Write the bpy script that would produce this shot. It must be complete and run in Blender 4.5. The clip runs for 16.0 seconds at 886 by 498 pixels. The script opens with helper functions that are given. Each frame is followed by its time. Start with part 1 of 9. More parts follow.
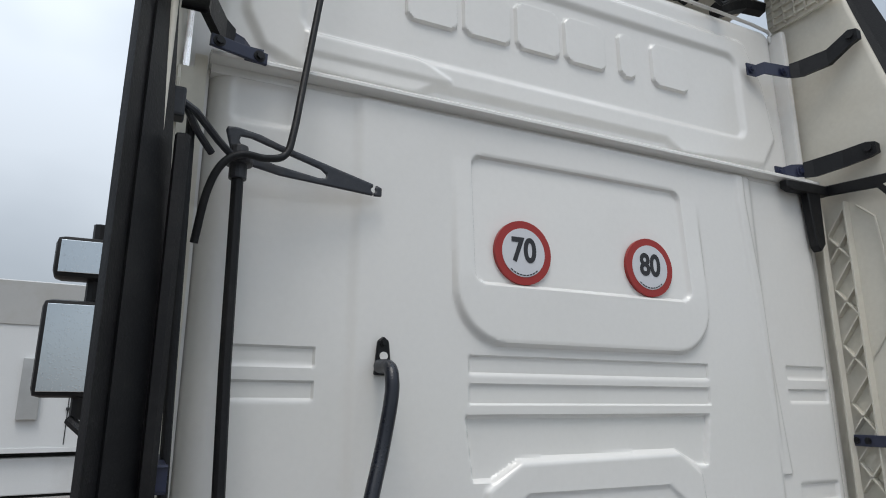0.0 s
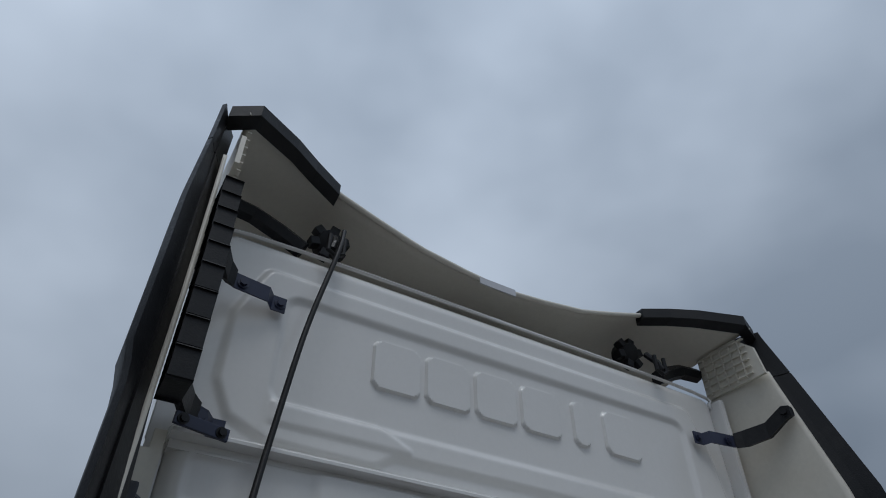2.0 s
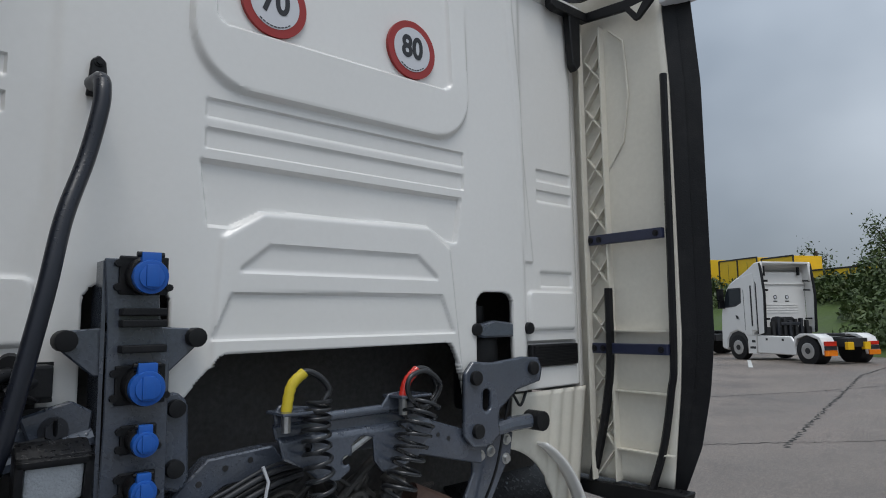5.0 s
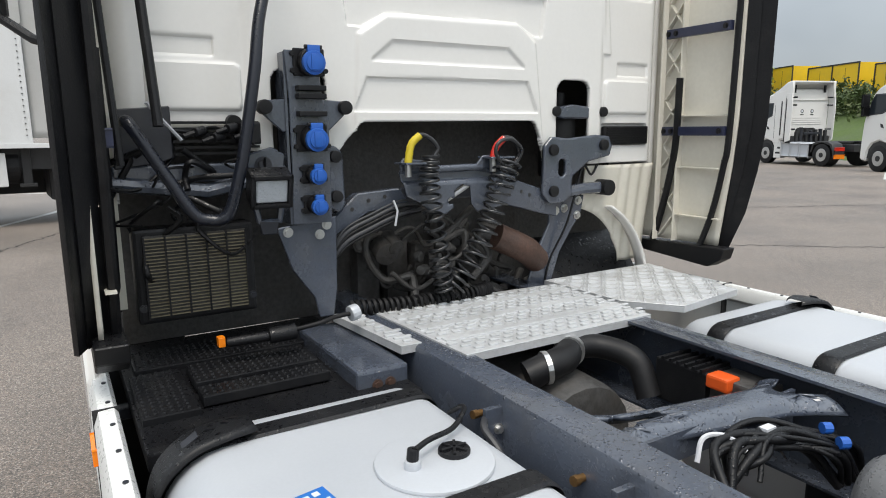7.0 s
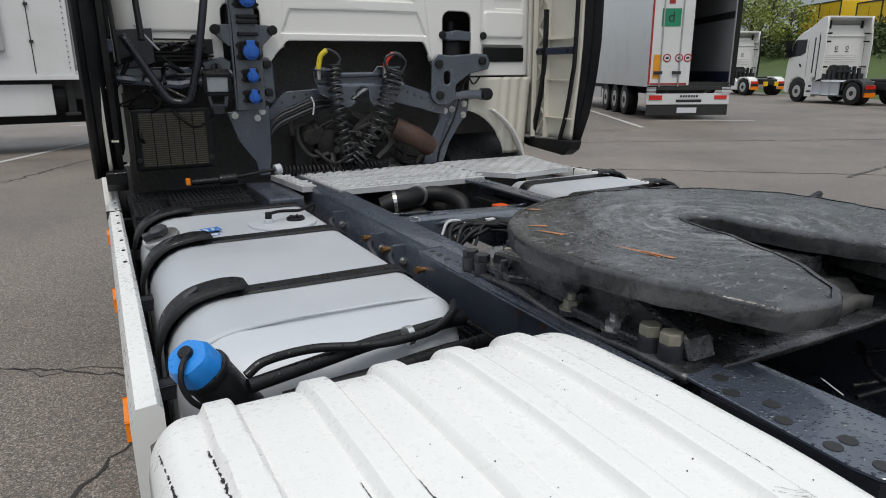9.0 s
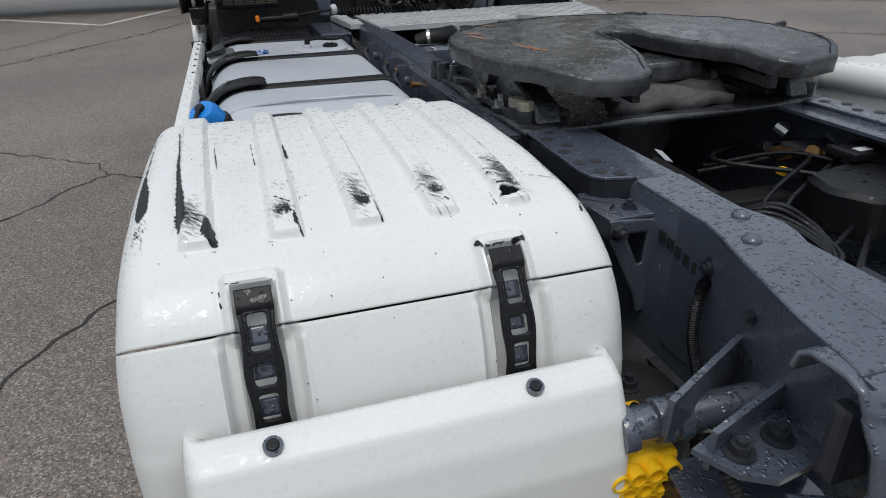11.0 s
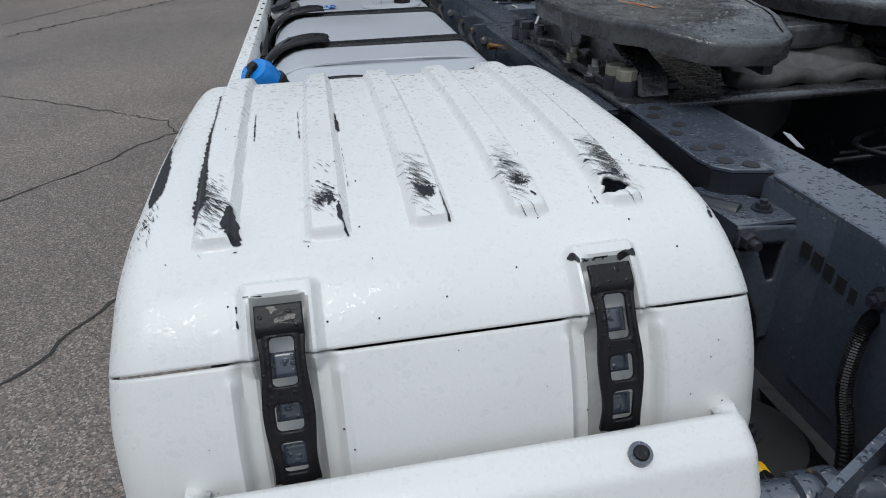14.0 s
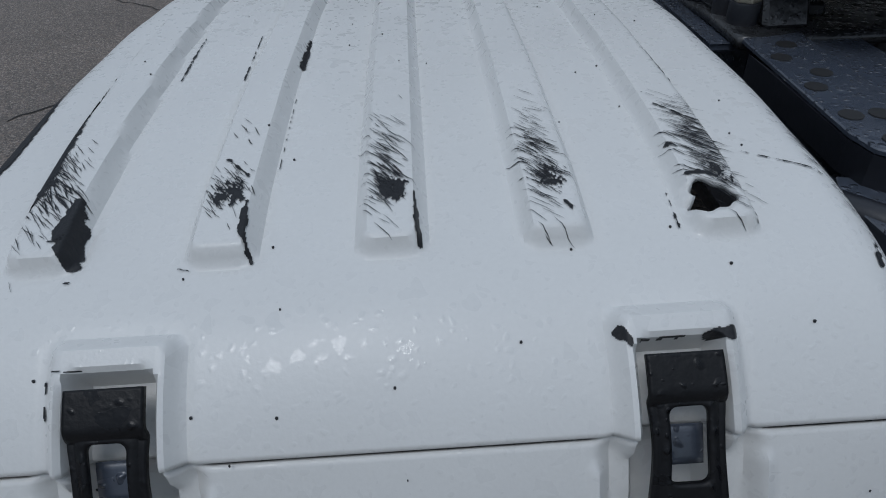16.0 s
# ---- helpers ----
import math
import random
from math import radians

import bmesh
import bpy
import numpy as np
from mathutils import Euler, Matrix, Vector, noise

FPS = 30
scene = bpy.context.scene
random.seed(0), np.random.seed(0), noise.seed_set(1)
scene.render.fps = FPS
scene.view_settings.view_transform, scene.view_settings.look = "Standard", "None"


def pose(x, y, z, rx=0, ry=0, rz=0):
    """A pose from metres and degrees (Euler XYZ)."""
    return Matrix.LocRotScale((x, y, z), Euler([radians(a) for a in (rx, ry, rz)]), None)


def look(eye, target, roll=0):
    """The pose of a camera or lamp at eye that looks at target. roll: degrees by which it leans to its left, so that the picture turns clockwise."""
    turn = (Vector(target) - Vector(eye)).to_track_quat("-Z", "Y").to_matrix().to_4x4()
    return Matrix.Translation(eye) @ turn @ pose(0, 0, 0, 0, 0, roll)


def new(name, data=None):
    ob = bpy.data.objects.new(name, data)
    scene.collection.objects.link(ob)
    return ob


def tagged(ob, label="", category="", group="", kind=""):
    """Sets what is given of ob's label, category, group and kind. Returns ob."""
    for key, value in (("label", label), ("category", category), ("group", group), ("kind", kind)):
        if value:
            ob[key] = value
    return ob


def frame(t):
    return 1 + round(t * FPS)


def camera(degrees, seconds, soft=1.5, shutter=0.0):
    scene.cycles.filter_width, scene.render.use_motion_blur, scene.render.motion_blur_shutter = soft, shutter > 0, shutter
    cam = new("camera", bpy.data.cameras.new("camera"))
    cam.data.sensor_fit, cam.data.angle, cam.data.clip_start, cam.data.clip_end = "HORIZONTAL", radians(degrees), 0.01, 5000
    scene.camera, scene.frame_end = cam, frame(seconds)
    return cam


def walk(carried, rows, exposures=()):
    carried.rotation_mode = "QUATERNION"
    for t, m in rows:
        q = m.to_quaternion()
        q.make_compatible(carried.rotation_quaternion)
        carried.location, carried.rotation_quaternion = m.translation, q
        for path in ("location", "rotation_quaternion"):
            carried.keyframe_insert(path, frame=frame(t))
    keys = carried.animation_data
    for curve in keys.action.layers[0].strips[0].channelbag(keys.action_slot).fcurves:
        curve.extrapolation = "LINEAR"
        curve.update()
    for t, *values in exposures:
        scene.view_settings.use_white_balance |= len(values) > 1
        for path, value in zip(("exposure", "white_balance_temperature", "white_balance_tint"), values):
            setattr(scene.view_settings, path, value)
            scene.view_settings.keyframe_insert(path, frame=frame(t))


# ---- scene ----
cam = camera(69.2, 16.0, 1.0)
PATH = [
    (0, (-1.222, -1.551, 2.158), (-0.391, 0.207, 2.629), 0.1),
    (0.5, (-1.27, -1.548, 2.236), (-0.45, 0.138, 2.931), 0.3),
    (1, (-1.316, -1.606, 2.306), (-0.49, -0.026, 3.212), 0.5),
    (1.5, (-1.346, -1.638, 2.344), (-0.555, -0.204, 3.492), 0.9),
    (2, (-1.316, -1.609, 2.339), (-0.54, -0.292, 3.629), 0.7),
    (2.5, (-1.232, -1.556, 2.275), (-0.408, -0.287, 3.582), 0.5),
    (3, (-1.137, -1.524, 2.191), (-0.211, -0.301, 3.475), 0.1),
    (3.5, (-1.048, -1.489, 2.098), (0.03, -0.221, 3.207), -0.6),
    (4, (-0.974, -1.512, 1.944), (0.205, -0.136, 2.79), -0.5),
    (4.5, (-0.969, -1.52, 1.837), (0.308, -0.079, 2.379), -0.9),
    (5, (-1.0, -1.556, 1.725), (0.314, -0.063, 1.944), -0.8),
    (5.2, (-1.02, -1.566, 1.693), (0.295, -0.063, 1.803), -0.6),
    (7.3, (-1.321, -2.271, 1.587), (-0.344, -0.568, 1.206), -0.6),
    (7.5, (-1.333, -2.421, 1.562), (-0.372, -0.711, 1.17), -0.6),
    (8, (-1.315, -2.74, 1.541), (-0.375, -1.035, 1.083), -0.5),
    (8.5, (-1.242, -3.053, 1.53), (-0.321, -1.35, 1.027), -0.6),
    (9, (-1.24, -3.334, 1.499), (-0.345, -1.628, 0.964), -0.4),
    (9.5, (-1.177, -3.546, 1.487), (-0.328, -1.842, 0.875), -0.3),
    (10, (-1.102, -3.717, 1.427), (-0.369, -1.994, 0.725), -0.5),
    (10.2, (-1.1, -3.781, 1.427), (-0.434, -2.053, 0.672), -0.5),
    (12.3, (-0.92, -4.151, 1.442), (-0.472, -2.453, 0.487), -2.1),
    (12.5, (-0.925, -4.157, 1.439), (-0.485, -2.459, 0.478), -2.2),
    (13, (-0.959, -4.158, 1.441), (-0.534, -2.461, 0.471), -2.1),
    (13.5, (-0.985, -4.044, 1.413), (-0.587, -2.346, 0.434), -1.6),
    (14, (-0.999, -3.783, 1.382), (-0.692, -2.069, 0.399), -1.5),
    (14.5, (-0.98, -3.622, 1.35), (-0.756, -1.91, 0.34), -1.4),
    (15, (-0.941, -3.552, 1.339), (-0.782, -1.882, 0.251), -1.5),
    (15.5, (-0.908, -3.533, 1.33), (-0.813, -1.897, 0.184), -1.9),
    (16, (-0.873, -3.501, 1.314), (-0.827, -1.902, 0.113), -2.4),
]
EXPOSURES = [(0, 0.35, 6650, 10), (0.5, 0.08, 6550, 10), (1, -0.25, 6350, 10), (1.5, -0.65, 6200, 10), (2, -0.75, 6100, 10), (3.5, -0.95, 6050, 10), (4, -0.62, 6200, 10), (4.5, -0.35, 6350, 10), (5, 0.1, 6450, 10), (7.3, 0.95, 7050, 10), (8.5, 0.82, 7050, 10), (9, 0.3, 6950, 10), (10, 0.0, 6750, 10), (12.5, 0.25, 6550, 10), (13.5, 0.2, 6400, 10), (14.5, -0.3, 6450, 10), (16, -0.75, 6050, 10)]
walk(cam, [(t, look(eye, target, roll)) for t, eye, target, roll in PATH], EXPOSURES)

# ---- light ----
world = bpy.data.worlds.new("overcast_sky")
scene.world = world
world.use_nodes = True
wn, wl = world.node_tree.nodes, world.node_tree.links
wn.clear()
w_out = wn.new("ShaderNodeOutputWorld")
w_bg = wn.new("ShaderNodeBackground")
w_sky = wn.new("ShaderNodeTexSky")
w_sky.sky_type = "NISHITA"
w_sky.sun_disc = False
w_sky.sun_elevation, w_sky.sun_rotation = radians(48), radians(200)
w_dim = wn.new("ShaderNodeMix")
w_dim.data_type, w_dim.blend_type = "RGBA", "MULTIPLY"
w_dim.inputs[0].default_value = 1.0
w_dim.inputs[7].default_value = (0.08, 0.08, 0.08, 1)
w_co = wn.new("ShaderNodeTexCoord")
w_map = wn.new("ShaderNodeMapping")
w_map.inputs["Scale"].default_value = (0.8, 0.8, 1.2)
w_n1 = wn.new("ShaderNodeTexNoise")
w_n1.inputs["Scale"].default_value, w_n1.inputs["Detail"].default_value, w_n1.inputs["Roughness"].default_value = 2.2, 4.0, 0.45
w_ramp = wn.new("ShaderNodeValToRGB")
w_ramp.color_ramp.elements[0].position, w_ramp.color_ramp.elements[0].color = 0.34, (0.27, 0.315, 0.37, 1)
w_ramp.color_ramp.elements[1].position, w_ramp.color_ramp.elements[1].color = 0.70, (0.54, 0.60, 0.67, 1)
w_mix = wn.new("ShaderNodeMix")
w_mix.data_type = "RGBA"
w_mix.inputs[0].default_value = 0.9
wl.new(w_co.outputs["Generated"], w_map.inputs["Vector"])
wl.new(w_map.outputs["Vector"], w_n1.inputs["Vector"])
wl.new(w_n1.outputs["Fac"], w_ramp.inputs["Fac"])
wl.new(w_sky.outputs["Color"], w_dim.inputs[6])
wl.new(w_dim.outputs[2], w_mix.inputs[6])
wl.new(w_ramp.outputs["Color"], w_mix.inputs[7])
w_sep = wn.new("ShaderNodeSeparateXYZ")
wl.new(w_co.outputs["Generated"], w_sep.inputs[0])
w_el = wn.new("ShaderNodeMapRange")
w_el.inputs["From Min"].default_value, w_el.inputs["From Max"].default_value = 0.0, 1.0
w_el.inputs["To Min"].default_value, w_el.inputs["To Max"].default_value = 0.55, 2.3
wl.new(w_sep.outputs["Z"], w_el.inputs["Value"])
w_up = wn.new("ShaderNodeVectorMath")
w_up.operation = "SCALE"
wl.new(w_mix.outputs[2], w_up.inputs[0])
wl.new(w_el.outputs["Result"], w_up.inputs["Scale"])
wl.new(w_up.outputs[0], w_bg.inputs["Color"])
w_bg.inputs["Strength"].default_value = 1.0
wl.new(w_bg.outputs["Background"], w_out.inputs["Surface"])

sun = new("sun", bpy.data.lights.new("sun", "SUN"))
sun.data.energy, sun.data.angle, sun.data.color = 1.1, radians(25), (1.0, 0.97, 0.93)
sun.matrix_world = look((-5, -11, 26), (0, 0, 0))


# ---- materials ----
def mat(name, base, rough=0.5, metal=0.0, vary=0.08, scale=3.0, fine=60.0, bump=0.0, drops=0.0, dirt=None, amount=0.0, dscale=2.0, spec=0.5, coat=0.0, stones=0.0):
    """A surface with colour variation at two scales, optional relief, water drops and dirt."""
    m = bpy.data.materials.new(name)
    m.use_nodes = True
    n, l = m.node_tree.nodes, m.node_tree.links
    b = n["Principled BSDF"]
    b.inputs["Roughness"].default_value, b.inputs["Metallic"].default_value = rough, metal
    b.inputs["Specular IOR Level"].default_value = spec
    b.inputs["Coat Weight"].default_value = coat
    co = n.new("ShaderNodeTexCoord")
    info = n.new("ShaderNodeNewGeometry")
    big, small = n.new("ShaderNodeTexNoise"), n.new("ShaderNodeTexNoise")
    big.inputs["Scale"].default_value, big.inputs["Detail"].default_value = scale, 4.0
    small.inputs["Scale"].default_value, small.inputs["Detail"].default_value = fine, 3.0
    for t in (big, small):
        l.new(info.outputs["Position"], t.inputs["Vector"])
    add = n.new("ShaderNodeMath")
    add.operation = "ADD"
    l.new(big.outputs["Fac"], add.inputs[0])
    l.new(small.outputs["Fac"], add.inputs[1])
    rng = n.new("ShaderNodeMapRange")
    rng.inputs["From Min"].default_value, rng.inputs["From Max"].default_value = 0.6, 1.4
    rng.inputs["To Min"].default_value, rng.inputs["To Max"].default_value = 1 - vary, 1 + vary
    l.new(add.outputs[0], rng.inputs["Value"])
    mul = n.new("ShaderNodeVectorMath")
    mul.operation = "SCALE"
    mul.inputs[0].default_value = base[:3]
    l.new(rng.outputs["Result"], mul.inputs["Scale"])
    colour = mul.outputs[0]
    if dirt:
        dn = n.new("ShaderNodeTexNoise")
        dn.inputs["Scale"].default_value, dn.inputs["Detail"].default_value, dn.inputs["Roughness"].default_value = dscale, 7.0, 0.65
        l.new(info.outputs["Position"], dn.inputs["Vector"])
        dr = n.new("ShaderNodeMapRange")
        dr.inputs["From Min"].default_value, dr.inputs["From Max"].default_value = 0.5, 0.75
        dr.inputs["To Max"].default_value = amount
        l.new(dn.outputs["Fac"], dr.inputs["Value"])
        mx = n.new("ShaderNodeMix")
        mx.data_type = "RGBA"
        mx.inputs[7].default_value = (*dirt, 1)
        l.new(dr.outputs["Result"], mx.inputs[0])
        l.new(colour, mx.inputs[6])
        colour = mx.outputs[2]
    if stones:
        sv = n.new("ShaderNodeTexVoronoi")
        sv.inputs["Scale"].default_value = stones
        l.new(info.outputs["Position"], sv.inputs["Vector"])
        sr = n.new("ShaderNodeValToRGB")
        for p_, c_ in ((0.0, (0.35, 0.33, 0.32, 1)), (0.55, (0.85, 0.82, 0.80, 1)), (0.80, (1.15, 0.98, 0.85, 1)), (0.93, (1.7, 1.65, 1.6, 1))):
            el = sr.color_ramp.elements.new(p_) if 0 < p_ < 0.9 else sr.color_ramp.elements[0 if p_ == 0 else -1]
            el.position, el.color = p_, c_
        so = n.new("ShaderNodeSeparateColor")
        l.new(sv.outputs["Color"], so.inputs[0])
        l.new(so.outputs[0], sr.inputs["Fac"])
        sm = n.new("ShaderNodeMix")
        sm.data_type, sm.blend_type = "RGBA", "MULTIPLY"
        sm.inputs[0].default_value = 1.0
        l.new(colour, sm.inputs[6])
        l.new(sr.outputs["Color"], sm.inputs[7])
        colour = sm.outputs[2]
    l.new(colour, b.inputs["Base Color"])
    rr = n.new("ShaderNodeMapRange")
    rr.inputs["From Min"].default_value, rr.inputs["From Max"].default_value = 0.3, 0.7
    rr.inputs["To Min"].default_value, rr.inputs["To Max"].default_value = max(0.03, rough * 0.8), min(1, rough * 1.2)
    l.new(big.outputs["Fac"], rr.inputs["Value"])
    l.new(rr.outputs["Result"], b.inputs["Roughness"])
    last = None
    if bump:
        bp = n.new("ShaderNodeBump")
        bp.inputs["Strength"].default_value, bp.inputs["Distance"].default_value = bump, 0.004
        l.new(small.outputs["Fac"], bp.inputs["Height"])
        last = bp
    if drops:
        vo = n.new("ShaderNodeTexVoronoi")
        vo.inputs["Scale"].default_value, vo.inputs["Randomness"].default_value = 120.0, 1.0
        wob = n.new("ShaderNodeTexNoise")
        wob.inputs["Scale"].default_value = 60.0
        l.new(info.outputs["Position"], wob.inputs["Vector"])
        off = n.new("ShaderNodeVectorMath")
        off.operation = "MULTIPLY_ADD"
        off.inputs[1].default_value = (0.014, 0.014, 0.014)
        l.new(wob.outputs["Color"], off.inputs[0])
        l.new(info.outputs["Position"], off.inputs[2])
        l.new(off.outputs[0], vo.inputs["Vector"])
        sep = n.new("ShaderNodeSeparateColor")
        l.new(vo.outputs["Color"], sep.inputs[0])
        size = n.new("ShaderNodeMath")
        size.operation = "MULTIPLY"
        size.inputs[1].default_value = 0.62
        l.new(sep.outputs[0], size.inputs[0])
        dm = n.new("ShaderNodeMapRange")
        dm.interpolation_type = "SMOOTHSTEP"
        dm.inputs["To Min"].default_value, dm.inputs["To Max"].default_value = 1.0, 0.0
        dm.inputs["From Min"].default_value = 0.05
        l.new(vo.outputs["Distance"], dm.inputs["Value"])
        l.new(size.outputs[0], dm.inputs["From Max"])
        bp = n.new("ShaderNodeBump")
        bp.inputs["Strength"].default_value, bp.inputs["Distance"].default_value = drops, 0.003
        nz = n.new("ShaderNodeSeparateXYZ")
        l.new(info.outputs["True Normal"], nz.inputs[0])
        lie = n.new("ShaderNodeMapRange")
        lie.inputs["From Min"].default_value, lie.inputs["From Max"].default_value = 0.1, 0.6
        lie.inputs["To Min"].default_value, lie.inputs["To Max"].default_value = 0.12, 1.0
        l.new(nz.outputs["Z"], lie.inputs["Value"])
        bead = n.new("ShaderNodeMath")
        bead.operation = "MULTIPLY"
        l.new(dm.outputs["Result"], bead.inputs[0])
        l.new(lie.outputs["Result"], bead.inputs[1])
        dm = bead
        l.new(dm.outputs[0], bp.inputs["Height"])
        if last:
            l.new(last.outputs["Normal"], bp.inputs["Normal"])
        last = bp
        wet = n.new("ShaderNodeMath")
        wet.operation = "MULTIPLY_ADD"
        wet.inputs[1].default_value = -0.75 * rough
        l.new(dm.outputs[0], wet.inputs[0])
        l.new(rr.outputs["Result"], wet.inputs[2])
        wet.use_clamp = True
        l.new(wet.outputs[0], b.inputs["Roughness"])
    if last:
        l.new(last.outputs["Normal"], b.inputs["Normal"])
    return m


WHITE = mat("white_cab_paint", (0.75, 0.74, 0.715), 0.22, vary=0.02, scale=1.2, dirt=(0.55, 0.54, 0.50), amount=0.16, dscale=1.6, coat=0.3)
GUARD = mat("white_painted_plastic", (0.75, 0.75, 0.73), 0.40, vary=0.03, scale=4.0, fine=300, bump=0.05, drops=0.08, dirt=(0.6, 0.6, 0.58), amount=0.15)
CREAM = mat("cream_plastic", (0.66, 0.63, 0.55), 0.5, vary=0.05, scale=2.0, dirt=(0.42, 0.38, 0.30), amount=0.3)
BLACK = mat("black_plastic", (0.006, 0.0062, 0.0075), 0.48, vary=0.25, fine=200, bump=0.15, drops=0.3, dirt=(0.03, 0.029, 0.028), amount=0.4, dscale=9.0, spec=0.32)
RUBBER = mat("black_rubber", (0.007, 0.007, 0.008), 0.55, vary=0.25, bump=0.15, dirt=(0.025, 0.024, 0.023), amount=0.5, dscale=10.0, spec=0.32)
STEEL = mat("dark_grey_chassis_paint", (0.063, 0.075, 0.100), 0.25, vary=0.2, scale=5.0, fine=140, drops=0.9, dirt=(0.085, 0.083, 0.08), amount=0.4, dscale=7.0, spec=0.9, coat=0.25)
STEELD = mat("dark_bracket_paint", (0.021, 0.023, 0.030), 0.40, vary=0.2, scale=6.0, fine=150, bump=0.08, dirt=(0.085, 0.08, 0.072), amount=0.4, dscale=6.0)
BLUEST = mat("blue_black_bracket", (0.020, 0.025, 0.056), 0.35, vary=0.12)
GREASE = mat("greasy_black_steel", (0.024, 0.025, 0.027), 0.27, vary=0.6, scale=9.0, fine=60, bump=0.45, drops=0.5, dirt=(0.13, 0.132, 0.136), amount=0.85, dscale=5.0, spec=0.7)


def worn_plate(base, centre):
    """The greasy steel with pale scrape arcs turning round the coupling's throat."""
    m = base.copy()
    m.name = "scraped_greasy_plate"
    n, l = m.node_tree.nodes, m.node_tree.links
    b = n["Principled BSDF"]
    old = b.inputs["Base Color"].links[0].from_socket
    geo = n.new("ShaderNodeNewGeometry")
    sub = n.new("ShaderNodeVectorMath")
    sub.operation = "SUBTRACT"
    sub.inputs[1].default_value = (centre[0], centre[1], 0)
    l.new(geo.outputs["Position"], sub.inputs[0])
    flat = n.new("ShaderNodeVectorMath")
    flat.operation = "MULTIPLY"
    flat.inputs[1].default_value = (1, 1, 0)
    l.new(sub.outputs[0], flat.inputs[0])
    far = n.new("ShaderNodeVectorMath")
    far.operation = "LENGTH"
    l.new(flat.outputs[0], far.inputs[0])
    sep = n.new("ShaderNodeSeparateXYZ")
    l.new(flat.outputs[0], sep.inputs[0])
    ang = n.new("ShaderNodeMath")
    ang.operation = "ARCTAN2"
    l.new(sep.outputs["Y"], ang.inputs[0])
    l.new(sep.outputs["X"], ang.inputs[1])
    com = n.new("ShaderNodeCombineXYZ")
    l.new(far.outputs["Value"], com.inputs[0])
    turn = n.new("ShaderNodeMath")
    turn.operation = "MULTIPLY"
    turn.inputs[1].default_value = 0.05
    l.new(ang.outputs[0], turn.inputs[0])
    l.new(turn.outputs[0], com.inputs[1])
    noise = n.new("ShaderNodeTexNoise")
    noise.inputs["Scale"].default_value, noise.inputs["Detail"].default_value, noise.inputs["Roughness"].default_value = 34.0, 6.0, 0.7
    l.new(com.outputs[0], noise.inputs["Vector"])
    ramp = n.new("ShaderNodeMapRange")
    ramp.inputs["From Min"].default_value, ramp.inputs["From Max"].default_value = 0.46, 0.66
    l.new(noise.outputs["Fac"], ramp.inputs["Value"])
    ring = n.new("ShaderNodeValToRGB")
    for k, (p, c) in enumerate(((0.06, 0.0), (0.10, 0.9), (0.20, 0.75), (0.30, 0.25), (0.52, 0.12))):
        e = ring.color_ramp.elements[0] if k == 0 else ring.color_ramp.elements[-1] if k == 4 else ring.color_ramp.elements.new(p)
        e.position, e.color = p, (c, c, c, 1)
    l.new(far.outputs["Value"], ring.inputs["Fac"])
    both = n.new("ShaderNodeMath")
    both.operation = "MULTIPLY"
    l.new(ramp.outputs["Result"], both.inputs[0])
    l.new(ring.outputs["Color"], both.inputs[1])
    mix = n.new("ShaderNodeMix")
    mix.data_type = "RGBA"
    mix.inputs[7].default_value = (0.27, 0.275, 0.285, 1)
    l.new(both.outputs[0], mix.inputs[0])
    l.new(old, mix.inputs[6])
    # streaks of dried film across the plate
    st = n.new("ShaderNodeTexNoise")
    st.inputs["Scale"].default_value, st.inputs["Detail"].default_value = 1.0, 5.0
    mp = n.new("ShaderNodeMapping")
    mp.inputs["Scale"].default_value = (16, 75, 1)
    mp.inputs["Rotation"].default_value = (0, 0, 0.35)
    l.new(geo.outputs["Position"], mp.inputs["Vector"])
    l.new(mp.outputs[0], st.inputs["Vector"])
    sr = n.new("ShaderNodeMapRange")
    sr.inputs["From Min"].default_value, sr.inputs["From Max"].default_value = 0.58, 0.70
    sr.inputs["To Max"].default_value = 0.55
    l.new(st.outputs["Fac"], sr.inputs["Value"])
    mix2 = n.new("ShaderNodeMix")
    mix2.data_type = "RGBA"
    mix2.inputs[7].default_value = (0.19, 0.195, 0.20, 1)
    l.new(sr.outputs["Result"], mix2.inputs[0])
    l.new(mix.outputs[2], mix2.inputs[6])
    l.new(mix2.outputs[2], b.inputs["Base Color"])
    return m


PLATE = worn_plate(GREASE, (0.0, -2.33))
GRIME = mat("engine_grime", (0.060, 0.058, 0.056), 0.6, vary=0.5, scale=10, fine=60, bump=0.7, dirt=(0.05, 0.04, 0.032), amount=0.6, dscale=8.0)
ALU = mat("brushed_aluminium_tank", (0.52, 0.54, 0.57), 0.52, metal=0.28, vary=0.03, scale=2.0, fine=150, bump=0.02, dirt=(0.55, 0.56, 0.57), amount=0.3)
ALUP = mat("aluminium_chequer_plate", (0.62, 0.63, 0.64), 0.42, metal=0.35, vary=0.10, scale=5, dirt=(0.30, 0.29, 0.27), amount=0.5, dscale=6.0)
ZINC = mat("zinc_bolts", (0.55, 0.55, 0.54), 0.35, metal=0.9, vary=0.15, fine=200)
BRASS = mat("brass_fittings", (0.34, 0.19, 0.075), 0.38, metal=0.85, vary=0.25, fine=150)
BLUE = mat("blue_plastic", (0.012, 0.10, 0.42), 0.38, vary=0.08)
CAPBLUE = mat("blue_cap", (0.008, 0.22, 0.66), 0.34, vary=0.08, drops=0.3)
RED = mat("red_plastic", (0.62, 0.03, 0.018), 0.18, vary=0.12, fine=90, coat=0.5)
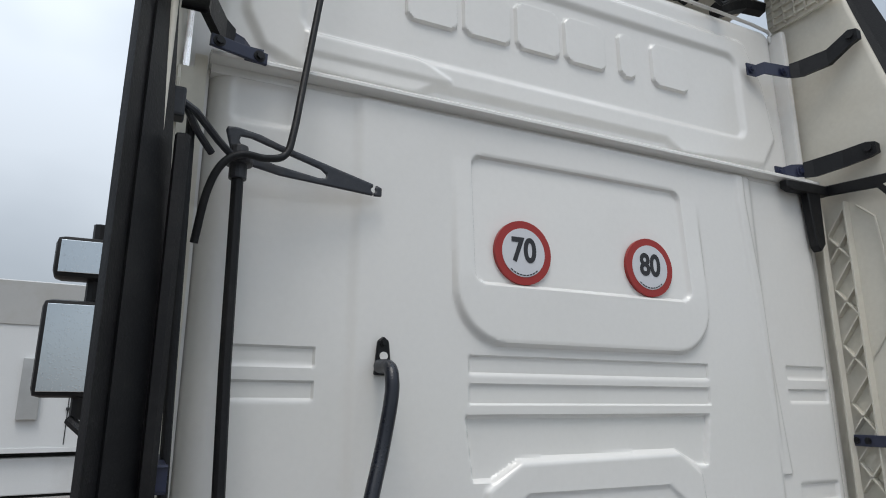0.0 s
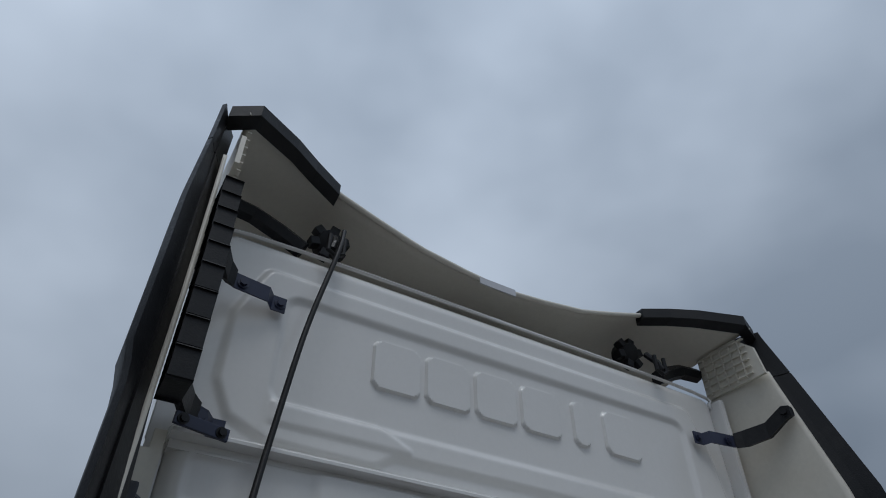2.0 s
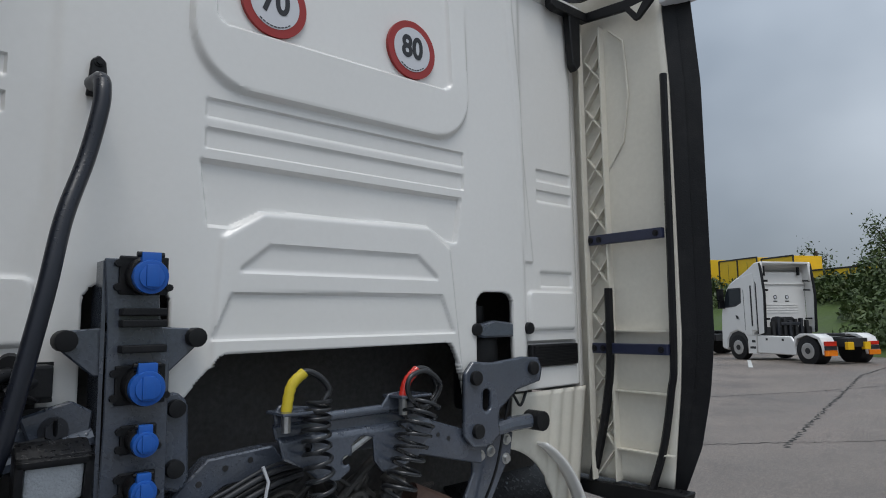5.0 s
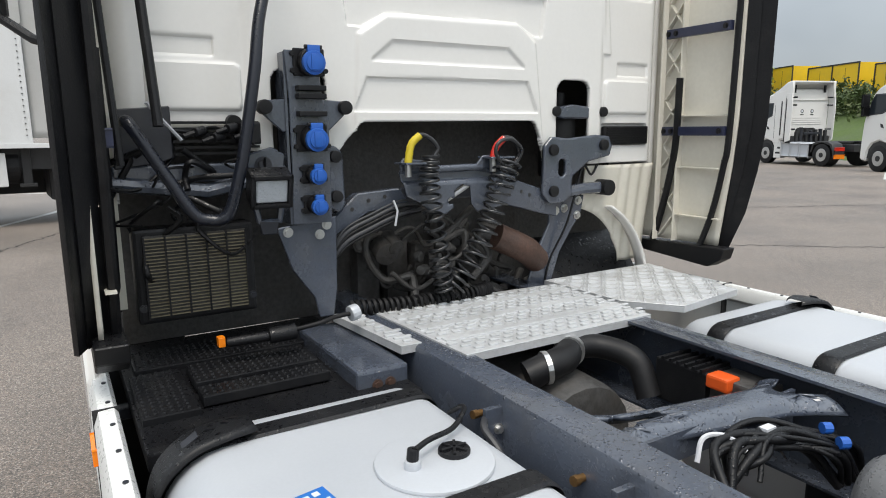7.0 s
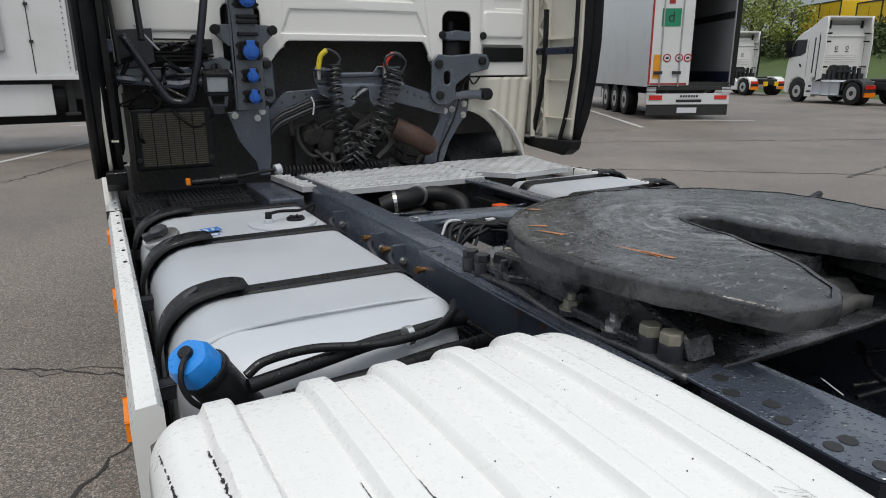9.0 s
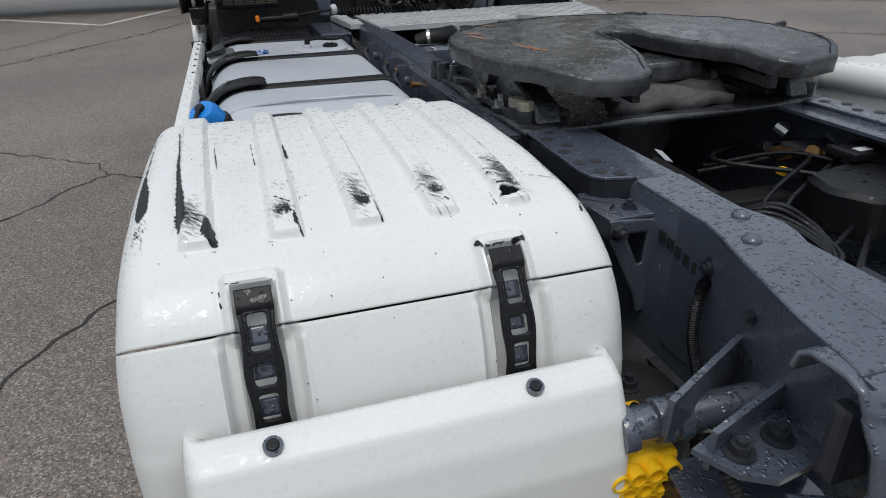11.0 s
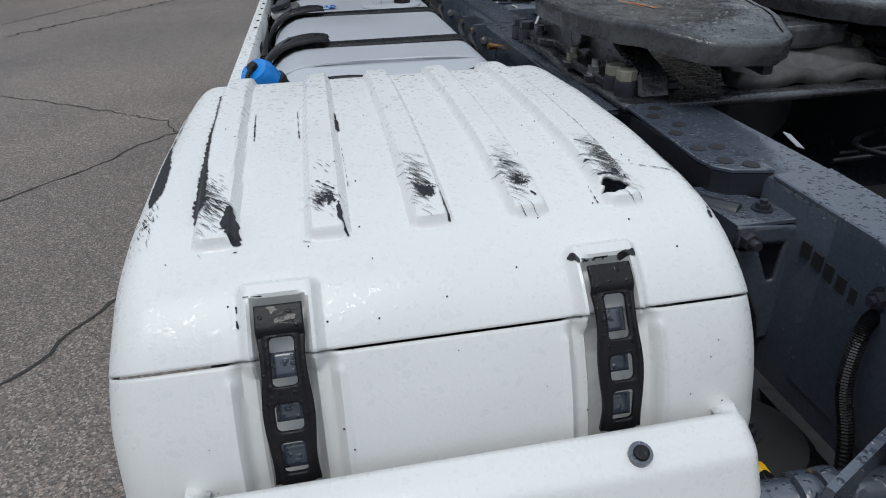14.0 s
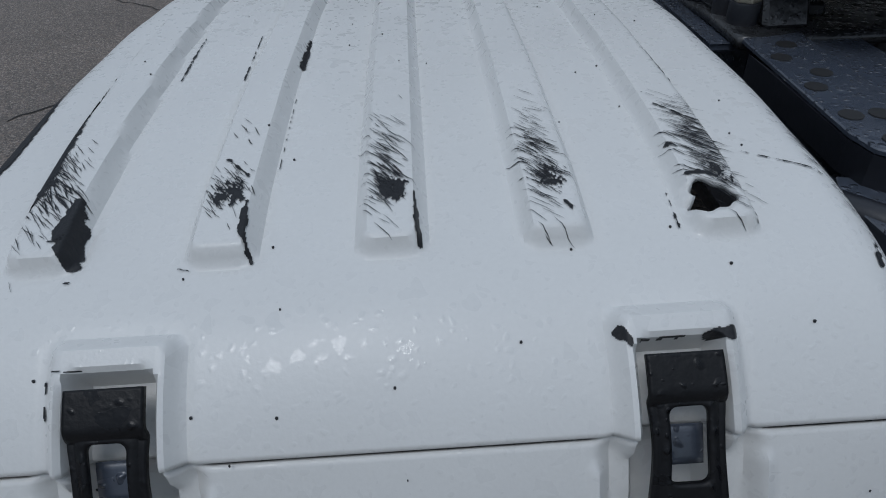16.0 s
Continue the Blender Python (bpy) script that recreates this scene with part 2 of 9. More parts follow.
YELLOW = mat("yellow_plastic", (0.86, 0.50, 0.012), 0.38, vary=0.08, dirt=(0.55, 0.30, 0.02), amount=0.3)
YELHOSE = mat("yellow_hose_sleeve", (0.62, 0.48, 0.03), 0.5, vary=0.1)
ORANGE = mat("orange_reflector", (0.85, 0.22, 0.01), 0.25, vary=0.05)
SIGNW = mat("sticker_white", (0.62, 0.63, 0.66), 0.4, vary=0.03)
SIGNR = mat("sticker_red", (0.33, 0.024, 0.020), 0.4, vary=0.05)
INK = mat("sticker_black", (0.02, 0.02, 0.024), 0.45, vary=0.05)
BLUEL = mat("blue_label", (0.01, 0.13, 0.45), 0.4, vary=0.05)
LENS = mat("lamp_lens", (0.42, 0.45, 0.48), 0.12, vary=0.12, scale=40, fine=180, bump=0.6)
SCUFF = mat("bare_dark_plastic", (0.010, 0.011, 0.014), 0.6, vary=0.2, fine=300, bump=0.2)
ASPH = mat("wet_asphalt", (0.20, 0.180, 0.163), 0.6, vary=0.45, scale=0.35, fine=150, bump=1.0, stones=150.0, dirt=(0.11, 0.10, 0.095), amount=0.75, dscale=0.55)
LINE = mat("road_marking", (0.55, 0.55, 0.53), 0.6, vary=0.15, fine=40, dirt=(0.2, 0.2, 0.19), amount=0.5, dscale=3.0)
CRACK = mat("asphalt_crack", (0.03, 0.028, 0.026), 0.8, vary=0.2)
TRAILER = mat("trailer_white", (0.66, 0.67, 0.67), 0.4, vary=0.04, scale=0.8, dirt=(0.42, 0.40, 0.37), amount=0.35, dscale=0.9)
CANVAS = mat("grey_tarpaulin", (0.42, 0.42, 0.41), 0.55, vary=0.06, scale=1.0, dirt=(0.3, 0.27, 0.22), amount=0.35)
DARK = mat("dark_underframe", (0.02, 0.02, 0.021), 0.6, vary=0.3)
GLASS = mat("dark_window_glass", (0.02, 0.025, 0.03), 0.05, vary=0.05)
MIRROR = mat("mirror_glass", (0.75, 0.8, 0.83), 0.03, metal=1.0, vary=0.01, drops=0.25)
GRASS = mat("grass_bank", (0.055, 0.088, 0.016), 0.8, vary=0.35, scale=0.6, fine=8, bump=0.6)
LEAF = mat("hedge_leaves", (0.055, 0.085, 0.022), 0.6, vary=0.4, scale=0.7, fine=6, dirt=(0.12, 0.11, 0.03), amount=0.5, dscale=0.8)
LEAFY = mat("spring_leaves", (0.22, 0.27, 0.05), 0.6, vary=0.35, scale=1.0, fine=8)
BARK = mat("bark", (0.06, 0.045, 0.035), 0.8, vary=0.3)
RUSTY = mat("rusty_pipe", (0.065, 0.034, 0.024), 0.65, vary=0.4, scale=12, fine=90, bump=0.4)
SIGNG = mat("green_plate", (0.01, 0.22, 0.11), 0.4, vary=0.05)


# ---- helpers of this scene ----
def link(name, me, material, parent=None, label=""):
    ob = new(name, me)
    if material and not me.materials:
        me.materials.append(material)
    if parent:
        ob.parent = parent
    if label:
        ob["label"] = label
    return ob


def part(name, bm, material, parent=None, label="", smooth=None):
    me = bpy.data.meshes.new(name)
    bmesh.ops.recalc_face_normals(bm, faces=bm.faces)
    bm.to_mesh(me)
    bm.free()
    if smooth:
        me.shade_smooth()
        me.set_sharp_from_angle(angle=radians(smooth))
    return link(name, me, material, parent, label)


def thing(name, label, category, group="", at=(0, 0, 0), kind=""):
    ob = new(name)
    ob.location = at
    ob.empty_display_size = 0.1
    return tagged(ob, label, category, group, kind)


def box(x0, y0, z0, x1, y1, z1, bevel=0.0, bm=None, m=None):
    own = bmesh.new()
    bmesh.ops.create_cube(own, size=1)
    for v in own.verts:
        v.co = Vector(((x0 + x1) / 2 + v.co.x * (x1 - x0), (y0 + y1) / 2 + v.co.y * (y1 - y0), (z0 + z1) / 2 + v.co.z * (z1 - z0)))
    if bevel:
        bmesh.ops.bevel(own, geom=own.edges[:], offset=bevel, segments=2, affect="EDGES", profile=0.6)
    return merge(own, bm, m)


def merge(own, bm=None, m=None):
    if m:
        own.transform(m)
    if bm is None:
        return own
    me = bpy.data.meshes.new("tmp")
    own.to_mesh(me)
    own.free()
    bm.from_mesh(me)
    bpy.data.meshes.remove(me)
    return bm


def cyl(p0, p1, r, seg=16, bevel=0.0, bm=None, r2=None):
    own = bmesh.new()
    p0, p1 = Vector(p0), Vector(p1)
    d = p1 - p0
    bmesh.ops.create_cone(own, cap_ends=True, segments=seg, radius1=r, radius2=r if r2 is None else r2, depth=d.length)
    if bevel:
        caps = [e for e in own.edges if len([f for f in e.link_faces if len(f.verts) > 4]) == 1]
        bmesh.ops.bevel(own, geom=caps, offset=bevel, segments=2, affect="EDGES", profile=0.6)
    own.transform(Matrix.Translation((p0 + p1) / 2) @ d.to_track_quat("Z", "Y").to_matrix().to_4x4())
    return merge(own, bm)


def prism(points, axis, a, b, bevel=0.0, bm=None):
    """A plate: the outline (two coordinates, those other than axis, in order) drawn out along axis from a to b."""
    own = bmesh.new()
    put = {"x": lambda p, c: (c, p[0], p[1]), "y": lambda p, c: (p[0], c, p[1]), "z": lambda p, c: (p[0], p[1], c)}[axis]
    f = own.faces.new([own.verts.new(put(p, a)) for p in points])
    ex = bmesh.ops.extrude_face_region(own, geom=[f])
    for v in [g for g in ex["geom"] if isinstance(g, bmesh.types.BMVert)]:
        v.co["xyz".index(axis)] = b
    bmesh.ops.recalc_face_normals(own, faces=own.faces)
    if bevel:
        bmesh.ops.bevel(own, geom=own.edges[:], offset=bevel, segments=1, affect="EDGES")
    return merge(own, bm)


def curve_points(points, steps=8):
    """Smooth points through the given ones (Catmull-Rom)."""
    p = [Vector(q) for q in points]
    p = [2 * p[0] - p[1]] + p + [2 * p[-1] - p[-2]]
    out = []
    for i in range(1, len(p) - 2):
        for k in range(steps):
            t = k / steps
            a, b, c, d = p[i - 1], p[i], p[i + 1], p[i + 2]
            out.append(0.5 * (2 * b + (c - a) * t + (2 * a - 5 * b + 4 * c - d) * t * t + (3 * b - a - 3 * c + d) * t ** 3))
    return out + [p[-2]]


def tube(points, r, seg=8, bm=None, steps=0, ridge=0.0):
    """A round bar or hose along the points; ridge: corrugation."""
    pts = curve_points(points, steps) if steps else [Vector(q) for q in points]
    own = bmesh.new()
    up, rings = None, []
    for i, p in enumerate(pts):
        d = (pts[min(i + 1, len(pts) - 1)] - pts[max(i - 1, 0)]).normalized()
        if up is None:
            up = d.orthogonal().normalized()
        up = (up - d * up.dot(d)).normalized()
        side = d.cross(up)
        rr = r * (1 + ridge * (1 if i % 2 else -1))
        rings.append([own.verts.new(p + rr * (math.cos(a) * up + math.sin(a) * side)) for a in (2 * math.pi * k / seg for k in range(seg))])
    for a, b in zip(rings, rings[1:]):
        for k in range(seg):
            own.faces.new((a[k], a[(k + 1) % seg], b[(k + 1) % seg], b[k]))
    own.faces.new(rings[0][::-1])
    own.faces.new(rings[-1])
    return merge(own, bm)


def coil(axis, radius, wire, turns, per=14, seg=6, bm=None, squash=1.0):
    """A hose wound round the line of points axis."""
    line = curve_points(axis, 10)
    n, pts = int(turns * per), []
    for i in range(n + 1):
        f = i / n * (len(line) - 1)
        k = min(int(f), len(line) - 2)
        p = line[k].lerp(line[k + 1], f - k)
        d = (line[k + 1] - line[k]).normalized()
        u = Vector((1, 0, 0)) if abs(d.x) < 0.8 else Vector((0, 0, 1))
        u = (u - d * u.dot(d)).normalized()
        w = d.cross(u)
        a = 2 * math.pi * i / per
        rad = radius(i / n) if callable(radius) else radius
        pts.append(p + rad * (math.cos(a) * u + squash * math.sin(a) * w))
    return tube(pts, wire, seg, bm)


def bolt(p, normal, r=0.014, h=0.012, bm=None, washer=True, stud=0.0):
    p, n = Vector(p), Vector(normal).normalized()
    bm = bm or bmesh.new()
    if washer:
        cyl(p, p + n * 0.003, r * 1.5, 16, bm=bm)
    cyl(p + n * 0.002, p + n * h, r, 6, bm=bm)
    if stud:
        cyl(p, p + n * (h + stud), r * 0.55, 10, bm=bm)
    return bm


def ss(d, w):
    """1 inside, 0 outside of the signed distance d, with a soft step w wide."""
    t = np.clip(0.5 - d / w, 0, 1)
    return t * t * (3 - 2 * t)


def rbox(u, v, u0, v0, u1, v1, r=0.02):
    qx, qy = np.abs(u - (u0 + u1) / 2) - (u1 - u0) / 2 + r, np.abs(v - (v0 + v1) / 2) - (v1 - v0) / 2 + r
    return np.hypot(np.maximum(qx, 0), np.maximum(qy, 0)) + np.minimum(np.maximum(qx, qy), 0) - r


def poly_sdf(u, v, pts, r=0.0):
    """Signed distance to a polygon, rounded by r."""
    d2 = np.full(u.shape, 1e9)
    inside = np.zeros(u.shape, bool)
    for (ax, ay), (bx, by) in zip(pts, pts[1:] + pts[:1]):
        ex, ey, wx, wy = bx - ax, by - ay, u - ax, v - ay
        t = np.clip((wx * ex + wy * ey) / (ex * ex + ey * ey), 0, 1)
        d2 = np.minimum(d2, (wx - t * ex) ** 2 + (wy - t * ey) ** 2)
        with np.errstate(divide="ignore", invalid="ignore"):
            inside ^= ((ay > v) != (by > v)) & (u < ex * (v - ay) / (by - ay if by != ay else 1e-9) + ax)
    d = np.sqrt(d2)
    return np.where(inside, -d, d) - r


def field(name, us, vs, pos, material, parent=None, label="", hole=None, thick=0.0, angle=35, snap=0.72):
    """A sheet over the grid us x vs with the places pos(U, V); hole: signed distance, negative where the sheet is cut away."""
    U, V = np.meshgrid(us, vs, indexing="ij")
    keep = np.ones((len(us) - 1, len(vs) - 1), bool)
    if hole is not None:
        h = max(us[1] - us[0], vs[1] - vs[0])
        for _ in range(4):
            s, e = hole(U, V), 1e-4
            gu, gv = (hole(U + e, V) - s) / e, (hole(U, V + e) - s) / e
            g2 = np.maximum(gu * gu + gv * gv, 0.25)
            near = np.abs(s) < snap * h
            U, V = np.where(near, U - s * gu / g2, U), np.where(near, V - s * gv / g2, V)
        s = hole(U, V)
        bad = s < -0.06 * h
        keep = ~(bad[:-1, :-1] | bad[1:, :-1] | bad[:-1, 1:] | bad[1:, 1:])
        rim = np.abs(s) < 0.08 * h
        keep &= ~(rim[:-1, :-1] & rim[1:, :-1] & rim[:-1, 1:] & rim[1:, 1:])
    P = pos(U, V).reshape(-1, 3)
    idx = np.arange(len(us) * len(vs)).reshape(len(us), len(vs))
    F = np.stack([idx[:-1, :-1], idx[1:, :-1], idx[1:, 1:], idx[:-1, 1:]], -1)[keep]
    used = np.zeros(len(P), bool)
    used[F.ravel()] = True
    remap = np.cumsum(used) - 1
    me = bpy.data.meshes.new(name)
    me.from_pydata(P[used].tolist(), [], remap[F].tolist())
    me.shade_smooth()
    me.set_sharp_from_angle(angle=radians(angle))
    ob = link(name, me, material, parent, label)
    if thick:
        sol = ob.modifiers.new("thickness", "SOLIDIFY")
        sol.thickness, sol.offset = abs(thick), math.copysign(1, thick)
    return ob


def steps(a, b, h):
    return np.linspace(a, b, max(2, int(round(abs(b - a) / h)) + 1))


def text(name, body, size, m, material, parent=None, depth=0.0006, bold=0.0, label="", squeeze=1.0):
    cu = bpy.data.curves.new(name, "FONT")
    cu.body, cu.size, cu.align_x, cu.align_y, cu.extrude, cu.offset = body, size, "CENTER", "CENTER", depth, bold
    tmp = new(name, cu)
    me = bpy.data.meshes.new_from_object(tmp.evaluated_get(bpy.context.evaluated_depsgraph_get()))
    bpy.data.objects.remove(tmp)
    me.transform(m @ Matrix.Diagonal((squeeze, 1, 1, 1)))
    me.materials.clear()
    return link(name, me, material, parent, label)

# ---- ground ----
def dip(x, y):
    """The yard falls a little towards the bank."""
    k = np.clip((x + 0.8 * y - 31.0) / 6.0, 0, 1)
    return -0.09 * k * k * (3 - 2 * k)


gx = np.concatenate([[-1500, -500, -200], steps(-60, 90, 1.5), [200, 500, 1500]])
ground = field("ground", gx, np.concatenate([[-1500, -500, -200], steps(-60, 75, 1.5), [200, 500, 1500]]), lambda u, v: np.stack([u, v, dip(u, v)], -1), ASPH)
tagged(ground, "grey wet asphalt of a truck yard", "ground", kind="structure")


def strip(name, points, wide, material, label, seed=0, rough=0.0, lift=0.004):
    """A painted line or a crack lying on the ground."""
    rs = random.Random(seed)
    own, prev = bmesh.new(), None
    pts = [Vector((*p, 0)) for p in points]
    fine = []
    for a, b in zip(pts, pts[1:]):
        n = max(1, int((b - a).length / (0.06 if rough else 0.5)))
        fine += [a.lerp(b, k / n) for k in range(n)]
    fine.append(pts[-1])
    for i, p in enumerate(fine):
        d = (fine[min(i + 1, len(fine) - 1)] - fine[max(i - 1, 0)]).normalized()
        n = Vector((-d.y, d.x, 0))
        q = p + n * rs.uniform(-rough, rough)
        w = wide * (rs.uniform(0.4, 1.3) if rough else 1) / 2
        z = float(dip(q.x, q.y)) + lift
        cur = [own.verts.new((q.x + n.x * w, q.y + n.y * w, z)), own.verts.new((q.x - n.x * w, q.y - n.y * w, z))]
        if prev:
            own.faces.new((prev[0], prev[1], cur[1], cur[0]))
        prev = cur
    return tagged(part(name, own, material), label, "road marking" if material is LINE else "crack", kind="structure")


strip("road_line", [(-6.5, 12.3), (-3.30, 9.40), (-1.55, 13.1), (0.2, 17.3)], 0.13, LINE, "worn white parking line on the asphalt")
strip("road_line", [(-2.0, 19.0), (6.0, 17.0)], 0.13, LINE, "worn white parking line on the asphalt")
strip("road_line", [(13.5, 11.0), (16.15, 9.61)], 0.13, LINE, "worn white parking line on the asphalt")
strip("road_line", [(11.6, 9.6), (15.1, 15.7), (18.0, 21.0)], 0.13, LINE, "worn white parking line on the asphalt")
strip("road_line", [(0.70, -3.11), (0.55, -3.35), (-0.10, -4.4)], 0.32, LINE, "wide worn white marking on the asphalt")
strip("road_line", [(25.0, 9.8), (21.0, 8.0)], 0.13, LINE, "worn white parking line on the asphalt")
for seed, pts, w in ((1, [(-5.5, 3.3), (-3.6, 1.9), (-2.9, 1.45), (-2.1, 0.85), (-2.0, 0.60), (-1.6, 0.33), (-1.3, 0.10), (-0.6, -0.2)], 0.012), (2, [(-2.0, 0.57), (-2.2, 0.38), (-2.36, 0.05), (-2.9, -0.5)], 0.014), (3, [(-1.81, 0.48), (-1.67, 0.30), (-1.45, 0.28), (-1.2, 0.12)], 0.008),
                     (4, [(-4.5, 4.6), (-2.37, 7.99), (-1.20, 10.41), (1.0, 14.2)], 0.045), (5, [(4.0, 5.6), (6.64, 3.56), (9.5, 1.2)], 0.03), (6, [(3.5, 9.5), (9.0, 7.0), (15, 4.0), (30, -1.0)], 0.05), (7, [(-2.9, -3.3), (-2.14, -1.95), (-1.87, -1.45), (-1.3, -0.6)], 0.016),
                     (9, [(8.0, 2.0), (20.0, 4.5), (32.0, 5.5)], 0.05), (10, [(-6.0, 3.0), (-4.5, 6.3), (-3.4, 9.0)], 0.02)):
    strip("asphalt_crack", pts, w, CRACK, "dark crack in the asphalt", seed, 0.02 if w < 0.03 else 0.05, 0.003)

# ---- the cab ----
cab = thing("truck_cab", "white sleeper cab of a tractor unit, seen from behind", "truck cab")


def wall_relief(x, z):
    """How far the pressed rear wall stands out to the rear."""
    a = np.abs(x)
    d = 0.012 * ss(rbox(x, z, -0.47, 2.285, 0.47, 3.3, 0.16), 0.018) * np.clip((2.82 - z) / 0.35, 0, 1)
    d -= 0.009 * ss(rbox(x, z, -0.41, 2.455, 0.39, 2.835, 0.035), 0.010)
    for z0, z1 in ((2.205, 2.252), (2.125, 2.176)):
        d -= 0.005 * ss(rbox(x, z, -0.425, z0, 0.45, z1, 0.004), 0.005)
    # stepped field over the arch-shaped bulge
    d -= 0.011 * ss(poly_sdf(x, z, [(-0.43, 2.09), (0.43, 2.09), (0.41, 1.95), (0.38, 1.95), (0.29, 1.995), (-0.27, 1.985), (-0.36, 1.935), (-0.41, 1.935)], 0.005), 0.010)
    d += 0.008 * ss(poly_sdf(x, z, [(-0.40, 1.5), (-0.37, 1.90), (-0.27, 1.965), (0.29, 1.975), (0.37, 1.915), (0.42, 1.5)], 0.01), 0.018)
    d -= 0.006 * ss(poly_sdf(x, z, [(-0.325, 1.825), (-0.25, 1.885), (0.24, 1.885), (0.315, 1.825)], 0.006), 0.01)
    d -= 0.007 * ss(poly_sdf(x, z, [(-0.395, 1.655), (-0.35, 1.76), (0.335, 1.765), (0.385, 1.655)], 0.005), 0.008)
    # outer columns
    d -= 0.008 * ss(0.755 - a + 0.0 * z, 0.035)
    d += 0.005 * ss(np.abs(x - (0.69 + 0.10 * np.clip(2.85 - z, 0, 1))) - 0.022, 0.018) * (z > 1.9)
    for z0, z1 in ((2.215, 2.258), (2.135, 2.178)):
        d -= 0.005 * ss(rbox(a, z, 0.845, z0, 1.05, z1, 0.004), 0.005)
    d += 0.008 * ss(rbox(a, z, 0.775, 1.65, 1.045, 1.79, 0.02), 0.010)
    d -= 0.006 * ss(rbox(a, z, 0.85, 1.81, 1.04, 1.865, 0.006), 0.01)
    d -= 0.012 * ss(rbox(x, z, 0.765, 1.515, 1.045, 1.605, 0.008), 0.01)
    d -= 0.006 * ss(rbox(x, z, -1.08, 2.82, -0.92, 2.93, 0.02), 0.02)
    # shallow dents of the skin
    d = 1.45 * d + 0.0015 * np.sin(x * 7 + 1) * np.sin(z * 5)
    return d


def wall_holes(x, z):
    arch = poly_sdf(x, z, [(-0.46, 1.3), (-0.43, 1.5), (-0.36, 1.58), (0.355, 1.585), (0.40, 1.5), (0.44, 1.3)], 0.035)
    slots = rbox(np.abs(x), z, 0.50, 1.2, 0.685, 1.785, 0.05)
    left = rbox(x, z, -1.4, 1.2, -0.76, 1.585, 0.01)
    return np.minimum(np.minimum(arch, slots), left)


def wall_place(x, z):
    a = np.clip((np.abs(x) - 1.06) / 0.075, 0, 1)
    y = -wall_relief(x - 0.015, z - 0.033) + 0.09 * (1 - np.sqrt(np.maximum(1 - a * a, 0)))
    return np.stack([x, y, z], -1)


field("rear_wall", steps(-1.134, 1.134, 0.0058), steps(1.47, 2.975, 0.0058), wall_place, WHITE, cab, hole=lambda x, z: wall_holes(x - 0.015, z - 0.033), thick=-0.02, snap=0.52)


def logo(x, z):
    """Six plain raised blocks where the maker's word is pressed into the panel."""
    d = np.full(x.shape, 9.0)
    for i in range(6):
        x0 = -0.585 + i * 0.198
        wide = 0.175 if i != 4 else 0.075
        d = np.minimum(d, rbox(x - (0.04 if i == 4 else 0), z, x0, 3.30, x0 + wide, 3.475, 0.03))
    return d


def roof_relief(x, z):
    d = 0.012 * ss(poly_sdf(x, z, [(-0.98, 3.12), (-1.02, 3.20), (-1.02, 3.42), (-0.95, 3.58), (0.90, 3.58), (0.97, 3.42), (1.0, 3.20), (0.93, 3.10), (0.52, 3.075), (0.45, 3.12), (-0.5, 3.12), (-0.57, 3.075), (-0.88, 3.08)], 0.035), 0.03)
    d -= 0.010 * ss(rbox(x, z, -0.90, 3.165, 0.86, 3.53, 0.05), 0.03)
    d += 0.006 * ss(poly_sdf(x, z, [(-0.88, 3.16), (-0.56, 3.16), (-0.45, 3.11), (-0.88, 3.11)], 0.01), 0.02)
    b = logo(x, z)
    d += 0.010 * ss(b, 0.005)
    return 1.3 * d


def roof_place(x, z):
    a = np.clip((np.abs(x) - 1.085) / 0.075, 0, 1)
    b = np.clip((z - 3.69) / 0.06, 0, 1)
    y = 0.085 + 0.02 * (z - 3.0) - roof_relief(x - 0.01, z - 0.015) + 0.07 * (1 - np.sqrt(np.maximum(1 - a * a, 0))) + 0.05 * (1 - np.sqrt(np.maximum(1 - b * b, 0)))
    return np.stack([x, y, z], -1)


field("roof_panel", steps(-1.16, 1.16, 0.006), steps(3.005, 3.75, 0.006), roof_place, WHITE, cab,
      hole=lambda x, z: -np.maximum(rbox(x, z, -1.16 + 0.0, 2.6, 1.16, 3.75, 0.14), 0 * x - 9), thick=-0.015)
# rolled seam between the two panels
bm = bmesh.new()
prism([(0.10, 3.036), (0.05, 3.030), (-0.018, 3.012), (-0.026, 3.004), (-0.026, 2.996), (-0.018, 2.990), (0.02, 2.988), (0.10, 2.988)], "x", -1.13, 1.13, bm=bm)
prism([(0.07, 2.988), (0.012, 2.988), (0.012, 2.966), (0.07, 2.966)], "x", -1.125, 1.125, bm=bm)
part("seam", bm, WHITE, cab, smooth=40)
# flange round the roof panel
bm = tube([(-1.165, 0.10, 3.01), (-1.165, 0.105, 3.60), (-1.13, 0.108, 3.70), (-1.04, 0.11, 3.755), (0, 0.112, 3.765), (1.04, 0.11, 3.755), (1.13, 0.108, 3.70), (1.165, 0.105, 3.60), (1.165, 0.10, 3.01)], 0.008, 6, steps=4)
part("flange", bm, WHITE, cab, smooth=60)
# the sides and inside of the cab
for s in (-1, 1):
    part("side_panel", box(s * 1.135, 0.05, 1.42, s * 1.165, 2.0, 3.72, 0.01), WHITE, cab)
part("roof_skin", box(-1.13, 0.15, 3.70, 1.13, 2.0, 3.74, 0.01), WHITE, cab)
part("front_panel", box(-1.13, 1.96, 1.0, 1.13, 2.0, 3.70, 0.01), WHITE, cab)
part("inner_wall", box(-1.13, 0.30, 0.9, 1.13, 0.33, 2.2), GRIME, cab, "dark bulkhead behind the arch")

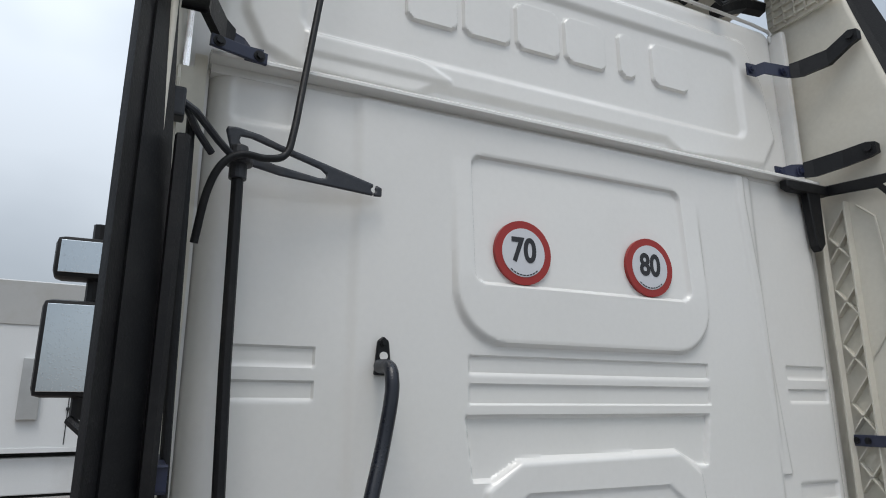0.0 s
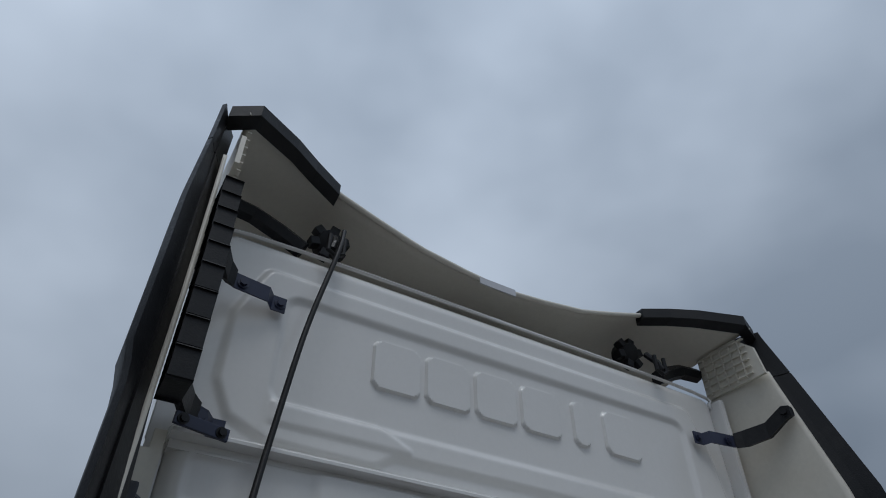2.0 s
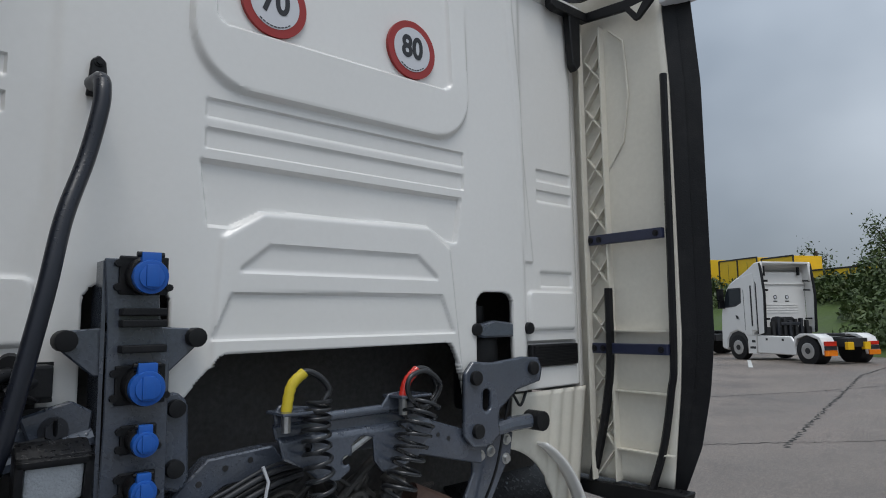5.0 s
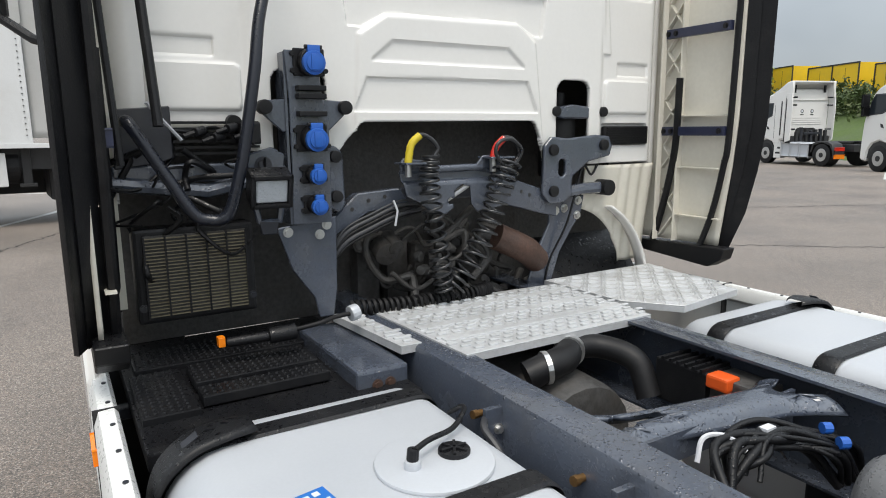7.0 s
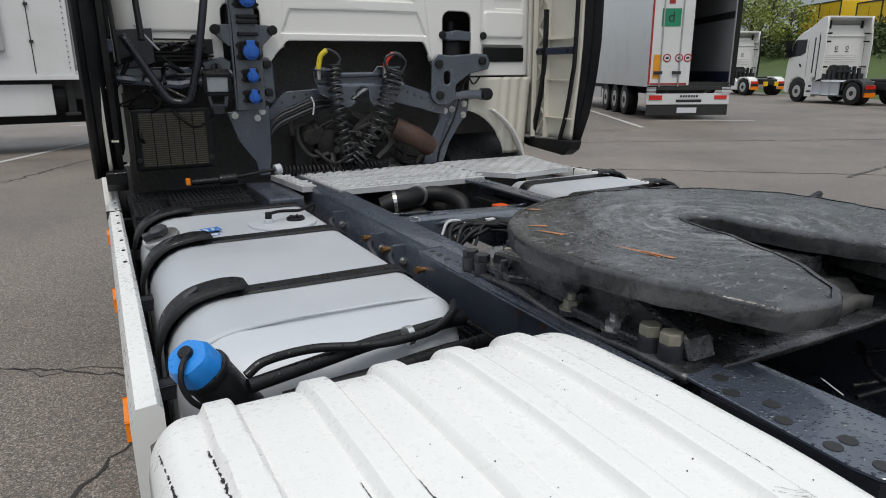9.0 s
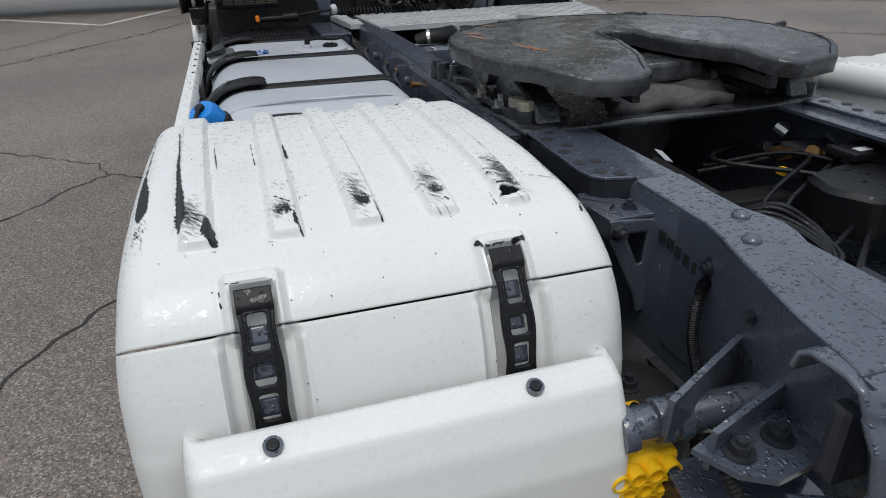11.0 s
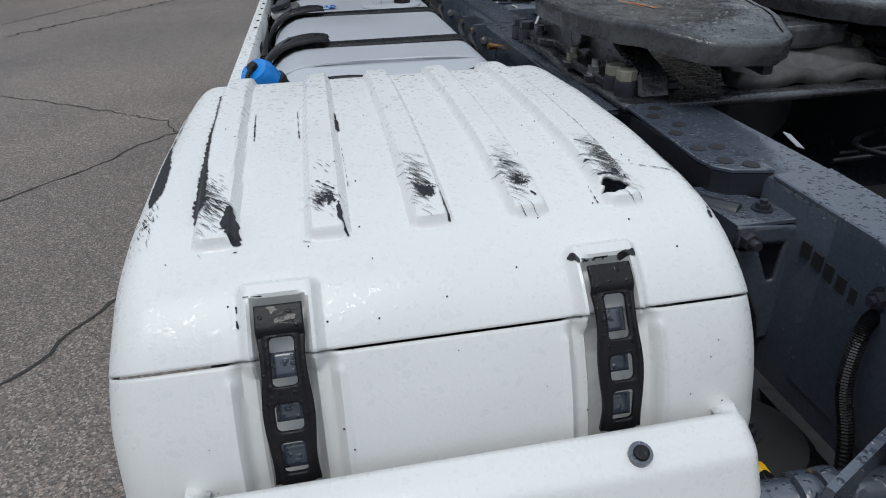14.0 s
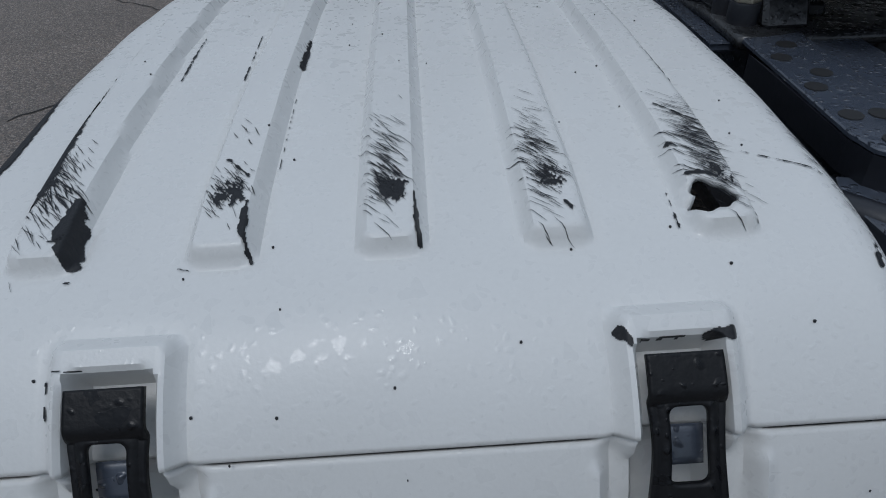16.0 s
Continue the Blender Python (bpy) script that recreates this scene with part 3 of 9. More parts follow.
# sloping wing underneath the cab's right side
bm = bmesh.new()
wing = field("wheel_arch_panel", steps(0.70, 1.13, 0.01), steps(1.0, 1.46, 0.02), lambda u, v: np.stack([u, 0.02 + 0.12 * (1.46 - v) + 0.006 * np.sin(u * 90) * (u > 0.9), v], -1), CREAM, cab, "cream inner panel with pressed ribs",
             hole=lambda u, v: np.hypot(u - 0.62, v - 0.92) - 0.36, thick=0.006)

# ---- roof deflector over the cab ----
deflector = thing("roof_deflector", "cream underside of a white roof air deflector with black edging", "air deflector")


def rim_z(x):
    return np.interp(np.abs(x), [0, 0.2, 0.41, 0.6, 0.8, 1.0, 1.19], [3.915, 3.935, 3.965, 4.02, 4.085, 4.06, 3.99])


field("shell", steps(-1.19, 1.19, 0.03), steps(0, 1, 0.05),
      lambda u, v: np.stack([u, 0.10 + 1.1 * v - 0.28 * np.clip((np.abs(u) - 0.8) / 0.4, 0, 1) * (1 - v), rim_z(u) * (1 - v) + v * (3.72 + 0 * u) + 0.06 * np.sin(v * 3.14)], -1), CREAM, deflector, thick=0.012)
bm = tube([(x, 0.098 - 0.28 * max(0, min(1, (abs(x) - 0.8) / 0.4)), float(rim_z(x))) for x in np.linspace(-0.8, 0.8, 33)], 0.012, 8)
part("rim", bm, CREAM, deflector, smooth=60)
part("white_tag", box(-0.146, 0.078, 3.892, 0.028, 0.084, 3.924, 0.001), SIGNW, deflector, "white paper tag on the rim")


# ---- side fairings ----
def trim_y(z):
    """The rear edge of a side fairing at the height z."""
    return float(np.interp(z, [1.05, 1.12, 1.25, 1.45, 1.65, 2.6, 3.2, 3.7, 4.0], [-0.29, -0.32, -0.375, -0.42, -0.445, -0.45, -0.41, -0.255, -0.16]))


def side_fairing(s):
    f = thing("side_fairing", "cream-backed white side fairing with a wide black rubber edge", "fairing", "fairings beside the cab")
    zs = steps(1.10, 3.78, 0.04)

    def place(u, v):
        y0 = 0.14 - 0.0 * v
        y1 = np.interp(v, [1.05, 1.45, 1.65, 2.6, 3.2, 3.7, 4.0], [-0.28, -0.33, -0.345, -0.35, -0.32, -0.19, -0.12])
        return np.stack([s * (1.20 + 0.03 * u), y0 + (y1 - y0) * u, v], -1)

    field("panel", steps(0, 1, 0.06), zs, place, CREAM, f, thick=0.012 * s)
    # black edge
    bm = bmesh.new()
    zz = list(np.linspace(1.07, 3.76, 60))
    prof = [(1.218, 0.125), (1.228, 0.108), (1.252, 0.052), (1.256, 0.055), (1.276, 0.0), (1.287, 0.012), (1.287, 0.13), (1.25, 0.16)]
    wide = lambda z: float(np.interp(z, [2.92, 2.98, 3.45, 3.76], [0, 0.014, 0.014, 0])) if s < 0 else 0.0
    inward = lambda z: float(np.interp(z, [2.4, 3.0], [0.028, 0.0])) if s < 0 else 0.0
    rings = [[bm.verts.new((s * (px + (wide(z) if px > 1.26 else 0) - (inward(z) if px < 1.23 else 0)), trim_y(z) + py, z)) for px, py in prof] for z in zz]
    for a, b in zip(rings, rings[1:]):
        for k in range(len(prof)):
            bm.faces.new((a[k], a[(k + 1) % len(prof)], b[(k + 1) % len(prof)], b[k]))
    bm.faces.new(rings[0])
    bm.faces.new(rings[-1][::-1])
    part("rubber_edge", bm, BLACK, f, smooth=50)
    # upper corner
    bm = bmesh.new()
    zz = list(np.linspace(3.765, 4.01, 8))
    rings = [[bm.verts.new((s * (px - 0.03 * (z - 3.76)), trim_y(z) + py, z)) for px, py in prof] for z in zz]
    top = [(s * x, y, z) for x, y, z in ((1.16, -0.16, 4.03), (1.0, -0.05, 4.07), (0.9, 0.03, 4.09), (0.78, 0.095, 4.085))]
    for a, b in zip(rings, rings[1:]):
        for k in range(len(prof)):
            bm.faces.new((a[k], a[(k + 1) % len(prof)], b[(k + 1) % len(prof)], b[k]))
    bm.faces.new(rings[0])
    bm.faces.new(rings[-1][::-1])
    for p, q in zip([(s * 1.25, -0.13, 4.0)] + top, top):
        prof2 = [(0, 0.03, -0.05), (0, -0.02, -0.03), (0, -0.02, 0.02), (0, 0.03, 0.02)]
        vs = [[bm.verts.new(Vector(c) + Vector(o)) for o in prof2] for c in (p, q)]
        for k in range(4):
            bm.faces.new((vs[0][k], vs[0][(k + 1) % 4], vs[1][(k + 1) % 4], vs[1][k]))
        bm.faces.new(vs[0])
        bm.faces.new(vs[1])
    part("corner_edge", bm, BLACK, f, smooth=50)
    bm = prism([(0.14, 3.76), (0.14, 3.98), (-0.08, 3.98), (-0.16, 3.90), (-0.18, 3.76)], "x", s * 1.18, s * 1.195)
    part("corner_panel", bm, CREAM, f)
    return f


fairings = {s: side_fairing(s) for s in (-1, 1)}

# ---- chassis ----
chassis = thing("chassis_frame", "dark grey painted steel ladder frame, wet with rain drops", "truck chassis")


def rail_x(y):
    return float(np.interp(-y, [0, 1.9, 2.55, 3.6], [0.408, 0.408, 0.372, 0.372]))


def rail_top(y):
    return float(np.interp(-y, [0, 1.7, 2.65, 3.6], [0.985, 0.985, 1.001, 1.001]))


for s in (-1, 1):
    bm = bmesh.new()
    ys = list(np.linspace(2.0, -3.50, 70))
    low, t = 0.70, 0.008
    rings = []
    for y in ys:
        top = rail_top(y)
        prof = [(0, top - 0.012), (-0.004, top - 0.004), (-0.012, top), (-0.10, top), (-0.10, top - t), (-t - 0.004, top - t - 0.008), (-t, top - t - 0.016), (-t, low + t), (-0.09, low + t), (-0.09, low), (0, low)]
        rings.append([bm.verts.new((s * (rail_x(y) + px), y, pz)) for px, pz in prof])
    for a, b in zip(rings, rings[1:]):
        for k in range(len(prof)):
            bm.faces.new((a[k], a[(k + 1) % len(prof)], b[(k + 1) % len(prof)], b[k]))
    bm.faces.new(rings[0])
    bm.faces.new(rings[-1][::-1])
    part("frame_rail", bm, STEEL, chassis, smooth=30)

# ---- fuel tanks ----
def tank(s, y0, y1, label):
    t = thing("fuel_tank", label, "fuel tank", "fuel tanks")
    x0, x1, z0, z1 = 0.52, 1.17, 0.42, 0.965
    own = bmesh.new()
    pts = []
    for cx, cz, r, a0 in ((x1 - 0.13, z1 - 0.13, 0.13, 0), (x0 + 0.06, z1 - 0.06, 0.06, 90), (x0 + 0.06, z0 + 0.06, 0.06, 180), (x1 - 0.13, z0 + 0.13, 0.13, 270)):
        for k in range(7):
            a = radians(a0 + 15 * k)
            pts.append((s * (cx + r * math.cos(a)), cz + r * math.sin(a)))
    cx, cz = s * (x0 + x1) / 2, (z0 + z1) / 2
    rings = []
    for y, drop in ((y1, 0.10), (y1 - 0.008, 0.06), (y1 - 0.03, 0.028), (y1 - 0.06, 0.008), (y1 - 0.10, 0), (y0 + 0.17, 0), (y0 + 0.155, 0.0), (y0 + 0.145, 0.004), (y0 + 0.10, 0.014), (y0 + 0.06, 0.031), (y0 + 0.03, 0.054), (y0 + 0.01, 0.085), (y0, 0.13)):
        kx, kz = 1 - drop / 0.325, 1 - drop / 0.2725
        rings.append([own.verts.new((cx + (px - cx) * kx, y, cz + (pz - cz) * kz + (0.012 * math.sin(math.pi * (abs(px) - x0) / (x1 - x0)) if pz > cz else 0))) for px, pz in pts])
    for a, b in zip(rings, rings[1:]):
        for k in range(len(pts)):
            own.faces.new((a[k], a[(k + 1) % len(pts)], b[(k + 1) % len(pts)], b[k]))
    own.faces.new(rings[0])
    own.faces.new(rings[-1][::-1])
    part("tank_body", own, ALU, t, smooth=40)
    return t, pts, (cx, cz)


def strap(t, pts, c, y, s):
    bm = bmesh.new()
    w, g = 0.032, 0.007
    line = [(px + (px - c[0]) * 0.012, pz + (g if pz > c[1] else 0)) for px, pz in pts[:14]]
    line = [(s * 1.178, 0.45)] + line + [(s * 0.49, 0.80)]
    a = [[bm.verts.new((px, y + o, pz + h)) for o, h in ((-w, 0), (-w * 0.8, 0.006), (w * 0.8, 0.006), (w, 0))] for px, pz in line]
    for p, q in zip(a, a[1:]):
        for k in range(3):
            bm.faces.new((p[k], p[k + 1], q[k + 1], q[k]))
    part("strap", bm, BLACK, t, "black rubber-lined tank strap", smooth=40)
    # buckle end over the shoulder
    bm = bmesh.new()
    sh = [(q.x, q.z, q.y) for q in curve_points([(s * 1.186, 0.65, 0.70), (s * 1.186, 0.75, 0.80), (s * 1.182, 0.90, 0.865), (s * 1.155, 1.0, 0.93), (s * 1.10, 1.0, 0.974), (s * 1.03, 0.96, 0.990), (s * 0.985, 0.80, 0.991), (s * 0.965, 0.55, 0.988)], 5)]
    sec = ((-0.050, 0), (-0.049, 0.007), (-0.043, 0.012), (-0.03, 0.0135), (0.03, 0.0135), (0.043, 0.012), (0.049, 0.007), (0.050, 0))
    a = [[bm.verts.new((px + s * h * 0.5, y + o * k, pz + h)) for o, h in sec] for px, pz, k in sh]
    for p, q in zip(a, a[1:]):
        for k in range(7):
            bm.faces.new((p[k], p[k + 1], q[k + 1], q[k]))
    end = part("strap_end", bm, BLACK, t, smooth=50)
    own = box(-0.02, -0.014, 0, 0.02, 0.014, 0.004, 0.002, m=Matrix.Translation((s * 1.10, y, 0.988)) @ pose(0, 0, 0, 0, s * 32, 0))
    part("buckle", own, STEELD, end)


tank_l, tp, tc = tank(-1, -2.16, -0.60, "brushed aluminium fuel tank with black straps beside the frame")
for y in (-0.74, -1.21, -1.76):
    strap(tank_l, tp, tc, y, -1)
tank_r, rp, rc = tank(1, -2.2, -0.62, "brushed aluminium fuel tank on the far side of the frame")
for y in (-0.80, -1.15, -1.8):
    strap(tank_r, rp, rc, y, 1)

# ---- side skirts ----
def skirt(s, label):
    k = thing("side_skirt", label, "side skirt", "side skirts")
    bm = bmesh.new()
    ys = steps(-2.20, 0.55, 0.11)
    prof = [(1.245, 0.28), (1.262, 0.55), (1.262, 0.90), (1.25, 0.935), (1.215, 0.938), (1.205, 0.925), (1.205, 0.88), (1.235, 0.86), (1.24, 0.55), (1.23, 0.28)]
    rings = [[bm.verts.new((s * px, y, pz)) for px, pz in prof] for y in ys]
    for a, b in zip(rings, rings[1:]):
        for i in range(len(prof)):
            bm.faces.new((a[i], a[(i + 1) % len(prof)], b[(i + 1) % len(prof)], b[i]))
    bm.faces.new(rings[0])
    bm.faces.new(rings[-1][::-1])
    part("skirt_panel", bm, GUARD, k, smooth=40)
    return k


skirt_l = skirt(-1, "white plastic side skirt beside the fuel tank")
skirt_r = skirt(1, "white plastic side skirt on the far side")


# ---- rear mudguards ----
AX_Y = -2.88
GUARD_LINE = np.array([tuple(p) for p in curve_points([(0, -2.430, 0.45), (0, -2.436, 0.85), (0, -2.445, 0.98), (0, -2.465, 1.035), (0, -2.52, 1.062), (0, -2.65, 1.073), (0, -2.80, 1.077), (0, -2.95, 1.075), (0, -3.07, 1.067), (0, -3.13, 1.059),
                                                  (0, -3.17, 1.050), (0, -3.205, 1.035), (0, -3.235, 1.013), (0, -3.26, 0.985), (0, -3.28, 0.95), (0, -3.297, 0.91), (0, -3.31, 0.86), (0, -3.32, 0.78), (0, -3.326, 0.45)], 14)])
GUARD_ARC = np.concatenate([[0], np.cumsum(np.hypot(np.diff(GUARD_LINE[:, 1]), np.diff(GUARD_LINE[:, 2])))])


def guard_path(v):
    """The mudguard's outline; v in metres along it, from its front foot over the crown to the rear."""
    return np.interp(v, GUARD_ARC, GUARD_LINE[:, 1]), np.interp(v, GUARD_ARC, GUARD_LINE[:, 2])


def arc_at(y):
    """v of the place on the mudguard with that y."""
    return float(np.interp(-y, -GUARD_LINE[:, 1], GUARD_ARC))


SEAM_V, RIB_V, FRONT_V = arc_at(-3.262), arc_at(-3.157), arc_at(-2.452)
RIBS = (-1.131, -1.012, -0.898, -0.784, -0.669)
STRAPS = (-1.068, -0.7235)
TEAR = (-0.675, arc_at(-3.130))


def guard_relief(x, v):
    d = np.zeros(x.shape)
    fan = 0.018 * np.clip((RIB_V - v) / 0.55, 0, 1)
    for i, c in enumerate(RIBS):
        u = x + (fan if i == 0 else 0)
        d += 0.0125 * ss(rbox(u, v, c - 0.0205, -0.2, c + 0.0205, RIB_V - 0.003, 0.007), 0.0095)
        d -= 0.0013 * ss(np.abs(rbox(u, v, c - 0.0262, -0.2, c + 0.0262, RIB_V + 0.004, 0.010)) - 0.001, 0.0045)
    for c in STRAPS:
        top = arc_at(-3.203)
        d += 0.0115 * ss(rbox(x, v, c - 0.0365, top + 0.004, c + 0.0365, SEAM_V + 0.016, 0.007), 0.0105)
        d -= 0.0012 * ss(np.abs(rbox(x, v, c - 0.043, top - 0.002, c + 0.043, SEAM_V + 0.05, 0.010)) - 0.001, 0.0045)
        d -= 0.026 * ss(rbox(x, v, c - 0.0255, top + 0.024, c + 0.0255, SEAM_V + 0.4, 0.006), 0.007)
        d -= 0.011 * ss(rbox(x, v, c - 0.048, SEAM_V + 0.004, c + 0.048, SEAM_V + 0.4, 0.008), 0.016)
        d += 0.004 * ss(np.abs(np.abs(x - c) - 0.052) - 0.004, 0.008) * (v > SEAM_V + 0.02)
    d += 0.0009 * np.sin(x * 27 + v * 15) * np.sin(v * 20)
    return d


def guard_place(x, v, s=-1, grow=0.0, plain=False):
    y, z = guard_path(v)
    ny, nz = guard_path(v + 2e-3)
    ty, tz = ny - y, nz - z - 1e-9
    L = np.hypot(ty, tz)
    oy, oz = tz / L, -ty / L
    wide = 1 - 0.07 * ss(v - arc_at(-2.475), 0.10) + 0.012 + 0.03 * ss(SEAM_V - v, 0.16)
    mid, q = -0.8925, x + 0.8925
    X = mid + np.sign(q) * np.minimum(np.abs(q), 0.25) + np.sign(q) * np.maximum(np.abs(q) - 0.25, 0) * (1 + (wide - 1) * 3.4)
    side = np.clip((np.abs(q) - 0.300) / 0.047, 0, 1)
    d = (0 if plain else guard_relief(x, v)) + grow - 0.065 * (1 - np.sqrt(np.maximum(1 - side * side, 0)))
    return np.stack([-s * X, y + d * oy, z + d * oz], -1)


def torn(x, v):
    """The hole torn through the last rib."""
    a = np.arctan2(v - TEAR[1], x - TEAR[0])
    return np.hypot(x - TEAR[0], v - TEAR[1]) - 0.0165 - 0.0022 * np.sin(3 * a + 1) - 0.0012 * np.sin(7 * a)


def mudguard(s, label, h):
    g = thing("mudguard", label, "mudguard", "rear mudguards")
    xs = steps(-1.2395, -0.5455, h)
    end = float(GUARD_ARC[-1])
    field("upper_section", xs, steps(FRONT_V, SEAM_V - 0.001, h), lambda u, v: guard_place(u, v, s), GUARD, g, hole=torn if s < 0 else None, thick=-0.005 * s)
    field("rear_section", xs, steps(SEAM_V + 0.002, end, h * 1.5), lambda u, v: guard_place(u, v, s, -0.003), GUARD, g, thick=-0.005 * s)
    field("front_section", xs, steps(0.0, FRONT_V - 0.003, 0.02), lambda u, v: guard_place(u, v, s, -0.002), GUARD, g, thick=-0.005 * s)
    return g


# parts drawn at a smaller scale behind the guard are laid at the rear axle with this
REAR = {k: Matrix.Translation((-k * 0.2055, 0.720, -0.026)) @ pose(0, 0, 0, 3.38, 0, 0) @ Matrix.Scale(1.184, 4) for k in (-1, 1)}
guard_l = mudguard(-1, "white plastic rear mudguard, scuffed to black on its ribs", 0.0032)
guard_r = mudguard(1, "white plastic mudguard over the far rear wheel", 0.012)
bm = prism([(float(p[1]), float(p[2]) - 0.06) for p in GUARD_LINE[20::4] if p[2] > 0.75], "x", 0.548, 0.556)
part("inner_wall", bm, GUARD, guard_r)


def wheel(x0, x1, y):
    w = thing("truck_tyre_and_rim", "black twin tyre under a mudguard", "tyre", "rear tyres")
    bm = cyl((x0, y, 0.48), (x1, y, 0.48), 0.48, 48, 0.04)
    part("tyre", bm, RUBBER, w, smooth=40)
    return w


for s in (-1, 1):
    wheel(s * 0.60, s * 0.87, AX_Y)
    wheel(s * 0.91, s * 1.18, AX_Y)

# ---- mudguard details ----
def lattice(u, v, seed):
    """Smooth random numbers between 0 and 1 on the plane."""
    rng = np.random.RandomState(seed)
    g = rng.rand(64, 64)
    iu, iv = np.floor(u).astype(int), np.floor(v).astype(int)
    fu, fv = u - iu, v - iv
    fu, fv = fu * fu * (3 - 2 * fu), fv * fv * (3 - 2 * fv)
    q = lambda a, b: g[a % 64, b % 64]
    return (q(iu, iv) * (1 - fu) + q(iu + 1, iv) * fu) * (1 - fv) + (q(iu, iv + 1) * (1 - fu) + q(iu + 1, iv + 1) * fu) * fv


def wear(name, x0, y0, x1, y1, mask, seed, label, h=0.0007):
    """Paint worn off the left mudguard: a patch of dark plastic where mask is above zero."""
    us, vs = steps(x0, x1, h), steps(arc_at(y1), arc_at(y0), h)
    U, V = np.meshgrid(us, vs, indexing="ij")
    Y = guard_path(V)[0]
    m = mask(U, Y, seed) > 0
    keep = m[:-1, :-1] & m[1:, :-1] & m[:-1, 1:] & m[1:, 1:]
    if not keep.any():
        return
    P = guard_place(U, V, -1, 0.0011).reshape(-1, 3)
    idx = np.arange(U.size).reshape(U.shape)
    F = np.stack([idx[:-1, :-1], idx[1:, :-1], idx[1:, 1:], idx[:-1, 1:]], -1)[keep]
    used = np.zeros(len(P), bool)
    used[F.ravel()] = True
    me = bpy.data.meshes.new(name)
    me.from_pydata(P[used].tolist(), [], (np.cumsum(used) - 1)[F].tolist())
    me.shade_smooth()
    tagged(link(name, me, SCUFF, guard_l, label), kind="stuff")


def hairlines(cx, cy, rx, ry, count, seed, slant=-50, core=0.0, tall=0.020):
    """Fine parallel scratches rubbed through the paint, thickest in the middle."""
    rs = random.Random(seed)
    own = bmesh.new()
    for _ in range(int(count * 0.7)):
        k = rs.gauss(0, 0.55)
        x, y = cx + rx * rs.gauss(0, 0.5), cy + ry * k
        a = radians(slant + rs.gauss(0, 8))
        n = 6
        ln = tall * rs.uniform(0.25, 1.0)
        w = rs.uniform(0.0001, 0.00028) * (1.6 if abs(k) < 0.35 else 1)
        prev = None
        for i in range(n + 1):
            f = i / n - 0.5
            px, py = x + f * ln * math.cos(a), y + f * ln * math.sin(a) + 0.0004 * rs.uniform(-1, 1)
            hw = w * (1 - (2 * f) ** 2) + 0.00005
            ox, oy = -math.sin(a) * hw, math.cos(a) * hw
            U, V = np.array([px - ox, px + ox]), np.array([arc_at(py - oy), arc_at(py + oy)])
            q = guard_place(U, V, -1, 0.0011)
            cur = [own.verts.new(q[0]), own.verts.new(q[1])]
            if prev:
                own.faces.new((prev[0], prev[1], cur[1], cur[0]))
            prev = cur
    tagged(part("scratch_rub", own, SCUFF, guard_l, "fine dark scratches through the white paint"), kind="stuff")
    if core:
        wear("worn_patch", cx - 0.03, cy - 0.03, cx + 0.03, cy + 0.03, speckle(cx + 0.002, cy - ry * 0.3, core, core * 1.3), seed + 1, LBL, 0.0006)


def speckle(cx, cy, rx, ry):
    def mask(u, y, seed):
        r = ((u - cx) / rx) ** 2 + ((y - cy) / ry) ** 2
        return 0.5 * lattice(u * 900 + 90, y * 500 + 50, seed) + 0.5 * lattice(u * 260 + 9, y * 200 + 5, seed + 1) - 0.36 - 0.26 * r
    return mask


def smear(points, wide, ragged=0.004):
    """A ragged stroke along points with the half-widths wide."""
    def mask(u, y, seed):
        best = np.full(u.shape, -1.0)
        for (ax, ay, aw), (bx, by, bw) in zip([(*p, w) for p, w in zip(points, wide)], [(*p, w) for p, w in zip(points[1:], wide[1:])]):
            ex, ey = bx - ax, by - ay
            t = np.clip(((u - ax) * ex + (y - ay) * ey) / (ex * ex + ey * ey), 0, 1)
            d = np.hypot(u - ax - t * ex, y - ay - t * ey)
            best = np.maximum(best, (aw + (bw - aw) * t) - d)
        return best + ragged * (lattice(u * 260 + 99, y * 260 + 777, seed) - 0.55)
    return mask


LBL = "black plastic bared where the paint has worn off"


def stroke(points, wide, seed, ragged=0.003, h=0.0007):
    """One ragged stroke of bared plastic; points in x, y, half-widths in metres."""
    e = max(wide) + ragged
    xs, ys = [p[0] for p in points], [p[1] for p in points]
    wear("worn_patch", min(xs) - e, min(ys) - e, max(xs) + e, max(ys) + e, smear(points, wide, ragged), seed, LBL, h)


# along the outer edge and the first rib
stroke([(-1.216, -2.87), (-1.211, -2.96), (-1.209, -3.03), (-1.210, -3.055)], [0.002, 0.009, 0.0095, 0.003], 3)
stroke([(-1.226, -2.56), (-1.216, -2.70), (-1.215, -2.86)], [0.0006, 0.0012, 0.0016], 4)
hairlines(-1.208, -3.09, 0.010, 0.04, 60, 5, -72, 0.004, 0.016)
stroke([(-1.176, -2.62), (-1.168, -2.764), (-1.165, -2.857), (-1.160, -2.959), (-1.155, -3.03), (-1.1525, -3.09), (-1.154, -3.115)], [0.0010, 0.0022, 0.0034, 0.005, 0.0075, 0.008, 0.002], 7, 0.004)
hairlines(-1.137, -3.095, 0.018, 0.042, 150, 11, -50, 0.0, 0.026)
hairlines(-1.146, -3.07, 0.014, 0.03, 70, 12, -50, 0.006, 0.020)
stroke([(-1.1175, -3.102), (-1.1165, -3.128), (-1.1105, -3.152)], [0.004, 0.0095, 0.0065], 13)
stroke([(-1.126, -3.141), (-1.114, -3.137)], [0.0015, 0.004], 14)
stroke([(-1.1086, -2.766), (-1.1040, -2.886)], [0.0008, 0.0016], 15, 0.0018)
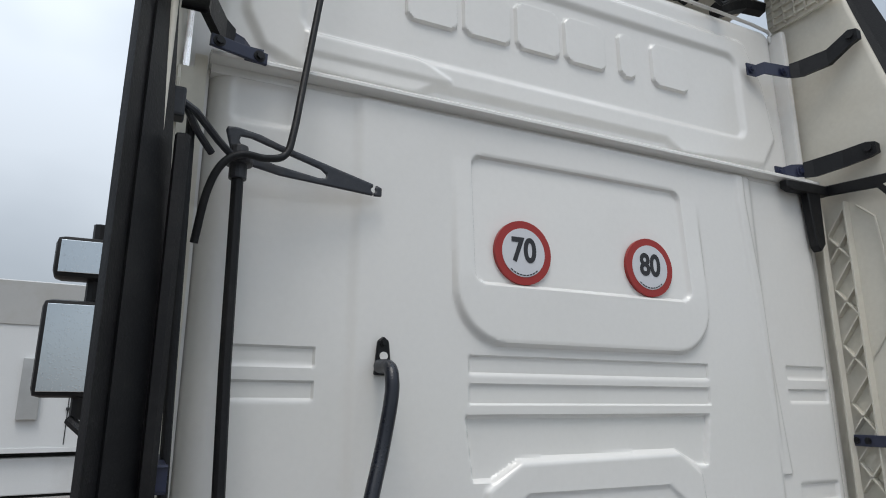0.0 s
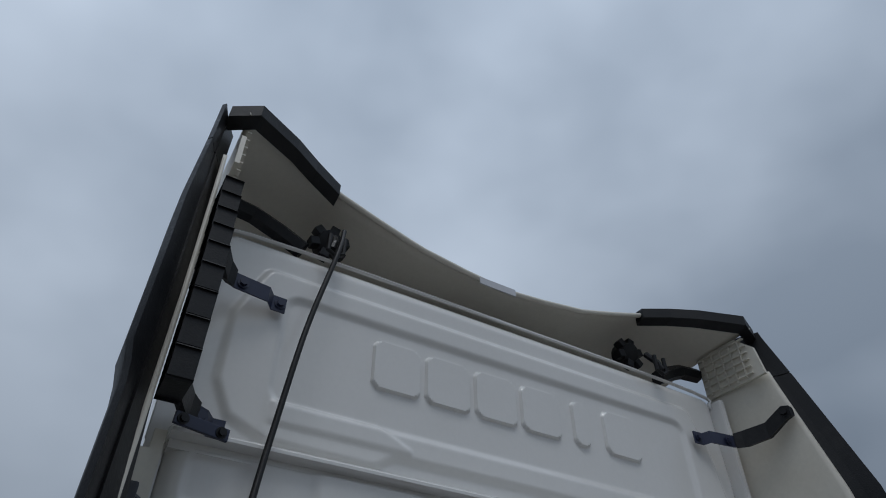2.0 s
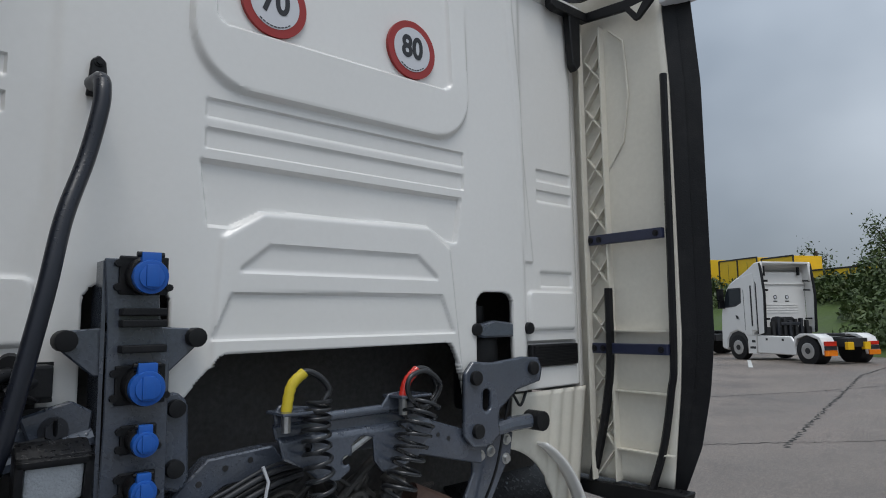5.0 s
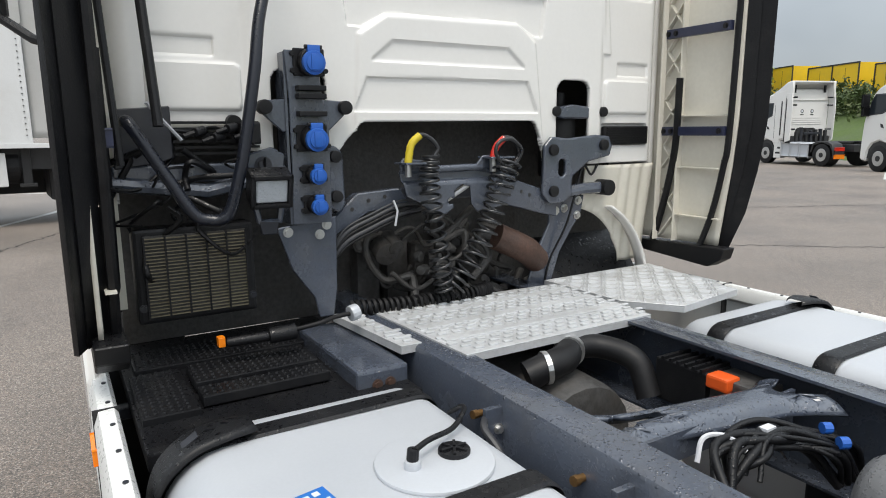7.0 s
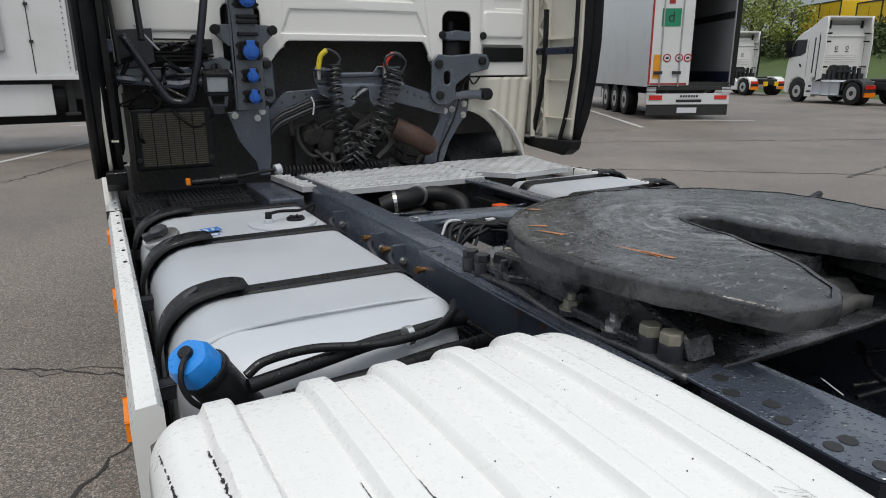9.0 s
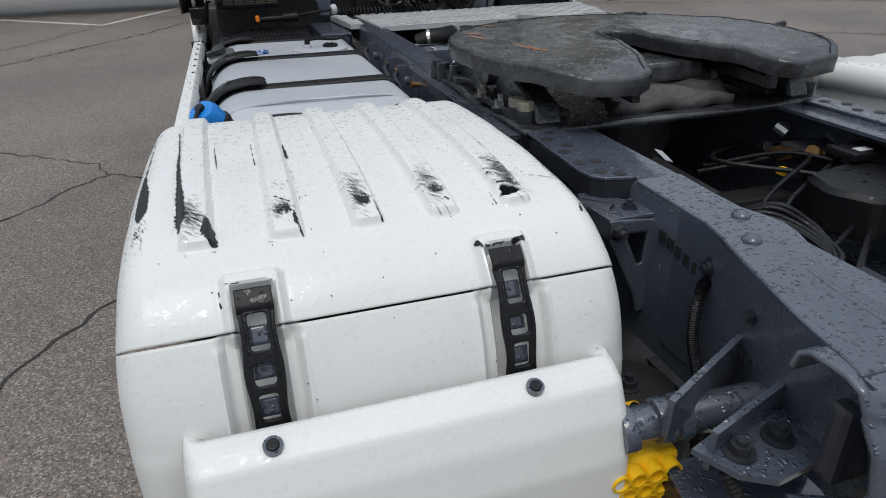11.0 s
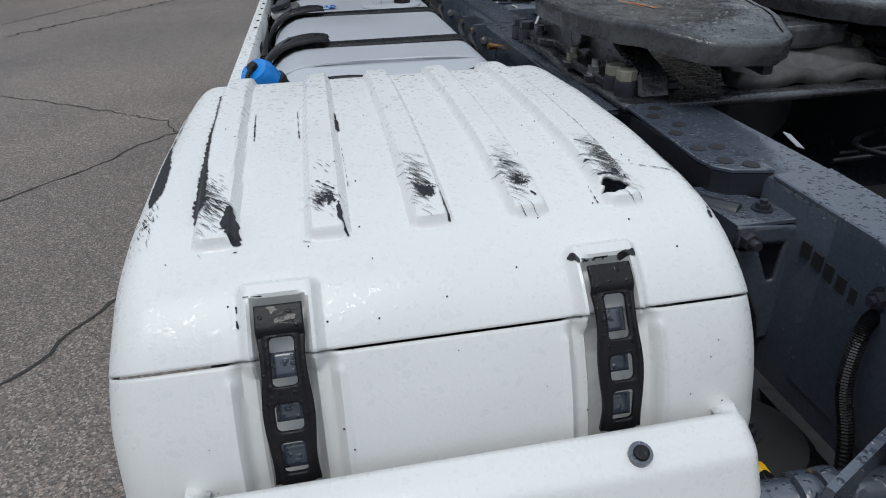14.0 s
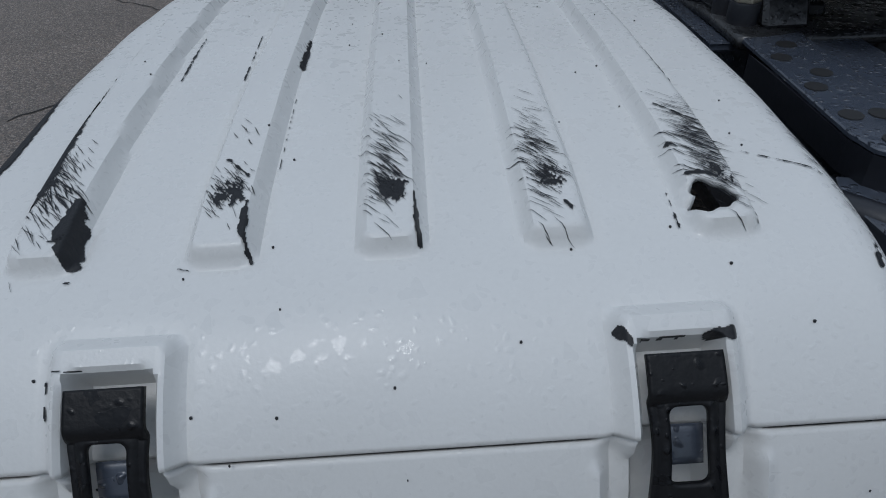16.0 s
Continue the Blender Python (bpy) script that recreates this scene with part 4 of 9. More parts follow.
# the second rib
stroke([(-1.0446, -2.77), (-1.0412, -2.894)], [0.0006, 0.0012], 16, 0.0016)
stroke([(-0.9876, -2.794), (-0.9866, -2.876)], [0.0016, 0.0034], 17, 0.002)
stroke([(-0.985, -2.94), (-0.984, -3.06)], [0.0004, 0.0005], 18, 0.0012)
hairlines(-1.014, -3.096, 0.014, 0.022, 150, 19, -50, 0.013, 0.016)
stroke([(-1.020, -3.061), (-1.001, -3.084)], [0.0016, 0.0014], 20, 0.0024)
stroke([(-1.018, -3.066), (-1.003, -3.078)], [0.0010, 0.0012], 21, 0.0020)
hairlines(-1.012, -3.03, 0.010, 0.03, 12, 22, -62, 0.0, 0.016)
stroke([(-0.9975, -3.112), (-0.9982, -3.137), (-0.991, -3.157)], [0.0014, 0.0042, 0.0016], 23)
# the third rib
hairlines(-0.902, -3.075, 0.013, 0.055, 150, 24, -48, 0.0, 0.026)
hairlines(-0.899, -3.10, 0.010, 0.016, 130, 25, -50, 0.012, 0.014)
stroke([(-0.8806, -3.11), (-0.8796, -3.135), (-0.878, -3.154)], [0.0008, 0.0022, 0.0018], 26, 0.002)
stroke([(-0.9145, -3.109), (-0.9015, -3.1235)], [0.0007, 0.0004], 27, 0.0012)
# the fourth rib
hairlines(-0.787, -3.07, 0.013, 0.06, 160, 28, -46, 0.0, 0.026)
hairlines(-0.785, -3.098, 0.011, 0.016, 110, 29, -48, 0.010, 0.014)
stroke([(-0.799, -3.1035), (-0.780, -3.119), (-0.762, -3.135)], [0.0007, 0.0009, 0.0005], 30, 0.0012)
stroke([(-0.7765, -3.130), (-0.773, -3.139)], [0.0022, 0.0014], 31, 0.0028)
# the last rib with its hole
hairlines(-0.662, -3.06, 0.017, 0.055, 210, 32, -40, 0.0, 0.030)
hairlines(-0.662, -3.095, 0.018, 0.04, 150, 33, -44, 0.010, 0.020)
stroke([(-0.680, -3.0125), (-0.662, -3.034), (-0.646, -3.049)], [0.0009, 0.0016, 0.0011], 34, 0.0016)
stroke([(-0.684, -2.991), (-0.6475, -3.026)], [0.0005, 0.0007], 35, 0.0012)
stroke([(-0.646, -3.08), (-0.6465, -3.12), (-0.6480, -3.1515)], [0.0006, 0.0014, 0.0010], 36, 0.0012)
stroke([(-0.686, -3.070), (-0.683, -3.076)], [0.002, 0.002], 37, 0.004)
stroke([(-0.6992, -3.115), (-0.7005, -3.149)], [0.0008, 0.0013], 38, 0.0014)
stroke([(-0.648, -2.725), (-0.649, -2.85), (-0.650, -2.968)], [0.0003, 0.0006, 0.0008], 39, 0.0012)
stroke([(-0.690, -3.108), (-0.676, -3.107), (-0.664, -3.113)], [0.0008, 0.0026, 0.001], 40, 0.003)
# scratches on the inner flank
stroke([(-0.626, -3.069), (-0.585, -3.094), (-0.5616, -3.117)], [0.0007, 0.0011, 0.0006], 41, 0.0014)
stroke([(-0.590, -3.078), (-0.567, -3.095)], [0.0004, 0.0006], 42, 0.001)
hairlines(-0.568, -3.08, 0.009, 0.07, 110, 43, -70, 0.0, 0.034)
stroke([(-0.572, -3.168), (-0.578, -3.185)], [0.0016, 0.0030], 44)
# chips round the strap mountings
stroke([(-0.760, -3.2175), (-0.7545, -3.2225)], [0.0034, 0.0027], 45, 0.002)
stroke([(-0.708, -3.2215), (-0.691, -3.2215)], [0.0008, 0.0036], 46, 0.002)
stroke([(-0.752, -3.2225), (-0.710, -3.2215)], [0.0005, 0.0006], 47, 0.0012)
stroke([(-1.105, -3.2205), (-1.072, -3.2212)], [0.0005, 0.0003], 48, 0.0012)
stroke([(-1.1098, -3.225), (-1.1096, -3.229)], [0.0016, 0.0016], 49, 0.0014)
stroke([(-1.1095, -3.236), (-1.1092, -3.240)], [0.0014, 0.0016], 50, 0.0014)
stroke([(-1.111, -3.166), (-1.1085, -3.1655)], [0.0010, 0.0012], 51, 0.0014)
stroke([(-1.0398, -3.159), (-1.033, -3.160)], [0.0006, 0.0008], 52, 0.0014)
bm = bmesh.new()
rs = random.Random(5)
for _ in range(60):
    x, v = rs.uniform(-1.18, -0.60), rs.uniform(0.75, SEAM_V + 0.15)
    p = guard_place(np.array([x]), np.array([v]), -1, 0.0008)[0]
    cyl(p - np.array([0, 0, 0.001]), p + np.array([0, 0, 0.0004]), rs.uniform(0.0004, 0.0011), 5, bm=bm)
tagged(part("grit", bm, SCUFF, guard_l), kind="stuff")

# rubber retaining straps
for c in STRAPS:
    v0 = arc_at(-3.229)
    v1 = v0 + 0.178
    slots = [(v0 + 0.030, v0 + 0.076), (v0 + 0.092, v0 + 0.120), (v0 + 0.130, v0 + 0.166)]

    def strap_hole(u, v, c=c, slots=slots):
        d = np.full(u.shape, 1.0)
        for a, b in slots:
            d = np.minimum(d, rbox(u, v, c - 0.0125, a, c + 0.0125, b, 0.0055))
        return d

    def strap_place(u, v, c=c, v0=v0):
        wavy = c + (u - c) * (1 - 0.07 * np.cos((v - v0 - 0.053) * 62) * ss(v0 + 0.03 - v, 0.02))
        lift = 0.0065 + 0.0035 * ss(v - v0 - 0.024, 0.006) - 0.006 * ss(v0 + 0.16 - v, 0.05) - 0.002 * ss(0.016 - np.abs(u - c), 0.004) * ss(v0 + 0.026 - v, 0.004)
        return guard_place(wavy, v, -1, lift, True)

    field("rubber_strap", steps(c - 0.0232, c + 0.0232, 0.0018), steps(v0, v1, 0.002), strap_place, BLACK, guard_l, "black rubber strap with oval slots", hole=strap_hole, thick=-0.005)
    for a, b in ((v0 + 0.044, v0 + 0.070), (v0 + 0.094, v0 + 0.114), (v0 + 0.140, v0 + 0.165)):
        field("buckle_plate", steps(c - 0.0135, c + 0.0135, 0.005), steps(a, b, 0.005), lambda u, v: guard_place(u, v, -1, -0.003, True), STEEL, guard_l, thick=0.003)
    # plain raised bars where the maker's word stands
    bm = bmesh.new()
    for k in range(6):
        x = c - 0.0145 + k * 0.0058
        p = guard_place(np.array([x]), np.array([v0 + 0.0125]), -1, 0.0098, True)[0]
        box(p[0] - 0.0020, p[1] - 0.0036, p[2] - 0.0015, p[0] + 0.0020, p[1] + 0.0036, p[2] + 0.0010, bm=bm)
    tagged(part("raised_mark", bm, BLACK, guard_l), kind="stuff")

# tail lamp housing on the mudguard
lamp = thing("tail_lamp_housing", "white plastic tail lamp housing under the mudguard with a red lamp", "tail lamp")
lamp.matrix_world = REAR[-1]


def house_place(u, v):
    L = [(-3.372, 0.968), (-3.392, 0.967), (-3.412, 0.957), (-3.434, 0.92), (-3.450, 0.87), (-3.455, 0.81), (-3.455, 0.55)]
    s = np.array([0, 0.03, 0.07, 0.125, 0.185, 0.245, 0.505])
    y, z = np.interp(v, s, [p[0] for p in L]), np.interp(v, s, [p[1] for p in L])
    e = np.clip((np.abs(u + 0.920) - 0.230) / 0.022, 0, 1)
    r = 0.035 * (1 - np.sqrt(np.maximum(1 - e * e, 0)))
    return np.stack([u, y + r * 1.4, z - r * 0.6], -1)
pane = lambda u, v: rbox(u, v, -1.10, 0.280, -0.797, 0.44, 0.01)
field("housing", steps(-1.172, -0.668, 0.006), steps(0, 0.505, 0.008), house_place, GUARD, lamp, hole=pane, thick=0.02)
bm = bmesh.new()
box(-1.104, -3.458, 0.60, -0.793, -3.42, 0.786, 0.006, bm)
part("red_lens", bm, RED, lamp, "red ribbed tail lamp lens", smooth=30)
bm = bmesh.new()
for k in range(50):
    x = -1.096 + k * 0.0060
    box(x, -3.4600, 0.62, x + 0.0022, -3.457, 0.768, bm=bm)
tagged(part("lens_ribs", bm, RED, lamp), kind="stuff")
part("white_lens", box(-1.0, -3.464, 0.60, -0.868, -3.452, 0.716, 0.008), LENS, lamp, "clear reversing lamp lens")
for x in (-1.078, -0.788):
    bm = cyl((x, -3.395, 0.955), (x, -3.401, 0.972), 0.007, 16, 0.002)
    part("screw", bm, BLACK, lamp)
    part("washer", cyl((x, -3.395, 0.955), (x, -3.3995, 0.969), 0.0105, 16), STEEL, lamp)

# tube that carries the lamp, with its brackets
carrier = thing("lamp_carrier", "dark grey steel tube and gusset bracket bolted to the frame", "bracket")
carrier.matrix_world = REAR[-1]
bm = cyl((-0.72, -3.405, 0.875), (-0.47, -3.45, 0.915), 0.0225, 24)
part("tube", bm, STEEL, carrier, smooth=40)
for x in (-0.675, -0.625, -0.60):
    part("clamp", cyl((x - 0.012, -3.425, 0.892), (x + 0.006, -3.427, 0.894), 0.029, 24, 0.003), STEEL, carrier, smooth=40)
for (a, b, c) in (((-0.645, -3.455), (-0.455, -3.37), 0.002), ((-0.63, -3.51), (-0.44, -3.455), 0.0)):
    bm = bmesh.new()
    d = Vector((b[0] - a[0], b[1] - a[1], 0)).normalized()
    n = Vector((-d.y, d.x, 0)) * 0.004
    pts = [(a, 0.90), (a, 0.955), (b, 0.975), (b, 0.83), ((b[0] - 0.03, b[1]), 0.80), ((a[0] + 0.1, a[1] + 0.03), 0.85)]
    f0 = [bm.verts.new(Vector((*p, z)) + n) for p, z in pts]
    f1 = [bm.verts.new(Vector((*p, z)) - n) for p, z in pts]
    bm.faces.new(f0)
    bm.faces.new(f1[::-1])
    for k in range(len(pts)):
        bm.faces.new((f0[k], f0[(k + 1) % len(pts)], f1[(k + 1) % len(pts)], f1[k]))
    part("gusset", bm, STEEL, carrier)
part("gusset_web", prism([(-0.475, -3.385), (-0.445, -3.365), (-0.43, -3.45), (-0.455, -3.455)], "z", 0.955, 0.962), STEEL, carrier)
for p in ((-0.50, -3.40, 0.945), (-0.475, -3.40, 0.915)):
    part("bolt", bolt(p, (-0.4, -0.9, 0), 0.010, 0.012, stud=0.008), STEELD, carrier)
bm = prism([(-0.645, -3.50), (-0.62, -3.545), (-0.585, -3.565), (-0.52, -3.555), (-0.48, -3.515), (-0.475, -3.48), (-0.60, -3.485)], "z", 0.918, 0.926)
part("clamp_plate", bm, STEEL, carrier)
for p in ((-0.60, -3.52, 0.926), (-0.545, -3.515, 0.926)):
    part("bolt", bolt(p, (0, 0, 1), 0.012, 0.014, stud=0.006), STEELD, carrier)

# ---- rear end of the frame ----
rear = thing("rear_crossmember", "dark grey pressed rear crossmember beaded with rain drops", "crossmember")
BEAM = np.array([(-3.52, 0.965), (-3.528, 0.992), (-3.545, 1.003), (-3.60, 1.004), (-3.655, 0.998), (-3.695, 0.978), (-3.722, 0.94), (-3.732, 0.895), (-3.722, 0.85), (-3.69, 0.815), (-3.64, 0.80)])
BEAM_S = np.concatenate([[0], np.cumsum(np.hypot(*np.diff(BEAM, axis=0).T))])


def cross_place(u, v):
    """The pressed beam between the rails; its ends draw back and its face swells in the middle."""
    y, z = np.interp(v, BEAM_S, BEAM[:, 0]), np.interp(v, BEAM_S, BEAM[:, 1])
    end = np.clip((np.abs(u) - 0.20) / 0.28, 0, 1) ** 2
    back = np.clip((v - 0.09) / 0.12, 0, 1)
    dent = 0.006 * ss(np.hypot(u / 0.17, (v - 0.28) / 0.05) - 1, 0.5)
    return np.stack([u, y + 0.075 * end * back + dent, z - 0.004 * end * back], -1)


field("pressing", steps(-0.482, 0.482, 0.007), steps(0, float(BEAM_S[-1]), 0.007), cross_place, STEEL, rear,
      hole=lambda u, v: np.minimum(np.hypot(u + 0.406, v - 0.112) - 0.009, rbox(u, v, -0.461, 0.178, -0.422, 0.246, 0.018)), thick=0.007)
part("beam_end", box(-0.462, -3.60, 0.84, -0.395, -3.57, 0.95, 0.01), STEELD, rear)
for s in (-1, 1):
    outline = [(-0.470, -3.60), (-0.462, -3.573), (-0.446, -3.487), (-0.412, -3.36), (-0.386, -3.275), (-0.374, -3.22), (-0.371, -3.02), (-0.275, -3.02), (-0.281, -3.13), (-0.280, -3.19), (-0.266, -3.232), (-0.259, -3.265), (-0.266, -3.30), (-0.284, -3.345), (-0.312, -3.39), (-0.326, -3.44),
               (-0.330, -3.485), (-0.318, -3.518), (-0.29, -3.534), (-0.25, -3.540), (-0.14, -3.540), (-0.14, -3.60)]
    part("corner_web", prism([(x * -s, y) for x, y in outline], "z", 0.9985, 1.0065, 0.002), STEEL, rear)
    crease = [(-0.345, -3.40), (-0.356, -3.487), (-0.350, -3.565), (-0.284, -3.615), (-0.20, -3.628), (0, -3.63)]
    part("pressed_bead", tube([(x * -s, y, 1.0035 - 0.005 * (y < -3.6)) for x, y in crease], 0.0055, 8, steps=8), STEEL, rear, smooth=60)
    # web plate that carries the beam, spread outwards at its end
    bm = bmesh.new()
    edge = [(0.374, -3.16), (0.376, -3.22), (0.390, -3.275), (0.415, -3.36), (0.449, -3.487), (0.465, -3.573), (0.470, -3.615)]
    rows = [[bm.verts.new((s * x, y, 1.002)), bm.verts.new((s * (x * 0.55 + 0.375 * 0.45), y, 0.90)), bm.verts.new((s * 0.376, y, 0.74)), bm.verts.new((s * 0.368, y, 0.74)), bm.verts.new((s * (x - 0.010), y, 0.995))] for x, y in edge]
    for a, b in zip(rows, rows[1:]):
        for k in range(5):
            bm.faces.new((a[k], a[(k + 1) % 5], b[(k + 1) % 5], b[k]))
    bm.faces.new(rows[0])
    bm.faces.new(rows[-1][::-1])
    part("web_plate", bm, STEEL, rear, smooth=30)
    part("rail_flange", prism([(s * 0.348, -2.60), (s * 0.432, -2.60), (s * 0.446, -2.94), (s * 0.440, -2.975), (s * 0.42, -2.995), (s * 0.36, -3.01)], "z", 1.0015, 1.0085, 0.0015), STEEL, rear)
    part("flange_lip", prism([(s * 0.440, -2.70), (s * 0.446, -2.94), (s * 0.440, -2.975), (s * 0.42, -2.995), (s * 0.36, -3.01), (s * 0.36, -3.0), (s * 0.41, -2.985), (s * 0.432, -2.94)], "z", 0.965, 1.001), STEELD, rear)
    for x, y in ((0.391, -2.695), (0.418, -2.738), (0.395, -2.791), (0.422, -2.83), (0.424, -2.904), (0.392, -2.905), (0.412, -2.962), (0.384, -2.985)):
        part("flange_hole", cyl((s * x, y, 1.0082), (s * x, y, 1.0098), 0.0125, 18), DARK, rear)
for p in ((-0.306, -3.221, 1.0065), (-0.352, -3.30, 1.0065)):
    bm = bmesh.new()
    bmesh.ops.create_uvsphere(bm, u_segments=14, v_segments=7, radius=0.0155)
    bm.transform(Matrix.Translation(p) @ Matrix.Diagonal((1, 1, 0.6, 1)))
    part("rivet", bm, STEEL, rear, smooth=60)
for p in ((-0.381, -3.262, 0.947), (-0.402, -3.385, 0.935)):
    part("bolt", bolt(p, (-1, 0, 0), 0.011, 0.014, stud=0.006), STEELD, rear)
for p in ((-0.412, -3.53, 0.922), (-0.416, -3.576, 0.877), (-0.420, -3.585, 0.838)):
    part("wheel_nut", bolt(Vector(p) + Vector((0.018, 0.012, 0)), (-0.85, -0.5, 0.1), 0.0125, 0.016, stud=0.012), ZINC, rear, "bright zinc nut")
bm = bmesh.new()
for k in range(5):
    box(-0.376, -3.13 - k * 0.024, 0.925 - k * 0.004, -0.3725, -3.114 - k * 0.024, 0.947 - k * 0.004, bm=bm)
tagged(part("stamped_mark", bm, DARK, rear), kind="stuff")

# damper bracket beside the rail
bracket = thing("damper_bracket", "dark grey triangular bracket with a bolt through it", "bracket")
plate = [(-0.462, 0.966), (-0.367, 0.957), (-0.366, 0.80), (-0.372, 0.762), (-0.386, 0.762), (-0.395, 0.80), (-0.458, 0.925)]
field("plate", steps(-0.47, -0.36, 0.004), steps(0.755, 0.97, 0.005), lambda u, v: np.stack([u, -3.084 + 0 * u, v], -1), STEEL, bracket,
      hole=lambda u, v: np.minimum(-poly_sdf(u, v, plate), poly_sdf(u, v, [(-0.424, 0.932), (-0.386, 0.929), (-0.390, 0.872), (-0.396, 0.872)], 0.003)), thick=0.007)
part("ledge", prism([(-0.462, -3.087), (-0.367, -3.087), (-0.372, -3.03), (-0.421, -2.964), (-0.454, -2.955), (-0.468, -2.99)], "z", 0.960, 0.967, 0.001), STEEL, bracket)
part("fold", prism([(-0.468, -2.99), (-0.462, -3.087), (-0.456, -3.087), (-0.462, -2.99)], "z", 0.93, 0.962), STEEL, bracket)
part("pin", cyl((-0.478, -2.985, 0.955), (-0.432, -3.045, 0.958), 0.018, 16, 0.003), STEELD, bracket, smooth=40)
part("bolt", bolt((-0.445, -3.088, 0.945), (0, -1, 0), 0.013, 0.016, stud=0.012), STEELD, bracket)
part("ledge_bolt", bolt((-0.40, -3.05, 0.967), (0, 0, 1), 0.010, 0.010, stud=0.006), STEELD, bracket)
spring = thing("air_bellows", "dirty black air spring beside the frame", "air spring")
part("bellows", cyl((-0.56, -3.22, 0.55), (-0.56, -3.22, 0.72), 0.11, 28, 0.03), BLACK, spring, smooth=40)
part("top_plate", cyl((-0.56, -3.22, 0.72), (-0.56, -3.22, 0.735), 0.085, 24, 0.004), DARK, spring, "dark steel top plate", smooth=40)
part("stud", bolt((-0.56, -3.22, 0.735), (0, 0, 1), 0.014, 0.016, stud=0.012), STEELD, spring)
spring.location = (0.10, 0.02, -0.05)
hose = tube([(-0.375, -3.258, 0.925), (-0.398, -3.265, 0.905), (-0.406, -3.275, 0.83), (-0.40, -3.30, 0.75), (-0.40, -3.33, 0.60)], 0.0095, 8, steps=40, ridge=0.09)
tagged(part("cable_conduit", hose, BLACK, smooth=30), "black corrugated cable conduit along the frame", "cable")
hose = tube([(-0.635, -3.39, 0.885), (-0.662, -3.385, 0.84), (-0.672, -3.39, 0.78), (-0.68, -3.40, 0.70)], 0.009, 8, steps=40, ridge=0.09)
tagged(part("cable_conduit", hose, BLACK, smooth=30), "black corrugated conduit to the tail lamp", "cable").matrix_world = REAR[-1]

# ---- yellow wheel chocks in their holder ----
chock = thing("wheel_chock", "yellow plastic wheel chock with a grooved top", "wheel chock", "wheel chocks in a holder")


def chock_place(u, v):
    z = 0.792 + 0.011 * np.abs(np.sin(u * 3.14159 * 2.5)) - 0.085 * u ** 2.2 - 0.02 * v - 0.03 * np.clip(v - 0.93, 0, 1) / 0.07
    return np.stack([-0.628 + 0.235 * v + 0.02 * u, -3.535 - 0.095 * u, z], -1)


field("body", steps(0, 1, 0.03), steps(0, 1, 0.05), chock_place, YELLOW, chock, thick=-0.05)
for k in range(3):
    part("flank", box(-0.605 + 0.01 * k, -3.63 + k * 0.010, 0.42, -0.385 - 0.008 * k, -3.60 + k * 0.010, 0.705 + 0.02 * k, 0.008), YELLOW, chock)
side = thing("wheel_chock", "yellow plastic wheel chock seen end-on with round cells", "wheel chock", "wheel chocks in a holder")
part("block", box(-0.70, -3.44, 0.52, -0.60, -3.34, 0.846, 0.008), YELLOW, side)
for i in range(4):
    for j in range(9):
        p = Vector((-0.690 + i * 0.024 + 0.012 * (j % 2), -3.44, 0.832 - j * 0.0225))
        own = bmesh.new()
        rings = [[own.verts.new(p + Vector((r * math.cos(2 * math.pi * q / 14), -h, r * math.sin(2 * math.pi * q / 14)))) for q in range(14)] for r, h in ((0.0125, -0.004), (0.0125, 0.016), (0.0098, 0.016), (0.0092, -0.0035))]
        for ra, rb in zip(rings, rings[1:]):
            for q in range(14):
                own.faces.new((ra[q], ra[(q + 1) % 14], rb[(q + 1) % 14], rb[q]))
        part("cell", own, YELLOW, side, smooth=40)
holder = thing("chock_holder", "black sheet steel holder strapped over the wheel chocks", "bracket")
part("top", prism([(-0.622, -3.442), (-0.64, -3.545), (-0.625, -3.56), (-0.475, -3.552), (-0.452, -3.50), (-0.46, -3.442)], "z", 0.826, 0.832, 0.001), STEEL, holder)
bm = bmesh.new()
va = [bm.verts.new(q) for q in ((-0.622, -3.442, 0.826), (-0.64, -3.545, 0.826), (-0.65, -3.56, 0.50), (-0.622, -3.442, 0.50))]
vb = [bm.verts.new(v.co + Vector((0.006, 0, 0))) for v in va]
bm.faces.new(va)
bm.faces.new(vb[::-1])
for k in range(4):
    bm.faces.new((va[k], va[(k + 1) % 4], vb[(k + 1) % 4], vb[k]))
part("side", bm, STEELD, holder)
part("lip", box(-0.635, -3.562, 0.79, -0.478, -3.557, 0.831, 0.002), STEELD, holder)
part("brace", box(-0.50, -3.47, 0.833, -0.445, -3.45, 0.862, 0.004), STEEL, holder)
part("catch", box(-0.654, -3.535, 0.66, -0.642, -3.505, 0.70, 0.004), STEELD, holder)
cord = tube([(-0.615, -3.535, 0.90), (-0.60, -3.555, 0.86), (-0.565, -3.60, 0.79), (-0.53, -3.64, 0.70), (-0.515, -3.66, 0.60), (-0.515, -3.66, 0.5)], 0.0045, 8, steps=8)
part("elastic_cord", cord, RUBBER, holder, "black elastic cord", smooth=50)
part("cord_grip", tube([(-0.622, -3.53, 0.915), (-0.60, -3.555, 0.86)], 0.008, 10, steps=20, ridge=0.10), RUBBER, holder, smooth=30)

for t in (chock, side, holder):
    t.matrix_world = REAR[-1]

